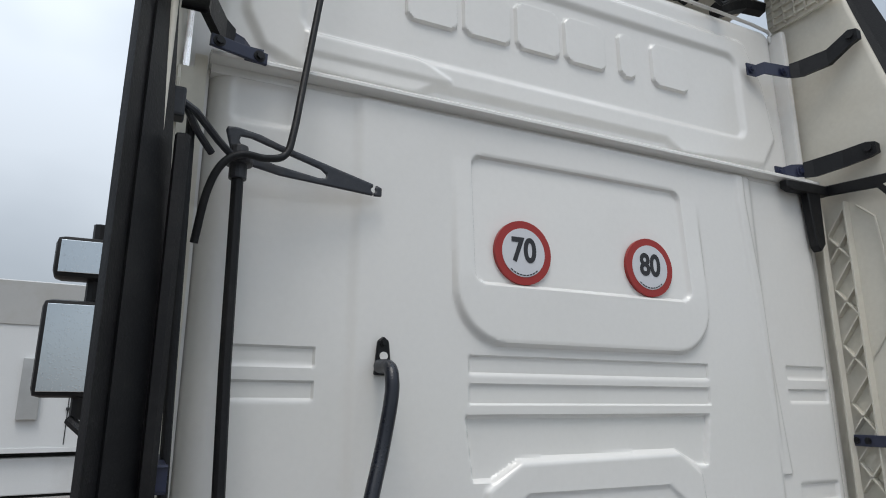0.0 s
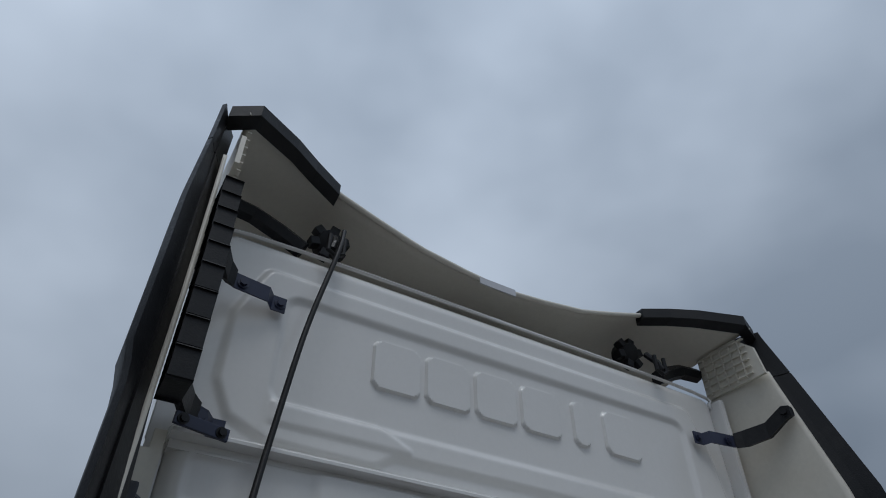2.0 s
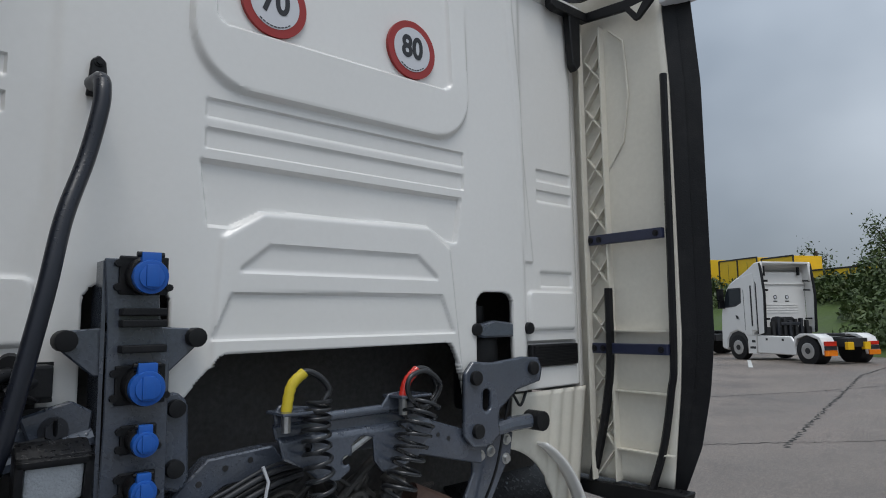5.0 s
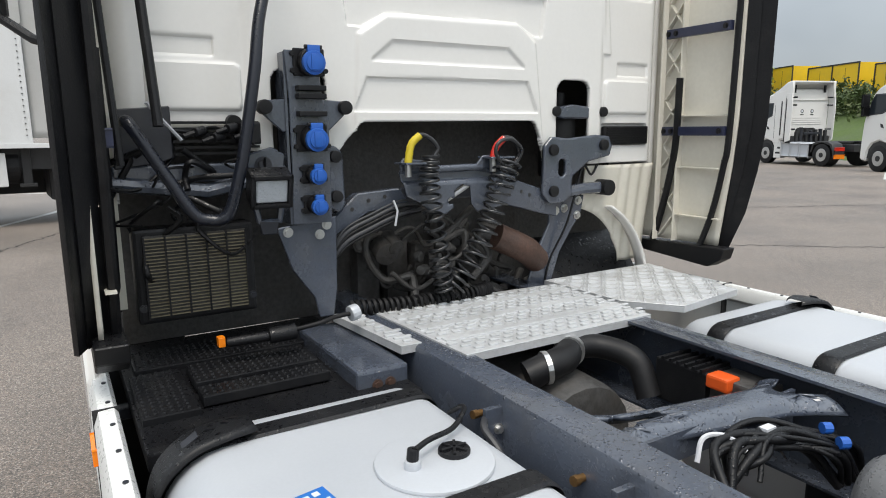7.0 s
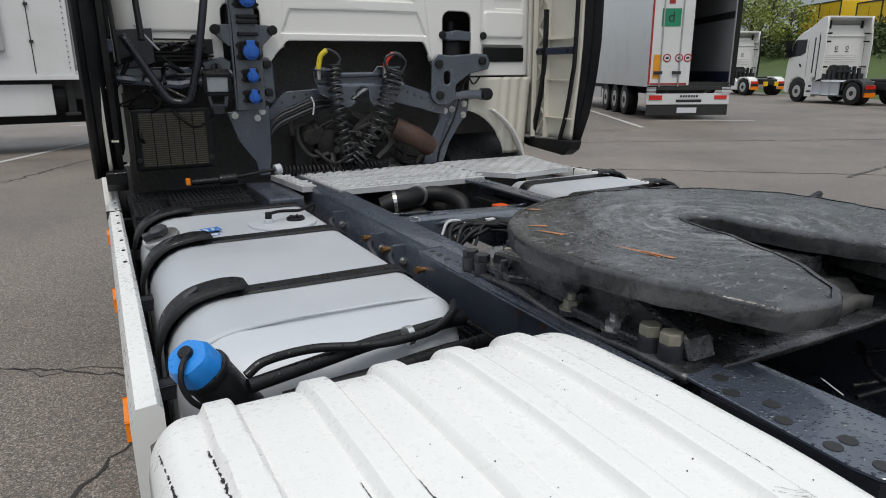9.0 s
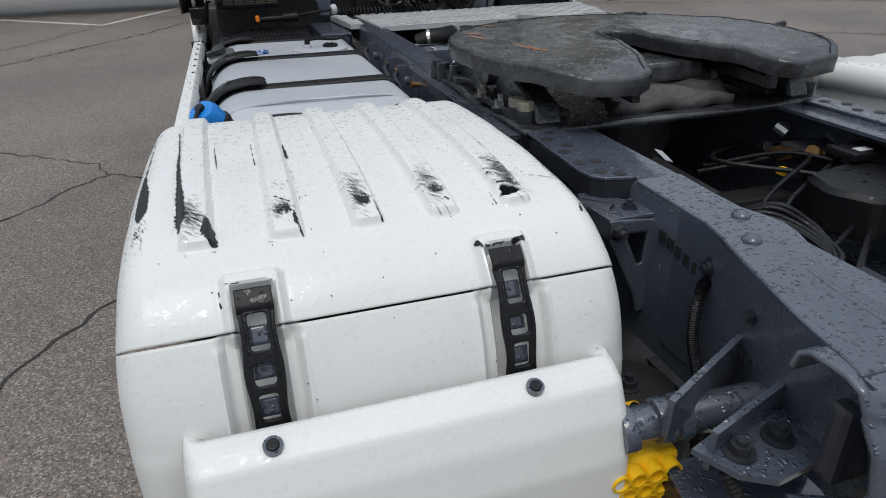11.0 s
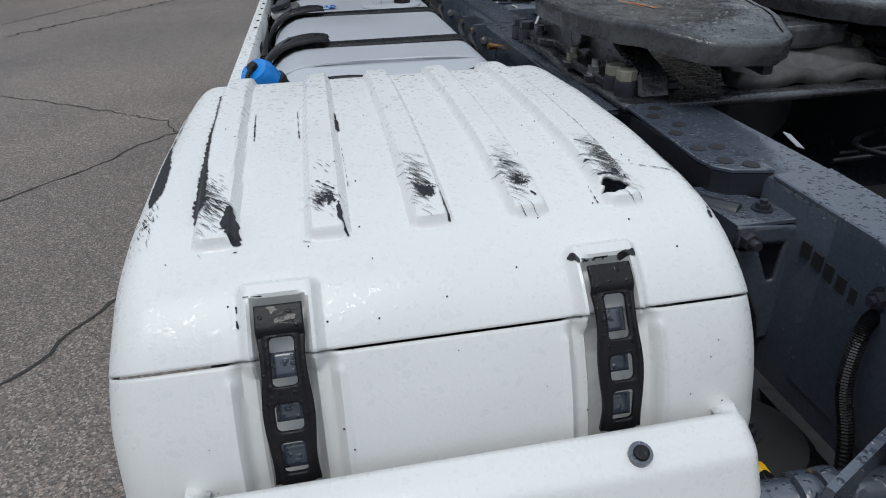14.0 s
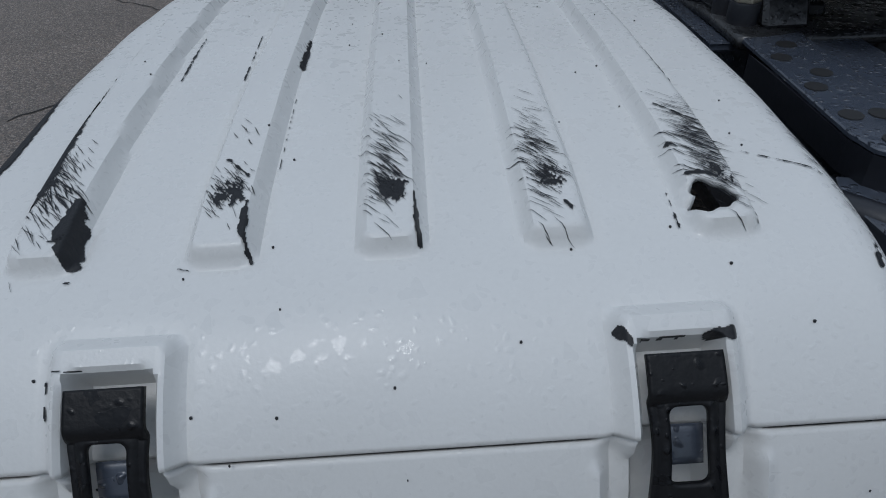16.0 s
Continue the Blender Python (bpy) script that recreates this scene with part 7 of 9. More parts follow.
for _ in range(70):
    p = Vector((rs.uniform(-0.36, 0.36), rs.uniform(-0.02, 0.25), rs.uniform(0.75, 1.22)))
    if rs.random() < 0.35:
        r1 = rs.uniform(0.015, 0.05)
        d = Vector((rs.uniform(-1, 1), rs.uniform(-1, 1), rs.uniform(-0.4, 0.4))).normalized()
        cyl(p, p + d * r1 * rs.uniform(1, 3), r1, 14, 0.006, own)
    else:
        q = [p]
        for _k in range(4):
            q.append(q[-1] + Vector((rs.uniform(-0.12, 0.12), rs.uniform(-0.02, 0.05), rs.uniform(-0.09, 0.09))))
        tube(q, rs.uniform(0.006, 0.018), 8, own, steps=6)
for k in range(5):
    box(-0.30 + k * 0.13, 0.22, 0.80, -0.20 + k * 0.13, 0.30, 1.16 + 0.03 * (k % 2), 0.02, own)
tagged(part("engine_clutter", own, GRIME, under, "dark grimy hoses and castings", smooth=40), kind="stuff")
bm = tube([(-0.15, -0.66, 0.90), (-0.08, -0.68, 0.925), (0.0, -0.66, 0.93), (0.08, -0.58, 0.93)], 0.045, 14, steps=5)
hose = thing("coolant_hose", "thick grey hose with metal clamps between the rails", "hose")
part("hose", bm, RUBBER, hose, smooth=60)
part("hose", tube([(0.06, -0.60, 0.93), (0.16, -0.64, 0.93), (0.22, -0.74, 0.90), (0.22, -0.80, 0.80)], 0.038, 14, steps=5), RUBBER, hose, smooth=60)
part("clamp", cyl((0.04, -0.63, 0.93), (0.06, -0.61, 0.93), 0.05, 18), ZINC, hose)
part("clamp", cyl((-0.10, -0.675, 0.92), (-0.085, -0.68, 0.922), 0.05, 18), ZINC, hose)
ecu = thing("control_unit", "black finned electronic box with an orange plug", "control unit")
part("body", box(0.24, -0.98, 0.80, 0.36, -0.80, 0.93, 0.006), BLACK, ecu)
part("cover", box(0.26, -1.13, 0.84, 0.37, -0.97, 0.925, 0.008), GRIME, ecu)
part("plug", box(0.235, -1.05, 0.895, 0.295, -0.98, 0.935, 0.008), mat("orange_red_plug", (0.75, 0.10, 0.015), 0.4), ecu, "orange plug")
for k in range(6):
    part("fin", box(0.235, -0.97 + k * 0.027, 0.93, 0.36, -0.96 + k * 0.027, 0.94), BLACK, ecu)
cm = thing("frame_crossmember", "dark grey arched steel crossmember with round holes", "crossmember")
def cm_place(u, v):
    edge = 0.11 * np.clip((np.abs(u) - 0.17) / 0.13, 0, 1) ** 1.5
    return np.stack([u, -1.10 - 0.18 * u - v * (0.12 + edge) + edge * 0.5, 0.955 - 0.0 * u - 0.03 * (2 * v - 1) ** 4], -1)
field("web", steps(-0.30, 0.30, 0.01), steps(0, 1, 0.05), cm_place, STEEL, cm, thick=-0.01,
      hole=lambda u, v: np.minimum(np.minimum(np.hypot(u + 0.24, (v - 0.5) * 0.17) - 0.03, np.hypot(u - 0.245, (v - 0.5) * 0.17) - 0.03), np.hypot(u + 0.13, (v - 0.5) * 0.17) - 0.012))
part("face", prism([(-0.30, 0.95), (0.30, 0.95), (0.30, 0.75), (0.18, 0.88), (-0.18, 0.88), (-0.30, 0.75)], "y", -1.20, -1.19), STEEL, cm)
rs = random.Random(21)
bundle = thing("wiring_loom", "bundle of black cables with a white tie between the rails", "cables")
for k in range(12):
    x0 = rs.uniform(-0.18, -0.05)
    pts = [(x0, -1.32 + rs.uniform(-0.04, 0.04), 0.87), (x0 + 0.06, -1.28 + rs.uniform(-0.05, 0.05), 0.92 + rs.uniform(-0.01, 0.02)), (x0 + 0.18, -1.29 + rs.uniform(-0.04, 0.04), 0.93 + rs.uniform(-0.02, 0.01)), (x0 + 0.30, -1.35 + rs.uniform(-0.04, 0.04), 0.89), (x0 + 0.36, -1.38, 0.80)]
    part("cable", tube(pts, rs.choice((0.006, 0.008, 0.010)), 7, steps=6), BLACK, bundle, smooth=60)
part("white_tie", tube([(-0.15, -1.25, 0.90), (-0.12, -1.24, 0.945), (-0.07, -1.26, 0.945), (-0.05, -1.30, 0.92)], 0.006, 6, steps=6), SIGNW, bundle, "white cable tie", smooth=60)
part("tie_tag", box(0.02, -1.30, 0.945, 0.055, -1.28, 0.952), SIGNW, bundle, "white tag")
for p in ((0.19, -1.33, 0.925), (0.17, -1.38, 0.915)):
    part("blue_nut", cyl(p, (p[0] + 0.018, p[1] - 0.01, p[2]), 0.014, 10), BLUE, bundle, "blue union nut")
VESSEL = mat("grey_vessel_paint", (0.165, 0.168, 0.174), 0.42, vary=0.12, scale=6, drops=0.4)
for x0, y0, r, l in ((0.20, -1.46, 0.125, 0.75), (-0.07, -1.50, 0.11, 0.7)):
    t = thing("air_reservoir", "grey painted steel air reservoir between the frame rails", "air tank", "air reservoirs")
    own = bmesh.new()
    n, rings = 28, []
    for y, k in ((y0 + 0.03, 0.35), (y0 + 0.02, 0.7), (y0 - 0.01, 0.9), (y0 - 0.06, 1.0), (y0 - l + 0.06, 1.0), (y0 - l, 0.8), (y0 - l - 0.03, 0.3)):
        rings.append([own.verts.new((x0 + r * k * math.cos(2 * math.pi * i / n), y, 0.81 + r * k * math.sin(2 * math.pi * i / n))) for i in range(n)])
    for a, b in zip(rings, rings[1:]):
        for i in range(n):
            own.faces.new((a[i], a[(i + 1) % n], b[(i + 1) % n], b[i]))
    own.faces.new(rings[0])
    own.faces.new(rings[-1][::-1])
    part("vessel", own, VESSEL, t, smooth=40)
    for y in (y0 - 0.15, y0 - 0.45):
        part("band", cyl((x0, y, 0.81), (x0, y - 0.008, 0.81), r + 0.003, 28), BLACK, t)

# ---- in the rear bay of the frame ----
valve = thing("brake_modulator", "black plastic brake modulator block with rain drops", "brake valve")
own = prism([(0.10, -2.90), (0.30, -2.86), (0.36, -2.93), (0.33, -3.03), (0.12, -3.06), (0.07, -2.98)], "z", 0.84, 0.940, 0.012)
part("body", own, BLACK, valve, smooth=30)
part("cover", box(0.24, -2.90, 0.945, 0.36, -2.82, 0.965, 0.006), BLACK, valve)
part("white_mark", box(0.27, -2.885, 0.9655, 0.31, -2.865, 0.9665), SIGNW, valve)
for k in range(2):
    part("union", cyl((0.37, -2.93 - 0.05 * k, 0.92), (0.44, -2.94 - 0.05 * k, 0.92), 0.018, 10), ZINC, valve)
rs = random.Random(31)
loom = thing("rear_wiring", "black cables and corrugated conduits in the rear of the frame", "cables")
for k in range(10):
    o = rs.uniform(-0.03, 0.03)
    pts = [(-0.20 + o, -2.98 + o, 0.90), (-0.14 + o, -3.02, 0.935 + o * 0.4), (-0.09 + o, -3.06, 0.92), (-0.08 + o, -3.12 + o, 0.90), (-0.12 + o, -3.16, 0.88 + o * 0.5), (-0.16, -3.15 + o, 0.86)]
    part("cable", tube(pts, rs.choice((0.003, 0.0045, 0.006)), 7, steps=6), BLACK, loom, smooth=60)
for k in range(4):
    o = k * 0.016
    pts = [(0.40, -2.96 + o * 0.4, 0.90 + o * 0.5), (0.38 + o, -3.03, 0.925), (0.30 + o, -3.09, 0.92), (0.22 + o, -3.15, 0.90), (0.16 + o, -3.20, 0.86)]
    part("conduit", tube(pts, 0.010, 8, steps=24, ridge=0.08), BLACK, loom, smooth=30)
for k in range(3):
    part("cable_tie", cyl((0.26 + 0.05 * k, -3.10 + 0.03 * k, 0.92), (0.27 + 0.05 * k, -3.095 + 0.03 * k, 0.92), 0.03, 12), ALU if k == 1 else BLACK, loom)
for k in range(5):
    pts = [(rs.uniform(0.0, 0.40), rs.uniform(-2.65, -2.5), 0.86), (rs.uniform(0.0, 0.40), rs.uniform(-2.80, -2.7), 0.92), (rs.uniform(-0.10, 0.30), rs.uniform(-3.0, -2.9), 0.90), (rs.uniform(-0.2, 0.2), rs.uniform(-3.2, -3.1), 0.84)]
    part("cable", tube(pts, 0.006, 7, steps=6), BLACK, loom, smooth=60)
part("tail_cable", tube([(0.02, -3.42, 0.99), (0.10, -3.43, 0.995), (0.22, -3.50, 0.995), (0.30, -3.60, 0.96)], 0.006, 7, steps=6), BLACK, loom, smooth=60)
fit2 = thing("air_fittings", "brass and zinc air fittings on the crossmember", "fitting")
rs = random.Random(17)
for k in range(9):
    p = Vector((rs.uniform(0.24, 0.42), rs.uniform(-2.78, -2.60), rs.uniform(0.88, 0.93)))
    part("fitting", cyl(p, p + Vector((rs.uniform(-0.03, 0.03), rs.uniform(-0.05, 0.05), rs.uniform(0, 0.02))), rs.uniform(0.010, 0.018), 8), rs.choice((ZINC, BRASS, BLACK, STEELD)), fit2)
part("valve_body", box(0.28, -2.74, 0.84, 0.40, -2.66, 0.92, 0.012), STEELD, fit2)
part("yellow_tag", box(0.13, -2.83, 0.90, 0.15, -2.80, 0.915), YELLOW, fit2, "yellow tag")
part("paper_tag", box(-0.025, -0.02, 0, 0.03, 0.02, 0.002, m=Matrix.Translation((-0.09, -2.66, 0.92)) @ pose(0, 0, 0, 30, 20, 30)), SIGNW, fit2, "torn white paper tag")
for t in (valve, loom, fit2):
    t.matrix_world = Matrix.Translation((0.0, 0.154, 0)) @ Matrix.Diagonal((0.93, 1.074, 1, 1))
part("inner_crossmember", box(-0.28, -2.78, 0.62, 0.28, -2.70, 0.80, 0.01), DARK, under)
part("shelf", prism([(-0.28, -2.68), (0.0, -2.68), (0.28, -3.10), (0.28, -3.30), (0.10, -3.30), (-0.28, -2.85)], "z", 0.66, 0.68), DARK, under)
# Thin dark sheet added between the rails, level with the bottom of the propshaft.
part("under_sheet", box(-0.28, -3.40, 0.55, 0.28, -0.5, 0.57), GRIME, under, "thin dark sheet below the driveline")
part("light_box", box(-0.05, -3.22, 0.84, 0.0, -3.14, 0.86, 0.004, m=None), STEELD, fit2)

# ---- fifth wheel ----
fifth = thing("fifth_wheel", "worn greasy black fifth wheel coupling with a wedge-shaped slot", "fifth wheel")
FW_TOP = [(0.49 * math.cos(math.pi * k / 24), -2.31 + 0.43 * math.sin(math.pi * k / 24)) for k in range(25)]
FW_TOP += [(-0.485, -2.42), (-0.445, -2.57), (-0.39, -2.67), (-0.33, -2.73), (-0.215, -2.745), (-0.175, -2.72), (-0.118, -2.57), (-0.072, -2.43)]
FW_TOP += [(-0.058 * math.cos(math.pi * k / 8), -2.31 + 0.07 * math.sin(math.pi * k / 8)) for k in range(9)]
FW_TOP += [(0.072, -2.43), (0.118, -2.57), (0.175, -2.72), (0.215, -2.745), (0.33, -2.73), (0.39, -2.67), (0.445, -2.57), (0.485, -2.42)]


def fw_height(u, v):
    inner = -poly_sdf(u, v, FW_TOP)
    slope = 0.028 * np.clip((-2.62 - v) / 0.13, 0, 1) ** 1.4
    rnd = 0.006 * (1 - np.clip(inner / 0.014, 0, 1)) ** 2
    wear_ = 0.0018 * np.sin(u * 37 + 2 * np.sin(v * 21)) * np.sin(v * 31)
    return np.stack([u, v, 1.152 - slope - rnd + wear_], -1)


field("top_plate", steps(-0.50, 0.50, 0.008), steps(-2.81, -1.87, 0.008), fw_height, PLATE, fifth, hole=lambda u, v: -poly_sdf(u, v, FW_TOP), thick=-0.042)
edge = []
for (ax, ay), (bx, by) in zip(FW_TOP, FW_TOP[1:] + FW_TOP[:1]):
    k = max(1, int(math.hypot(bx - ax, by - ay) / 0.012))
    edge += [(ax + (bx - ax) * i / k, ay + (by - ay) * i / k) for i in range(k)]
own, rows = bmesh.new(), []
turn = sum(a[0] * b[1] - b[0] * a[1] for a, b in zip(edge, edge[1:] + edge[:1]))
for i, (x, y) in enumerate(edge):
    a, b = edge[i - 2], edge[(i + 2) % len(edge)]
    d = Vector((b[1] - a[1], a[0] - b[0])).normalized() * (1 if turn > 0 else -1)
    z = float(fw_height(np.array([x - d.x * 0.02]), np.array([y - d.y * 0.02]))[0, 2])
    rows.append([own.verts.new((x + d.x * o, y + d.y * o, z + h)) for o, h in ((-0.012, 0.0012), (-0.002, 0.0005), (0.004, -0.004), (0.0055, -0.010), (0.003, -0.042), (-0.014, -0.046))])
for a, b in zip(rows, rows[1:] + rows[:1]):
    for k in range(5):
        own.faces.new((a[k], a[k + 1], b[k + 1], b[k]))
part("plate_edge", own, GREASE, fifth, "thick worn edge of the plate", smooth=50)
for s in (-1, 1):
    own = prism([(-2.62, 1.005), (-2.60, 1.05), (-2.48, 1.085), (-2.40, 1.12), (-2.20, 1.12), (-2.10, 1.06), (-1.98, 1.05), (-1.96, 1.005)], "x", s * 0.33, s * 0.395, 0.006)
    part("pedestal", own, GREASE, fifth)
    part("foot", prism([(s * 0.29, -1.96), (s * 0.425, -1.96), (s * 0.43, -2.10), (s * 0.40, -2.14), (s * 0.40, -2.30), (s * 0.435, -2.34), (s * 0.43, -2.55), (s * 0.29, -2.58)], "z", 1.006, 1.026, 0.004), GREASE, fifth)
    part("pivot", cyl((s * 0.30, -2.31, 1.075), (s * 0.415, -2.31, 1.075), 0.035, 18, 0.006), GREASE, fifth, smooth=40)
    part("rib", prism([(-2.70, 1.06), (-2.0, 1.09), (-2.0, 1.125), (-2.70, 1.085)], "x", s * 0.18, s * 0.20), GREASE, fifth)
part("lock", box(-0.14, -2.50, 1.05, 0.14, -2.34, 1.10, 0.01), GREASE, fifth)
field("ramp", steps(-0.17, 0.17, 0.01), steps(-2.60, -2.25, 0.01), lambda u, v: np.stack([u, v, 1.03 + 0.07 * np.clip((v + 2.60) / 0.35, 0, 1) + 0.006 * np.sin(u * 43 + 3 * np.sin(v * 37)) + 0.004 * np.sin(v * 91)], -1), GRIME, fifth, "grease-caked ramp between the jaws", thick=-0.03)
part("handle", tube([(0.40, -2.2, 1.08), (0.62, -2.12, 1.09), (0.80, -2.06, 1.10)], 0.012, 8), BLACK, fifth, "black release handle")
fifth.location = (0, -0.02, 0.004)
base = thing("mounting_plate", "corrugated black steel mounting plate under the fifth wheel", "plate")


def base_place(u, v):
    return np.stack([u, v, 1.006 + 0.006 * np.sin(v * 14) * np.clip((np.abs(u) - 0.2) / 0.2, 0, 1)], -1)


field("plate", steps(-0.44, 0.44, 0.02), steps(-2.665, -1.925, 0.02), base_place, GREASE, base, thick=-0.014)
for s in (-1, 1):
    part("side_flange", box(s * 0.385, -2.64, 0.986, s * 0.465, -1.70, 0.9945, 0.002), STEEL, base)
    part("angle", box(s * 0.388, -2.62, 0.88, s * 0.396, -1.70, 0.985, 0.002), STEEL, base)
    for k in range(3):
        part("flange_hole", cyl((s * 0.435, -1.735 - k * 0.045, 0.9942), (s * 0.435, -1.735 - k * 0.045, 0.9955), 0.009, 14), DARK, base)
    for y in (-2.02, -2.12, -2.22, -2.40):
        part("rust_mark", cyl((s * 0.3962, y, 0.93), (s * 0.398, y, 0.93), 0.011, 10), RUSTY, base)
NUT = mat("dull_yellow_zinc", (0.33, 0.31, 0.25), 0.5, metal=0.3, vary=0.3, fine=90)
for s in (-1, 1):
    for x, y, z, h, m in ((0.415, -2.56, 1.0, 0.062, NUT), (0.412, -2.605, 1.0, 0.062, NUT), (0.430, -1.945, 0.996, 0.055, STEELD), (0.425, -1.995, 0.996, 0.055, STEELD)):
        t = thing("spacer_bolt", "tall bolt with a dark spacer sleeve on the mounting plate", "bolt", "bolts on the mounting plate")
        part("sleeve", cyl((s * x, y, z), (s * x, y, z + h * 0.66), 0.0215, 18, 0.002), STEELD, t, smooth=40)
        part("head", cyl((s * x, y, z + h * 0.66), (s * x, y, z + h), 0.0205, 6, 0.002), m, t, "dull zinc bolt head" if m is NUT else "")
    for x, y, m in ((0.345, -1.99, NUT), (0.413, -2.078, STEELD), (0.42, -2.345, NUT), (0.42, -2.473, ZINC), (0.275, -2.40, NUT), (0.30, -1.93, STEELD)):
        t = thing("plate_nut", "hexagon nut with stud on the mounting plate", "nut", "nuts on the mounting plate")
        own = bolt((s * x, y, 1.02), (0, 0, 1), 0.017, 0.020, stud=0.014)
        part("nut", own, m, t)
        part("washer", cyl((s * x, y, 1.008), (s * x, y, 1.022), 0.024, 18, 0.002), STEELD, t)
paint = mat("orange_paint_smear", (0.45, 0.17, 0.07), 0.6, vary=0.3, fine=120)
for (x, y, a, l) in ((-0.344, -2.44, -14, 0.145), (-0.335, -2.46, -12, 0.08), (-0.293, -2.003, 20, 0.04), (-0.395, -2.16, 30, 0.05), (-0.405, -2.22, 0, 0.07)):
    z = float(fw_height(np.array([x]), np.array([y]))[0, 2])
    own = bmesh.new()
    pts = [(-l / 2, 0), (-l / 5, 0.004), (l / 2, 0.009), (l / 2.2, -0.004), (-l / 6, -0.003)]
    f = own.faces.new([own.verts.new((px, py, 0)) for px, py in pts])
    own.transform(Matrix.Translation((x, y, z + 0.0025)) @ pose(0, 0, 0, 0, 2, a - 60))
    part("paint_smear", own, paint, fifth, "orange paint smear")

FLAKE = mat("rain_bead_on_grease", (0.10, 0.103, 0.107), 0.12, vary=0.5, scale=30, fine=200, spec=0.9)
rs = random.Random(77)
own = bmesh.new()
for _ in range(420):
    x, y = rs.uniform(-0.48, 0.48), rs.uniform(-2.74, -1.90)
    if poly_sdf(np.array([x]), np.array([y]), FW_TOP)[0] > -0.02:
        continue
    z = float(fw_height(np.array([x]), np.array([y]))[0, 2])
    l, w, a = rs.uniform(0.004, 0.014), rs.uniform(0.0022, 0.0048), rs.gauss(0.25, 0.5)
    ring = [own.verts.new((x + l * math.cos(q) * rs.uniform(0.7, 1.1) * math.cos(a) - w * math.sin(q) * math.sin(a), y + l * math.cos(q) * math.sin(a) + w * math.sin(q) * rs.uniform(0.7, 1.2) * math.cos(a), z - 0.0005)) for q in (0, 0.9, 1.8, 2.7, 3.6, 4.5, 5.4)]
    mid = own.verts.new((x, y, z + rs.uniform(0.0012, 0.003)))
    for p, q in zip(ring, ring[1:] + ring[:1]):
        own.faces.new((p, q, mid))
tagged(part("rain_film", own, FLAKE, fifth, "rain beads and flakes of grease", smooth=80), kind="stuff")

# ---- blue cap and pipes between the tank and the mudguard ----
adblue = thing("adblue_filler", "bright blue screw cap on a black filler neck", "filler cap")
own = bmesh.new()
n, rings = 24, []
for h, k in ((0, 0.9), (0.004, 1.0), (0.042, 0.96), (0.055, 0.82), (0.058, 0.4)):
    rings.append([own.verts.new((0.042 * k * (1 + 0.05 * (i % 4 < 2)) * math.cos(2 * math.pi * i / n), 0.042 * k * (1 + 0.05 * (i % 4 < 2)) * math.sin(2 * math.pi * i / n), h)) for i in range(n)])
for a, b in zip(rings, rings[1:]):
    for i in range(n):
        own.faces.new((a[i], a[(i + 1) % n], b[(i + 1) % n], b[i]))
own.faces.new(rings[0])
own.faces.new(rings[-1][::-1])
own.transform(Matrix.Translation((-1.105, -2.155, 0.968)) @ pose(0, 0, 0, 24, -30, 0))
part("cap", own, CAPBLUE, adblue, "bright blue screw cap", smooth=35)
part("neck", cyl((-1.03, -2.13, 0.85), (-1.103, -2.157, 0.972), 0.044, 24, 0.004), BLACK, adblue, smooth=40)
part("collar", cyl((-1.095, -2.153, 0.958), (-1.104, -2.157, 0.973), 0.047, 24, 0.003), BLACK, adblue, smooth=40)
part("leash", tube([(-1.128, -2.180, 1.020), (-1.142, -2.205, 1.005), (-1.146, -2.217, 0.98), (-1.135, -2.222, 0.95), (-1.115, -2.215, 0.925)], 0.0055, 8, steps=6), BLACK, adblue, "black rubber leash", smooth=60)
part("key_slot", cyl((-1.128, -2.176, 1.014), (-1.134, -2.181, 1.025), 0.013, 14, 0.003), BLACK, adblue)
part("reservoir", box(-1.15, -2.26, 0.55, -0.55, -2.17, 0.89, 0.02), BLACK, adblue, "black plastic reservoir")
adblue.location = (-0.028, -0.024, 0.004)
part("side_screw", bolt((-1.133, -2.13, 0.985), (0, 0.2, 1), 0.013, 0.02), ZINC, adblue)
for pts, r in (([(-1.06, -2.20, 0.955), (-1.02, -2.19, 0.972), (-0.93, -2.185, 0.975), (-0.84, -2.205, 0.970), (-0.76, -2.215, 0.968), (-0.66, -2.19, 0.965), (-0.58, -2.12, 0.965), (-0.545, -2.06, 0.955), (-0.50, -1.98, 0.93)], 0.0095),
               ([(-1.06, -2.215, 0.94), (-0.93, -2.19, 0.945), (-0.80, -2.165, 0.95), (-0.72, -2.155, 0.95), (-0.60, -2.125, 0.945), (-0.54, -2.09, 0.93), (-0.49, -2.0, 0.90)], 0.015),
               ([(-1.0, -2.235, 0.905), (-0.80, -2.225, 0.91), (-0.66, -2.20, 0.91), (-0.52, -2.17, 0.90)], 0.018)):
    t = part("tank_hose", tube(pts, r, 10, steps=7), BLACK, smooth=60)
    tagged(t, "black hose between tank and mudguard", "hose", "hoses behind the tank")
t = part("hose_clamp", cyl((-0.728, -2.185, 0.96), (-0.714, -2.183, 0.96), 0.021, 16), ZINC)
tagged(t, "bright metal hose clamp", "clamp")

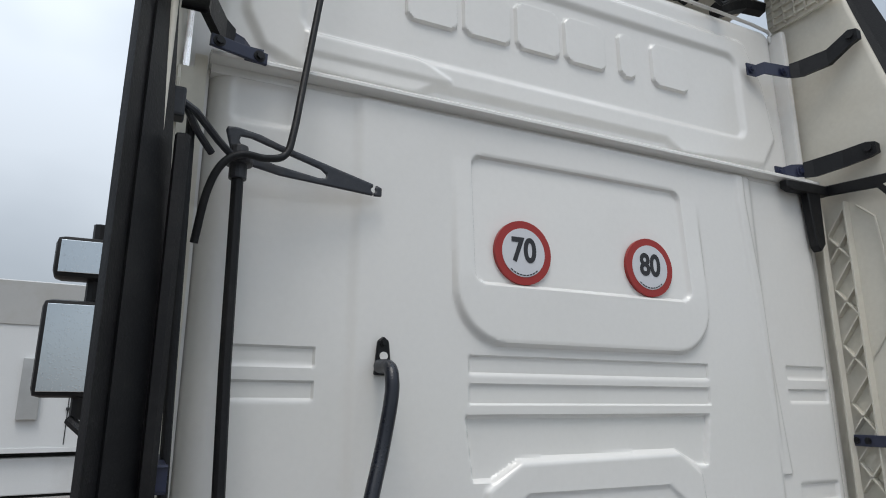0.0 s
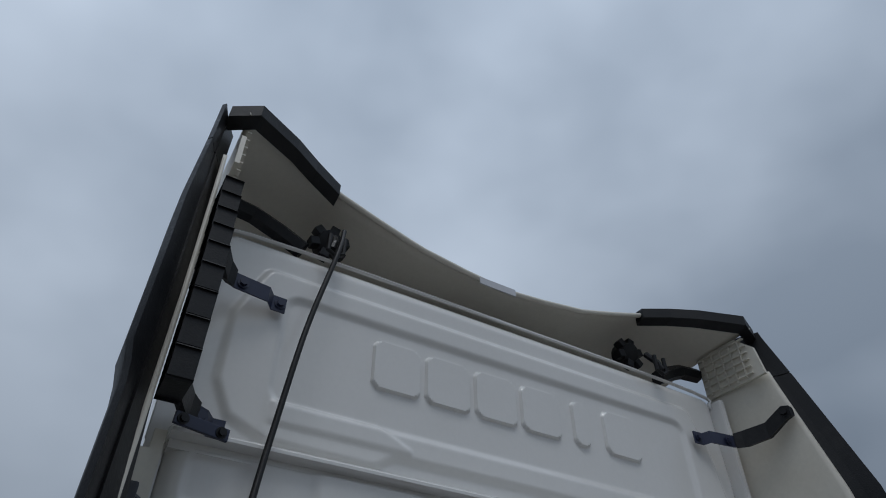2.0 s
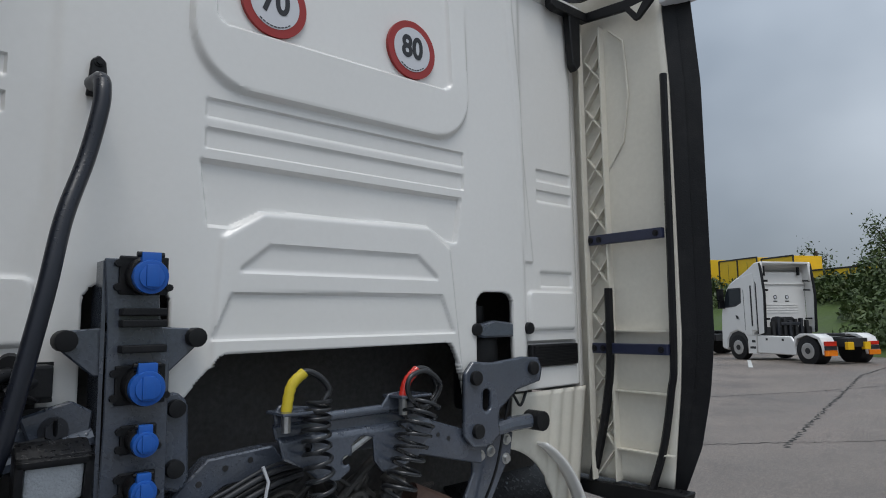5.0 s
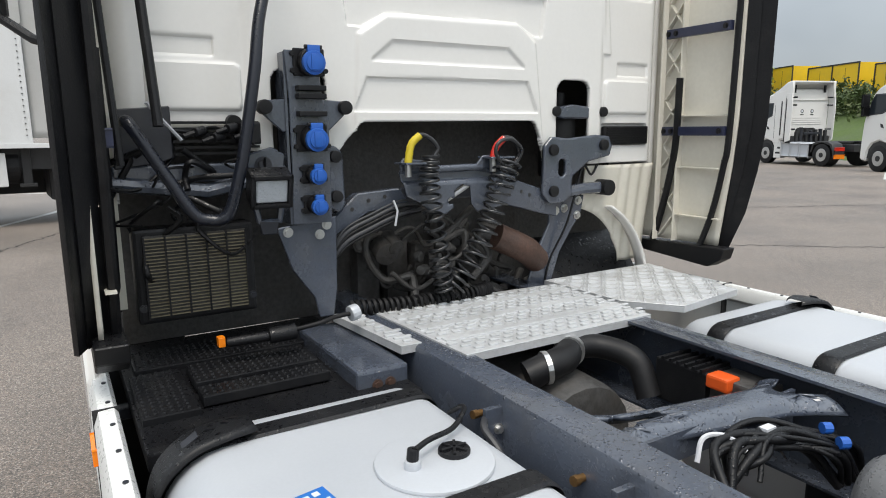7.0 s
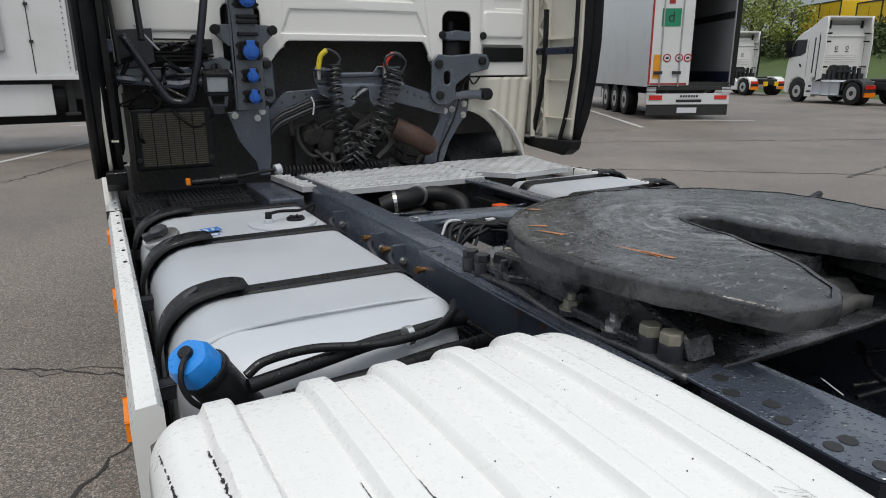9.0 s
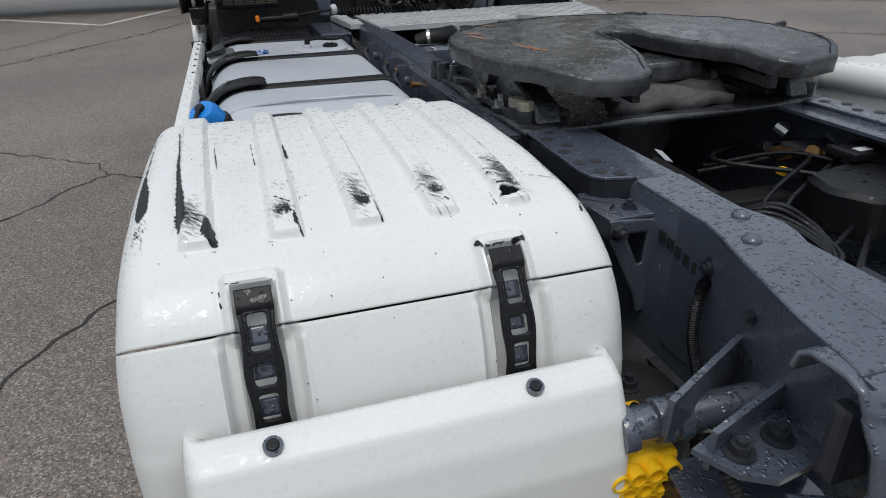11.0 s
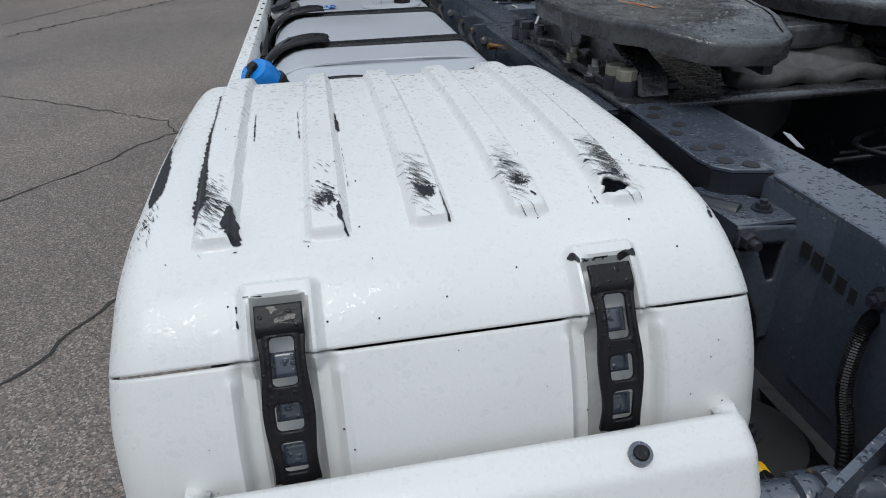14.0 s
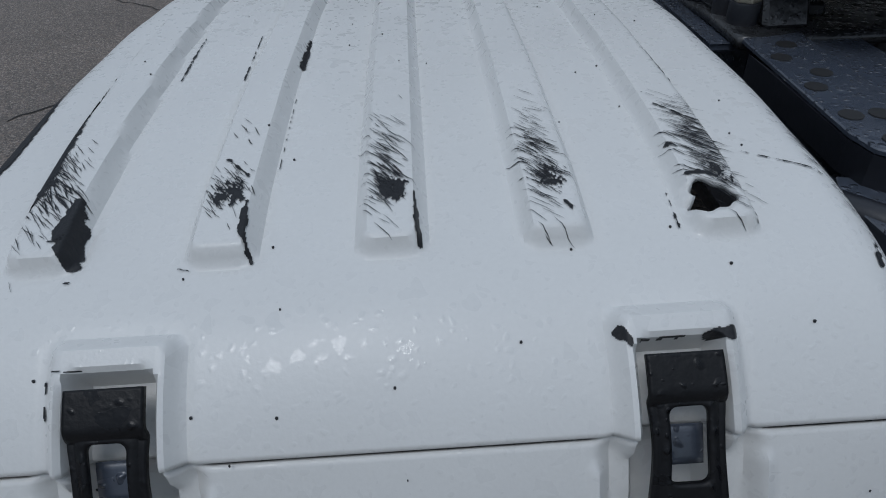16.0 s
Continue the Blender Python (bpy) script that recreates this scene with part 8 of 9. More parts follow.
# ---- side skirt details ----
for k, s in ((skirt_l, -1), (skirt_r, 1)):
    for y in (-0.15, -0.75, -1.35, -1.95):
        part("skirt_bracket", box(s * 1.16, y - 0.02, 0.83, s * 1.208, y + 0.02, 0.86, 0.003), STEELD, k)
        part("bracket_slot", box(s * 1.2035, y - 0.045, 0.885, s * 1.2045, y + 0.045, 0.905, 0.002), DARK, k)
    for y in (-0.3, -1.2, -2.0):
        part("side_marker", box(s * 1.262, y - 0.055, 0.80, s * 1.270, y + 0.055, 0.84, 0.003), ORANGE, k, "orange side marker")
    part("joint", box(s * 1.203, -0.345, 0.28, s * 1.264, -0.34, 0.9395), DARK, k)
    for j in range(6, 14):
        part("clip", cyl((s * 1.225, -2.1 + j * 0.15, 0.936), (s * 1.225, -2.1 + j * 0.15, 0.9405), 0.006, 8), STEELD, k)
    part("carrier", box(s * 1.10, -2.2, 0.40, s * 1.20, 0.3, 0.44), DARK, k)
fender = thing("cab_side_fender", "white painted fender behind the front wheel", "fender")
part("panel", prism([(-0.10, 0.93), (0.02, 1.08), (0.5, 1.15), (1.4, 1.15), (1.4, 0.7), (0.1, 0.7), (-0.10, 0.85)], "x", -1.265, -1.235, 0.008), WHITE, fender)
part("tyre", cyl((-1.22, 0.62, 0.5), (-0.93, 0.62, 0.5), 0.5, 40, 0.04), RUBBER, fender, smooth=40)
for s in (-1, 1):
    part("tank_bearer", box(s * 0.39, -1.3, 0.44, s * 0.56, -1.2, 0.72, 0.01), STEELD, tank_l if s < 0 else tank_r)

# ---- the yard round about ----
def wheel_parts(t, x0, x1, y, r=0.5, hub=True):
    w = part("wheel", cyl((x0, y, r), (x1, y, r), r, 36, 0.03), RUBBER, t, "black tyre with a steel rim", smooth=40)
    out = x1 if abs(x1) > abs(x0) else x0
    d = math.copysign(1, out)
    if hub:
        part("rim", cyl((out - d * 0.05, y, r), (out + d * 0.004, y, r), r * 0.58, 28, 0.02), ZINC, w)
        part("hub", cyl((out, y, r), (out + d * 0.02, y, r), r * 0.22, 16, 0.01), DARK, w)


# refrigerated trailer with its right half open
reefer = thing("reefer_trailer", "white refrigerated trailer parked on the yard, one rear door open", "trailer")
L = 13.4
for name, b in (("side_wall", (-1.28, 0.02, 0.98, -1.23, L, 3.95)), ("side_wall", (1.23, 0.02, 0.98, 1.28, L, 3.95)), ("roof", (-1.28, 0.02, 3.95, 1.28, L, 4.0)), ("front_wall", (-1.23, L - 0.05, 0.98, 1.23, L, 3.95))):
    part(name, box(*b, 0.01), TRAILER, reefer)
part("floor", box(-1.23, 0.03, 0.98, 1.23, L - 0.05, 1.10), DARK, reefer)
INSIDE = mat("grey_trailer_lining", (0.30, 0.31, 0.32), 0.5, vary=0.06, scale=0.7)
part("lining", box(1.215, 0.06, 1.12, 1.229, L - 0.1, 3.92), INSIDE, reefer, "grey inner lining")
part("lining", box(-1.2, L - 0.09, 1.12, 1.2, L - 0.055, 3.92), INSIDE, reefer)
part("load_rail", box(1.19, 0.06, 2.95, 1.214, L - 0.1, 3.15), DARK, reefer)
part("load_rail", box(-1.2, L - 0.12, 2.95, 1.2, L - 0.095, 3.15), DARK, reefer)
part("kick_strip", box(1.19, 0.06, 1.12, 1.214, L - 0.1, 1.42), BLUEST, reefer)
door = part("door_leaf", box(-1.27, -0.04, 1.02, -0.02, 0.015, 3.93, 0.012), TRAILER, reefer, "closed white door leaf")
for x in (-0.92, -0.36):
    part("lock_rod", cyl((x, -0.07, 0.98), (x, -0.07, 3.93), 0.02, 10), ZINC, door)
    part("lock_handle", box(x - 0.20, -0.10, 1.35, x + 0.06, -0.05, 1.44, 0.01), STEELD, door)
part("edge_tape", box(-1.27, -0.046, 1.05, -1.21, -0.041, 3.9), SIGNR, door, "red reflective tape")
part("edge_tape", box(-1.2, -0.046, 1.04, -0.1, -0.041, 1.09), SIGNR, door)
plate = part("green_plate", box(-0.98, -0.05, 2.72, -0.42, -0.042, 3.22), SIGNG, door, "green plate with the letter d")
text("letter", "d", 0.42, pose(-0.70, -0.053, 2.97, 90, 0, 0), INK, plate)
part("orange_marker", box(-1.14, -0.05, 1.22, -0.94, -0.042, 1.92), mat("orange_tape", (0.75, 0.30, 0.02), 0.4), door, "orange reflector")
for x in (-0.74, -0.38, -0.12):
    s1 = part("round_sticker", cyl((x, -0.042, 1.82), (x, -0.05, 1.82), 0.12, 20), SIGNR, door, "round sticker with a dark number")
    part("disc", cyl((x, -0.05, 1.82), (x, -0.052, 1.82), 0.085, 20), SIGNW, s1)
    part("mark", box(x - 0.045, -0.055, 1.79, x + 0.045, -0.0525, 1.85), INK, s1)
part("logo_bars", box(-0.80, -0.05, 3.35, -0.62, -0.042, 3.9), SIGNR, door)
odoor = part("open_door_leaf", box(1.30, -0.02, 1.0, 1.36, 1.24, 3.95, 0.012), TRAILER, reefer, "door leaf swung open")
part("door_rod", cyl((1.38, 0.9, 1.0), (1.38, 0.9, 3.95), 0.02, 8), ZINC, odoor)
part("door_gasket", box(1.225, -0.05, 1.0, 1.365, -0.021, 3.95, 0.008), RUBBER, odoor, "black door gasket")
part("sill", box(-1.28, -0.06, 0.88, 1.28, 0.05, 0.99, 0.01), DARK, reefer)
for k in range(5):
    part("buffer_tape", box(-1.28, -0.065, 0.78 + k * 0.04, -1.0, -0.061, 0.80 + k * 0.04), SIGNW, reefer)
    part("buffer_tape", box(1.0, -0.065, 0.78 + k * 0.04, 1.28, -0.061, 0.80 + k * 0.04), SIGNW, reefer)
part("bumper", box(-1.26, -0.02, 0.45, 1.26, 0.10, 0.78, 0.02), TRAILER, reefer)
for s in (-1, 1):
    part("tail_lamp", box(s * 0.80, -0.035, 0.60, s * 1.18, -0.018, 0.72, 0.01), RED, reefer, "red tail lamp")
part("number_plate", box(-0.30, -0.03, 0.64, 0.38, -0.021, 0.75), SIGNW, reefer)
for k in range(7):
    part("plate_bar", box(-0.24 + k * 0.08, -0.033, 0.665, -0.18 + k * 0.08, -0.0305, 0.73), INK, reefer)
part("name_bar", box(-0.36, -0.026, 0.52, 0.42, -0.0205, 0.60), INK, reefer)
part("mudflap", box(-1.24, 0.0, 0.13, 1.24, 0.03, 0.449), DARK, reefer)
part("flap_mark", box(-0.30, -0.006, 0.20, 0.30, -0.001, 0.36), SIGNW, reefer)
part("frame", box(-0.55, 0.1, 0.70, 0.55, L, 0.97), DARK, reefer)
part("side_guard", box(-1.25, 6.0, 0.45, -1.2, 10.5, 0.85), TRAILER, reefer)
for y in (2.6, 3.9, 5.2):
    for s in (-1, 1):
        wheel_parts(reefer, s * 0.88, s * 1.24, y, 0.5)
reefer.matrix_world = pose(14.75, 11.0, 0, 0, 0, -28)

second = thing("box_trailer", "white trailer parked beside the open one", "trailer")
part("body", box(-1.28, 0, 1.0, 1.28, 13, 4.0, 0.02), TRAILER, second)
part("bumper", box(-1.26, -0.02, 0.5, 1.26, 0.1, 0.8, 0.02), TRAILER, second)
for s in (-1, 1):
    part("tail_lamp", box(s * 0.85, -0.035, 0.62, s * 1.18, -0.021, 0.72), RED, second)
    for y in (1.9, 3.2):
        wheel_parts(second, s * 0.88, s * 1.24, y)
part("underrun", box(-1.2, 0.05, 0.15, 1.2, 0.1, 0.5), DARK, second)
second.matrix_world = pose(8.13, 9.8, 0, 0, 0, -28)

# curtain trailer beyond the cab's left side
curtain = thing("curtain_trailer", "white trailer with a grey tarpaulin side", "trailer")
part("white_side", box(-8.0, 0, 1.45, -1.52, 2.5, 4.2, 0.02), TRAILER, curtain)
part("top_band", box(-8.0, -0.02, 3.45, -1.5, -0.003, 4.18, 0.004), CANVAS, curtain, "beige tarpaulin band")
for k in range(26):
    part("rivet", cyl((-1.60, -0.012, 1.6 + k * 0.1), (-1.60, 0.004, 1.6 + k * 0.1), 0.012, 6), DARK, curtain)
part("seam", box(-2.18, -0.01, 1.5, -2.165, -0.002, 4.1), DARK, curtain)
for z in (2.05, 2.7, 3.3):
    part("latch", box(-2.20, -0.04, z, -2.13, -0.005, z + 0.05, 0.005), DARK, curtain)
part("pole_bracket", box(-2.9, -0.09, 1.9, -2.6, -0.005, 2.9, 0.01), ZINC, curtain)
field("tarpaulin", steps(-1.52, 3.5, 0.08), steps(1.55, 4.2, 0.15), lambda u, v: np.stack([u, 0.12 + 0.03 * np.sin(u * 6 + np.sin(v * 2)), v], -1), CANVAS, curtain, thick=0.02)
part("base_rail", box(-8.0, -0.02, 1.38, 3.5, 0.1, 1.46, 0.005), TRAILER, curtain)
part("underframe", box(-8.0, 0.3, 1.0, 3.5, 2.2, 1.38), DARK, curtain)
# Added dark sheet that fills the gap below the underframe with shade.
part("under_shade_sheet", box(-8.0, 2.1, 0.45, 3.5, 2.2, 1.0), DARK, curtain)
part("axle_beam", box(-1.3, 0.7, 0.4, 0.6, 2.0, 1.0, 0.05), DARK, curtain)
part("side_box", box(-4.2, 0.1, 0.72, -1.95, 0.7, 1.30, 0.02), TRAILER, curtain)
part("leg", box(-1.72, 0.25, 0.75, -1.58, 0.4, 1.4, 0.01), DARK, curtain)
part("leg_foot", box(-1.78, 0.2, 0.70, -1.52, 0.45, 0.76, 0.01), DARK, curtain)
part("spare_wheel", cyl((-1.95, 0.5, 1.05), (-1.75, 0.5, 1.05), 0.3, 24, 0.03), RUBBER, curtain)
for x in (-7.0, 1.5, 2.7):
    part("wheel", cyl((x, 0.2, 0.5), (x, 0.55, 0.5), 0.5, 28, 0.03), RUBBER, curtain, smooth=40)
curtain.matrix_world = pose(0, 11.4, 0, 0, 0, 4)


def tractor(m, label, sc):
    t = thing("parked_tractor", label, "truck", "parked tractor units")
    side = [(0.0, 1.15), (0.0, 3.50), (0.50, 3.42), (1.05, 3.28), (1.45, 3.08), (1.62, 2.92), (1.86, 2.40), (2.02, 1.85), (2.06, 1.25), (2.08, 0.45), (1.74, 0.36), (1.68, 0.78), (1.50, 1.04), (1.12, 1.16), (0.74, 1.04), (0.57, 0.78), (0.54, 0.50), (0.30, 0.50), (0.22, 1.15)]
    part("cab_body", prism(side, "x", -1.22, 1.22, 0.06), WHITE, t, smooth=30)
    part("windscreen", prism([(1.60, 2.86), (1.64, 2.90), (1.90, 2.36), (2.04, 1.88), (2.0, 1.86)], "x", -1.10, 1.10), GLASS, t, "dark windscreen")
    part("roof_spoiler", prism([(-0.34, 3.78), (-0.34, 3.86), (0.0, 3.84), (0.55, 3.50), (0.5, 3.44), (0.0, 3.74)], "x", -1.08, 1.08, 0.015), WHITE, t, smooth=40)
    for s in (-1, 1):
        part("spoiler_cheek", prism([(-0.36, 3.10), (-0.36, 3.86), (0.0, 3.82), (0.50, 3.52), (0.95, 3.30), (0.0, 3.15)], "x", s * 1.08, s * 1.21, 0.03), WHITE, t, smooth=40)
        part("spoiler_clamp", box(s * 0.80, -0.10, 3.34, s * 0.90, -0.02, 3.68, 0.02), BLACK, t)
        part("side_slit", prism([(0.20, 1.35), (0.27, 1.35), (0.27, 2.95), (0.20, 2.95)], "x", s * 1.222, s * 1.230), DARK, t)
        part("door_seam", prism([(0.62, 1.20), (0.635, 1.20), (0.66, 2.80), (0.645, 2.80)], "x", s * 1.222, s * 1.226), DARK, t)
        part("door_handle", prism([(0.95, 1.62), (1.10, 1.66), (1.14, 1.80), (1.02, 1.76)], "x", s * 1.22, s * 1.236), DARK, t)
        part("side_window", prism([(0.86, 2.32), (1.12, 2.20), (1.78, 2.14), (1.66, 2.62), (1.50, 2.84), (0.82, 2.84)], "x", s * 1.222, s * 1.232), GLASS, t, "dark side window")
        part("window_frame", prism([(0.80, 2.28), (1.10, 2.15), (1.82, 2.09), (1.70, 2.64), (1.52, 2.89), (0.77, 2.89)], "x", s * 1.220, s * 1.2265), STEELD, t)
        part("fairing", prism([(0.0, 1.0), (-0.40, 1.12), (-0.44, 2.6), (-0.36, 3.3), (0.0, 3.3)], "x", s * 1.17, s * 1.22, 0.01), WHITE, t)
        part("fairing_gap", prism([(-0.02, 1.05), (-0.08, 1.05), (-0.08, 3.0), (-0.02, 3.1)], "x", s * 1.222, s * 1.228), DARK, t)
        if sc > 0:
            part("fairing_edge", prism([(-0.38, 1.08), (-0.45, 1.15), (-0.50, 2.6), (-0.42, 3.35), (-0.34, 3.80), (-0.28, 3.80), (-0.36, 3.3), (-0.44, 2.6), (-0.38, 1.2)], "x", s * 1.16, s * 1.235), BLACK, t)
        for z in (1.60, 2.72, 3.08):
            part("fairing_arm", box(s * 0.86, -0.30, z, s * 1.17, -0.24, z + 0.06, 0.01), BLACK, t)
        own = box(s * 1.26, 1.78, 2.42, s * 1.46, 1.90, 2.86, 0.03)
        box(s * 1.26, 1.76, 2.10, s * 1.44, 1.88, 2.38, 0.03, own)
        part("mirror", own, BLACK, t, "black mirrors on the door")
        part("wheel_arch", prism([(0.56, 0.55), (0.62, 0.84), (0.80, 1.06), (1.12, 1.15), (1.44, 1.06), (1.64, 0.84), (1.70, 0.50), (1.60, 0.50), (1.12, 1.0), (0.66, 0.5)], "x", s * 1.05, s * 1.19), DARK, t)
        part("entry_step", box(s * 1.0, 0.08, 0.30, s * 1.215, 0.52, 1.0, 0.02), WHITE, t)
        for z in (0.48, 0.72):
            part("step_recess", box(s * 1.21, 0.14, z, s * 1.219, 0.44, z + 0.09), DARK, t)
        if sc < 0:
            for k in range(3):
                part("tank", box(s * 0.55, -0.52 - k * 0.56, 0.40, s * 1.20, 0.02 - k * 0.56, 0.98, 0.07), ALU, t, "brushed aluminium tank section", smooth=40)
                part("tank_strap", box(s * 0.54, -0.545 - k * 0.56, 0.39, s * 1.212, -0.505 - k * 0.56, 0.99, 0.004), BLACK, t)
        else:
            part("side_skirt", prism([(0.05, 0.32), (0.05, 1.0), (-1.62, 1.0), (-1.80, 0.78), (-1.86, 0.32)], "x", s * 1.12, s * 1.21, 0.03), WHITE, t, smooth=40)
            for y in (-0.5, -1.3):
                part("skirt_latch", box(s * 1.205, y, 0.82, s * 1.216, y + 0.10, 0.90), DARK, t)
        wheel_parts(t, s * 0.90, s * 1.20, 1.12, 0.5)
        wheel_parts(t, s * 0.65, s * 1.20, -2.35, 0.5)
        part("rear_guard", prism([(-1.72, 0.60), (-1.80, 0.98), (-2.05, 1.10), (-2.65, 1.10), (-2.92, 0.98), (-3.04, 0.70), (-3.06, 0.38), (-2.98, 0.38), (-2.94, 0.68), (-2.80, 0.92), (-2.35, 1.05), (-1.90, 0.92), (-1.80, 0.60)], "x", s * 0.66, s * 1.22, 0.015), WHITE if sc > 0 else DARK, t, smooth=40)
        part("tail_lamp", box(s * 0.72, -3.10, 0.70, s * 1.16, -3.03, 0.83, 0.015), RED, t)
        part("lamp_panel", box(s * 0.70, -3.085, 0.55, s * 1.18, -3.03, 0.685, 0.01), STEELD, t)
        part("reflector", box(s * 0.70, -3.11, 0.36, s * 1.2, -3.06, 0.53, 0.01), ORANGE, t, "orange reflective board")
        part("sticker", cyl((s * 0.28, -0.012, 2.48), (s * 0.28, 0.01, 2.48), 0.085, 20), STEELD, t, "round dark-rimmed sticker")
        part("sticker_face", cyl((s * 0.28, -0.018, 2.48), (s * 0.28, 0.0, 2.48), 0.055, 20), SIGNW, t)
        part("vent", box(s * 0.28 - 0.09, -0.012, 2.30, s * 0.28 + 0.09, 0.0, 2.34), DARK, t)
    part("arch", prism([(-0.62, 1.0), (-0.56, 1.62), (-0.46, 1.70), (0.46, 1.70), (0.56, 1.62), (0.62, 1.0)], "y", -0.02, 0.01), DARK, t)
    part("lower_gear", box(-1.12, -0.30, 0.92, 1.12, -0.02, 1.32, 0.05), DARK, t)
    rs = random.Random(41)
    for k in range(7):
        x = -0.78 + k * 0.26 + rs.uniform(-0.05, 0.05)
        part("post", box(x - 0.06, -0.40, 0.95, x + 0.06, -0.26, 1.45 + rs.uniform(0, 0.30), 0.02), STEELD if k % 2 else DARK, t)
    part("coupling_beam", box(-0.45, -0.42, 1.38, 0.45, -0.36, 1.50, 0.02), STEELD, t)
    part("frame", box(-0.42, -3.3, 0.65, 0.42, 0.2, 0.95, 0.01), DARK, t)
    part("fifth_wheel", cyl((0, -2.2, 1.0), (0, -2.2, 1.1), 0.45, 24, 0.02), DARK, t)
    if sc > 0:
        for x in (-0.36, 0.36):
            part("yellow_box", box(x - 0.13, -3.36, 0.56, x + 0.13, -3.22, 0.82, 0.02), YELLOW, t, "yellow wheel chock")
    for k in range(4):
        part("pressed_rib", prism([(-0.80, 1.86 + k * 0.10), (-0.78, 1.90 + k * 0.10), (0.78, 1.90 + k * 0.10), (0.80, 1.86 + k * 0.10)], "y", -0.02, 0.0, 0.004), WHITE, t)
    part("seam_flange", box(-1.12, -0.05, 2.98, 1.12, 0.0, 3.02, 0.008), WHITE, t)
    t.matrix_world = m
    return t


tractor(pose(29.84, 15.74, -0.08, 0, 0, -18), "white tractor unit with aluminium tanks parked at the grass bank", -1)
tractor(pose(25.90, 8.78, -0.05, 0, 0, -26), "white tractor unit with a white skirt, parked by the hedge", 1)
tractor(pose(35.74, 26.0, -0.09, 0, 0, -15.3), "white tractor unit half hidden behind the trailer", 1)

# ---- bank, hedge, trees and yellow trailers ----
def foot(y):
    """Where the bank rises out of the yard."""
    return 29.9 + 0.45 * (y - 6.0)


def bank_z(x, y):
    return np.clip((x - foot(y)) * 0.33 - 0.12, -0.5, 3.2)


bank = field("grass_bank", steps(0, 130, 1.0), steps(-70, 100, 2.0), lambda u, v: np.stack([u - 2 + foot(v), v, bank_z(u - 2 + foot(v), v) + 0.08 * np.sin(u * 1.3 + v * 0.7) - 0.02], -1), GRASS)
tagged(bank, "green grass bank behind the yard", "ground", kind="structure")


def leaves(name, count, place, size, material, parent=None, seed=1, label=""):
    rs = np.random.RandomState(seed)
    C = place(rs, count)
    N = rs.normal(size=(count, 3))
    N /= np.linalg.norm(N, axis=1)[:, None]
    A = np.cross(N, rs.normal(size=(count, 3)))
    A /= np.linalg.norm(A, axis=1)[:, None]
    B = np.cross(N, A)
    S = size * rs.uniform(0.5, 1.3, (count, 1))
    P = np.stack([C - A * S, C - B * S * 0.45, C + A * S, C + B * S * 0.45], 1).reshape(-1, 3)
    me = bpy.data.meshes.new(name)
    me.from_pydata(P.tolist(), [], np.arange(count * 4).reshape(-1, 4).tolist())
    ob = link(name, me, material, parent, label)
    return ob


def hedge_place(rs, n):
    """Half along the top of the bank, half spreading down its southern end."""
    y = np.concatenate([rs.uniform(2, 60, n // 2), rs.uniform(-16, 14, n - n // 2)])
    off = np.concatenate([8.6 + rs.normal(0, 0.8, n // 2), rs.uniform(0.6, 9.5, n - n // 2)])
    low = np.arange(n) >= n // 2
    out = low & (y > 8.3 + 0.05 * off ** 2 + 0.7 * np.sin(off * 1.7))
    y = np.where(out, rs.uniform(-16, 7, n), y)
    h = 1.5 + 0.35 * np.sin(y * 0.9) + 0.3 * np.sin(y * 2.7 + 1) + 0.25 * np.sin(y * 5.1 + off)
    h = np.where(low, 1.1 + 0.3 * np.sin(y * 1.9 + off * 2.1) + 0.25 * np.sin(y * 4.3 - off * 1.3), h)
    x = foot(y) + off
    return np.stack([x, y, np.maximum(bank_z(x, y), -0.1) + rs.uniform(0, 1, n) ** 0.7 * h * rs.uniform(0.6, 1.05, n)], -1)


tagged(leaves("hedge", 64000, hedge_place, 0.17, LEAF, seed=3), "dense green and brown hedge on the bank", "hedge", kind="stuff")


def tree(x, y, z, h, r, count, material, label, seed, sparse=0.0):
    t = thing("tree", label, "tree", "trees behind the yard")
    rs = random.Random(seed)
    own = tube([(x, y, z), (x + 0.1, y + 0.05, z + h * 0.3), (x, y, z + h * 0.6), (x + 0.1, y, z + h * 0.9)], 0.14, 8, steps=4)
    tips = []
    for k in range(12):
        a, f = k * 2.4, rs.uniform(0.25, 0.85)
        p = Vector((x, y, z + h * f))
        q = p + Vector((math.cos(a) * r * rs.uniform(0.5, 1), math.sin(a) * r * rs.uniform(0.5, 1), h * rs.uniform(0.10, 0.28)))
        tube([p, p.lerp(q, 0.5) + Vector((0, 0, 0.15)), q], 0.045, 6, own)
        tips += [p.lerp(q, 0.55), p.lerp(q, 0.8), q]
    part("trunk", own, BARK, t)

    def place(rg, n):
        c = np.array([list(v) for v in tips])[rg.randint(0, len(tips), n)]
        return c + rg.normal(0, r * 0.22, (n, 3)) * np.array([1, 1, 1.2])
    leaves("crown", count, place, 0.15, material, t, seed)
    return t


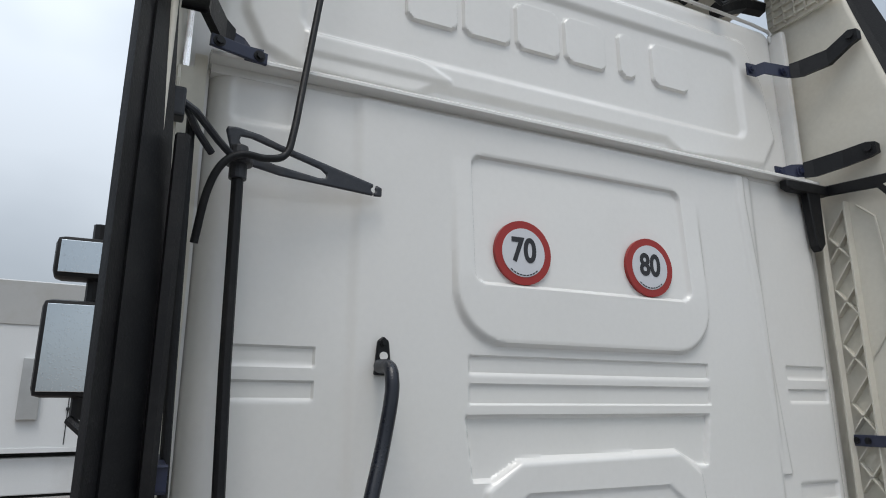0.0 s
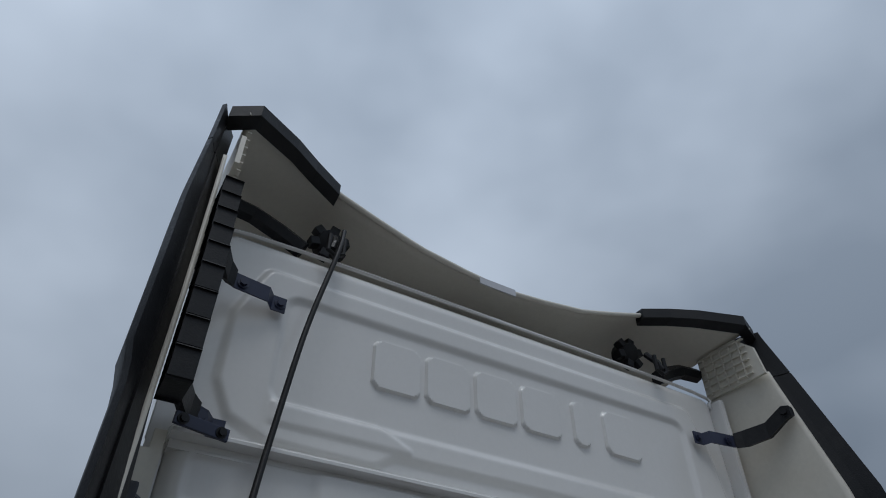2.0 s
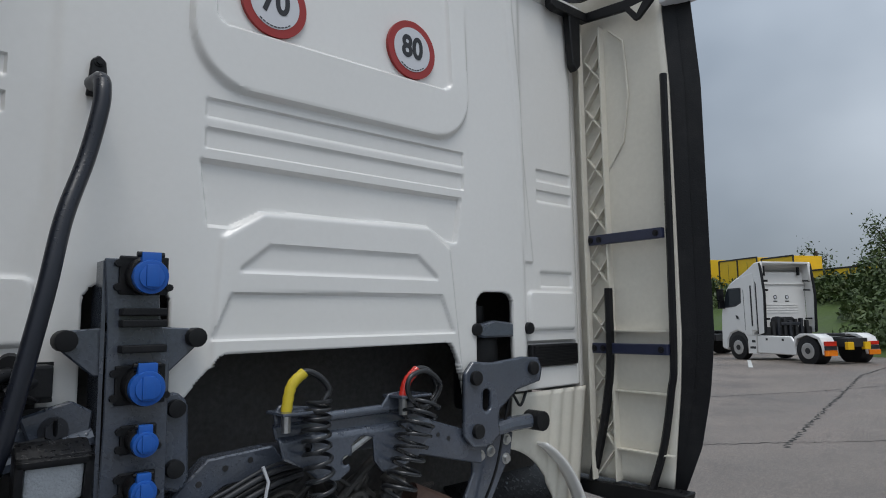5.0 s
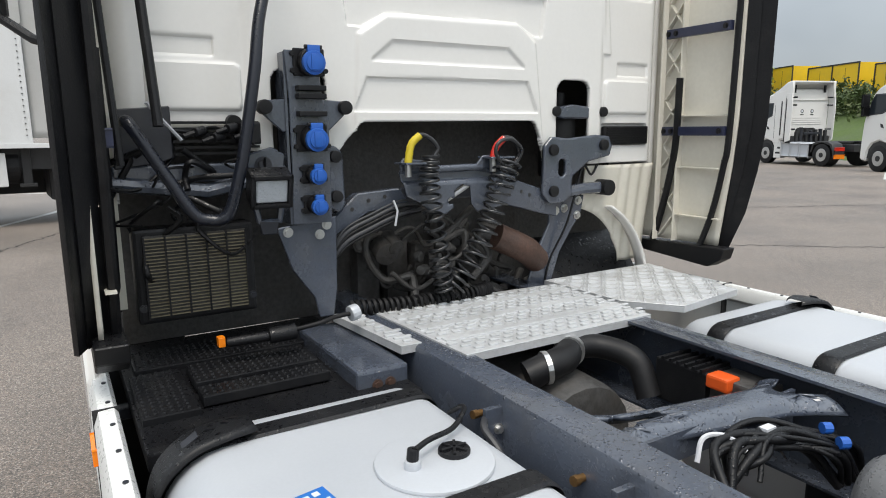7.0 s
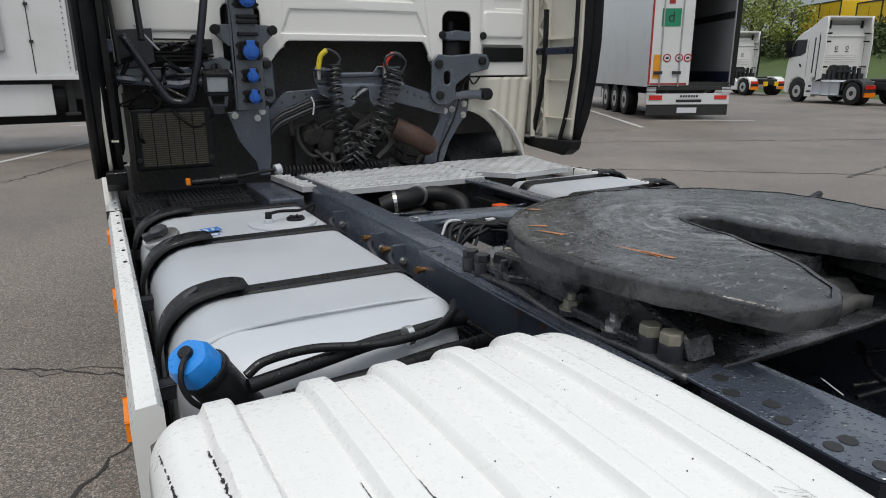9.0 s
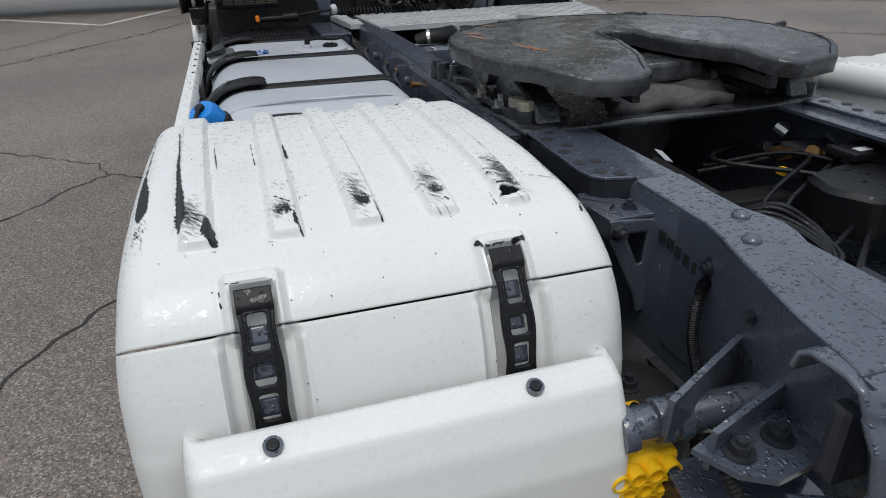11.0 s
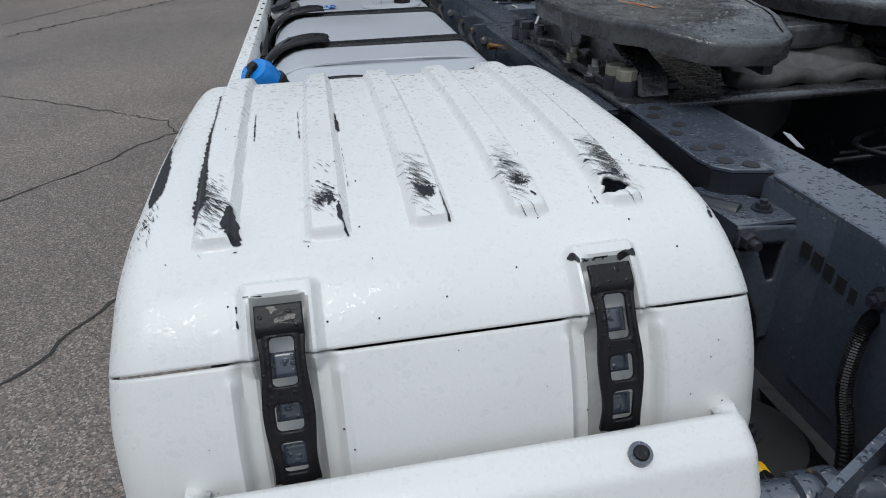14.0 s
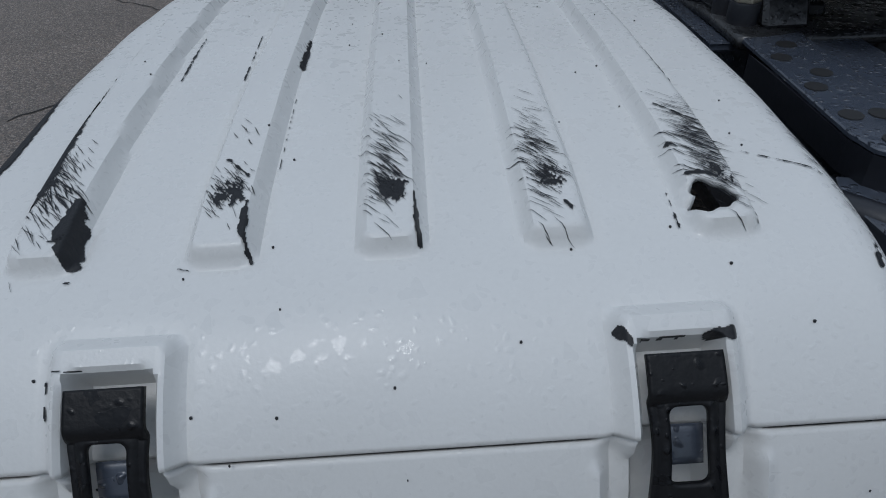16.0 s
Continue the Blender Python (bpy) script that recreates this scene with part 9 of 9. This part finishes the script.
tree(51.6, 35.6, 3.0, 6.0, 1.9, 2300, LEAFY, "light green spring tree with a loose crown", 5)
tree(49.6, 32.4, 3.0, 3.2, 1.6, 1300, LEAFY, "light green bush on the bank", 6)
tree(53.5, 39.0, 3.0, 5.0, 1.8, 1500, LEAFY, "light green spring tree, smaller than its neighbour", 7)
tree(60.0, 13.4, 3.0, 5.2, 2.2, 3800, LEAF, "tall dark tree with sparse leaves", 8)
tree(59.5, 18.6, 3.0, 4.6, 1.6, 420, LEAF, "small bare-branched tree behind the trailers", 9)
YELT = mat("yellow_tarpaulin", (0.80, 0.50, 0.01), 0.5, vary=0.06, scale=0.5, dirt=(0.5, 0.36, 0.05), amount=0.4, dscale=0.8)


def yellow_trailer(y0, y1, panels, letters, label):
    t = thing("yellow_trailer", label, "trailer", "yellow trailers on the bank")
    size, top = (y1 - y0) / 0.912, 2.9
    part("body", box(-1.25, 0, 0, 1.25, size, top, 0.02), YELT, t)
    part("end_board", box(-1.24, size, 0.05, 1.24, size + 0.06, top - 0.03), CANVAS, t, "grey end board")
    step = size / panels
    for k in range(panels + 1):
        part("post", box(-1.30, k * step - 0.05, 0.0, -1.24, k * step + 0.05, top + 0.04), DARK, t)
    part("roof_edge", box(-1.29, 0, top - 0.04, -1.24, size, top + 0.06), DARK, t)
    for k in range(panels):
        if letters:
            part("lettering_bar", box(-1.262, (k + 0.12) * step, top - 1.45, -1.252, (k + 0.88) * step, top - 0.95), INK, t)
        part("strap", box(-1.258, (k + 0.5) * step - 0.015, 0.1, -1.252, (k + 0.5) * step + 0.015, top - 0.3), DARK, t)
    t.matrix_world = pose(foot(y0) + 13.2, y0, 2.05 + 0.064 * (y0 - 6.0) + 0.25, 0, 0, -24.2)
    return t


yellow_trailer(-3.0, 14.6, 10, True, "yellow curtain trailer with dark lettering bars")
yellow_trailer(15.0, 17.6, 1, False, "plain yellow curtain trailer behind the hedge")
yellow_trailer(18.0, 21.6, 2, False, "yellow curtain trailer behind the hedge")
yellow_trailer(23.0, 28.0, 2, False, "yellow curtain trailer with a grey end board")
yellow_trailer(29.8, 34.8, 2, False, "yellow curtain trailer behind the trees")
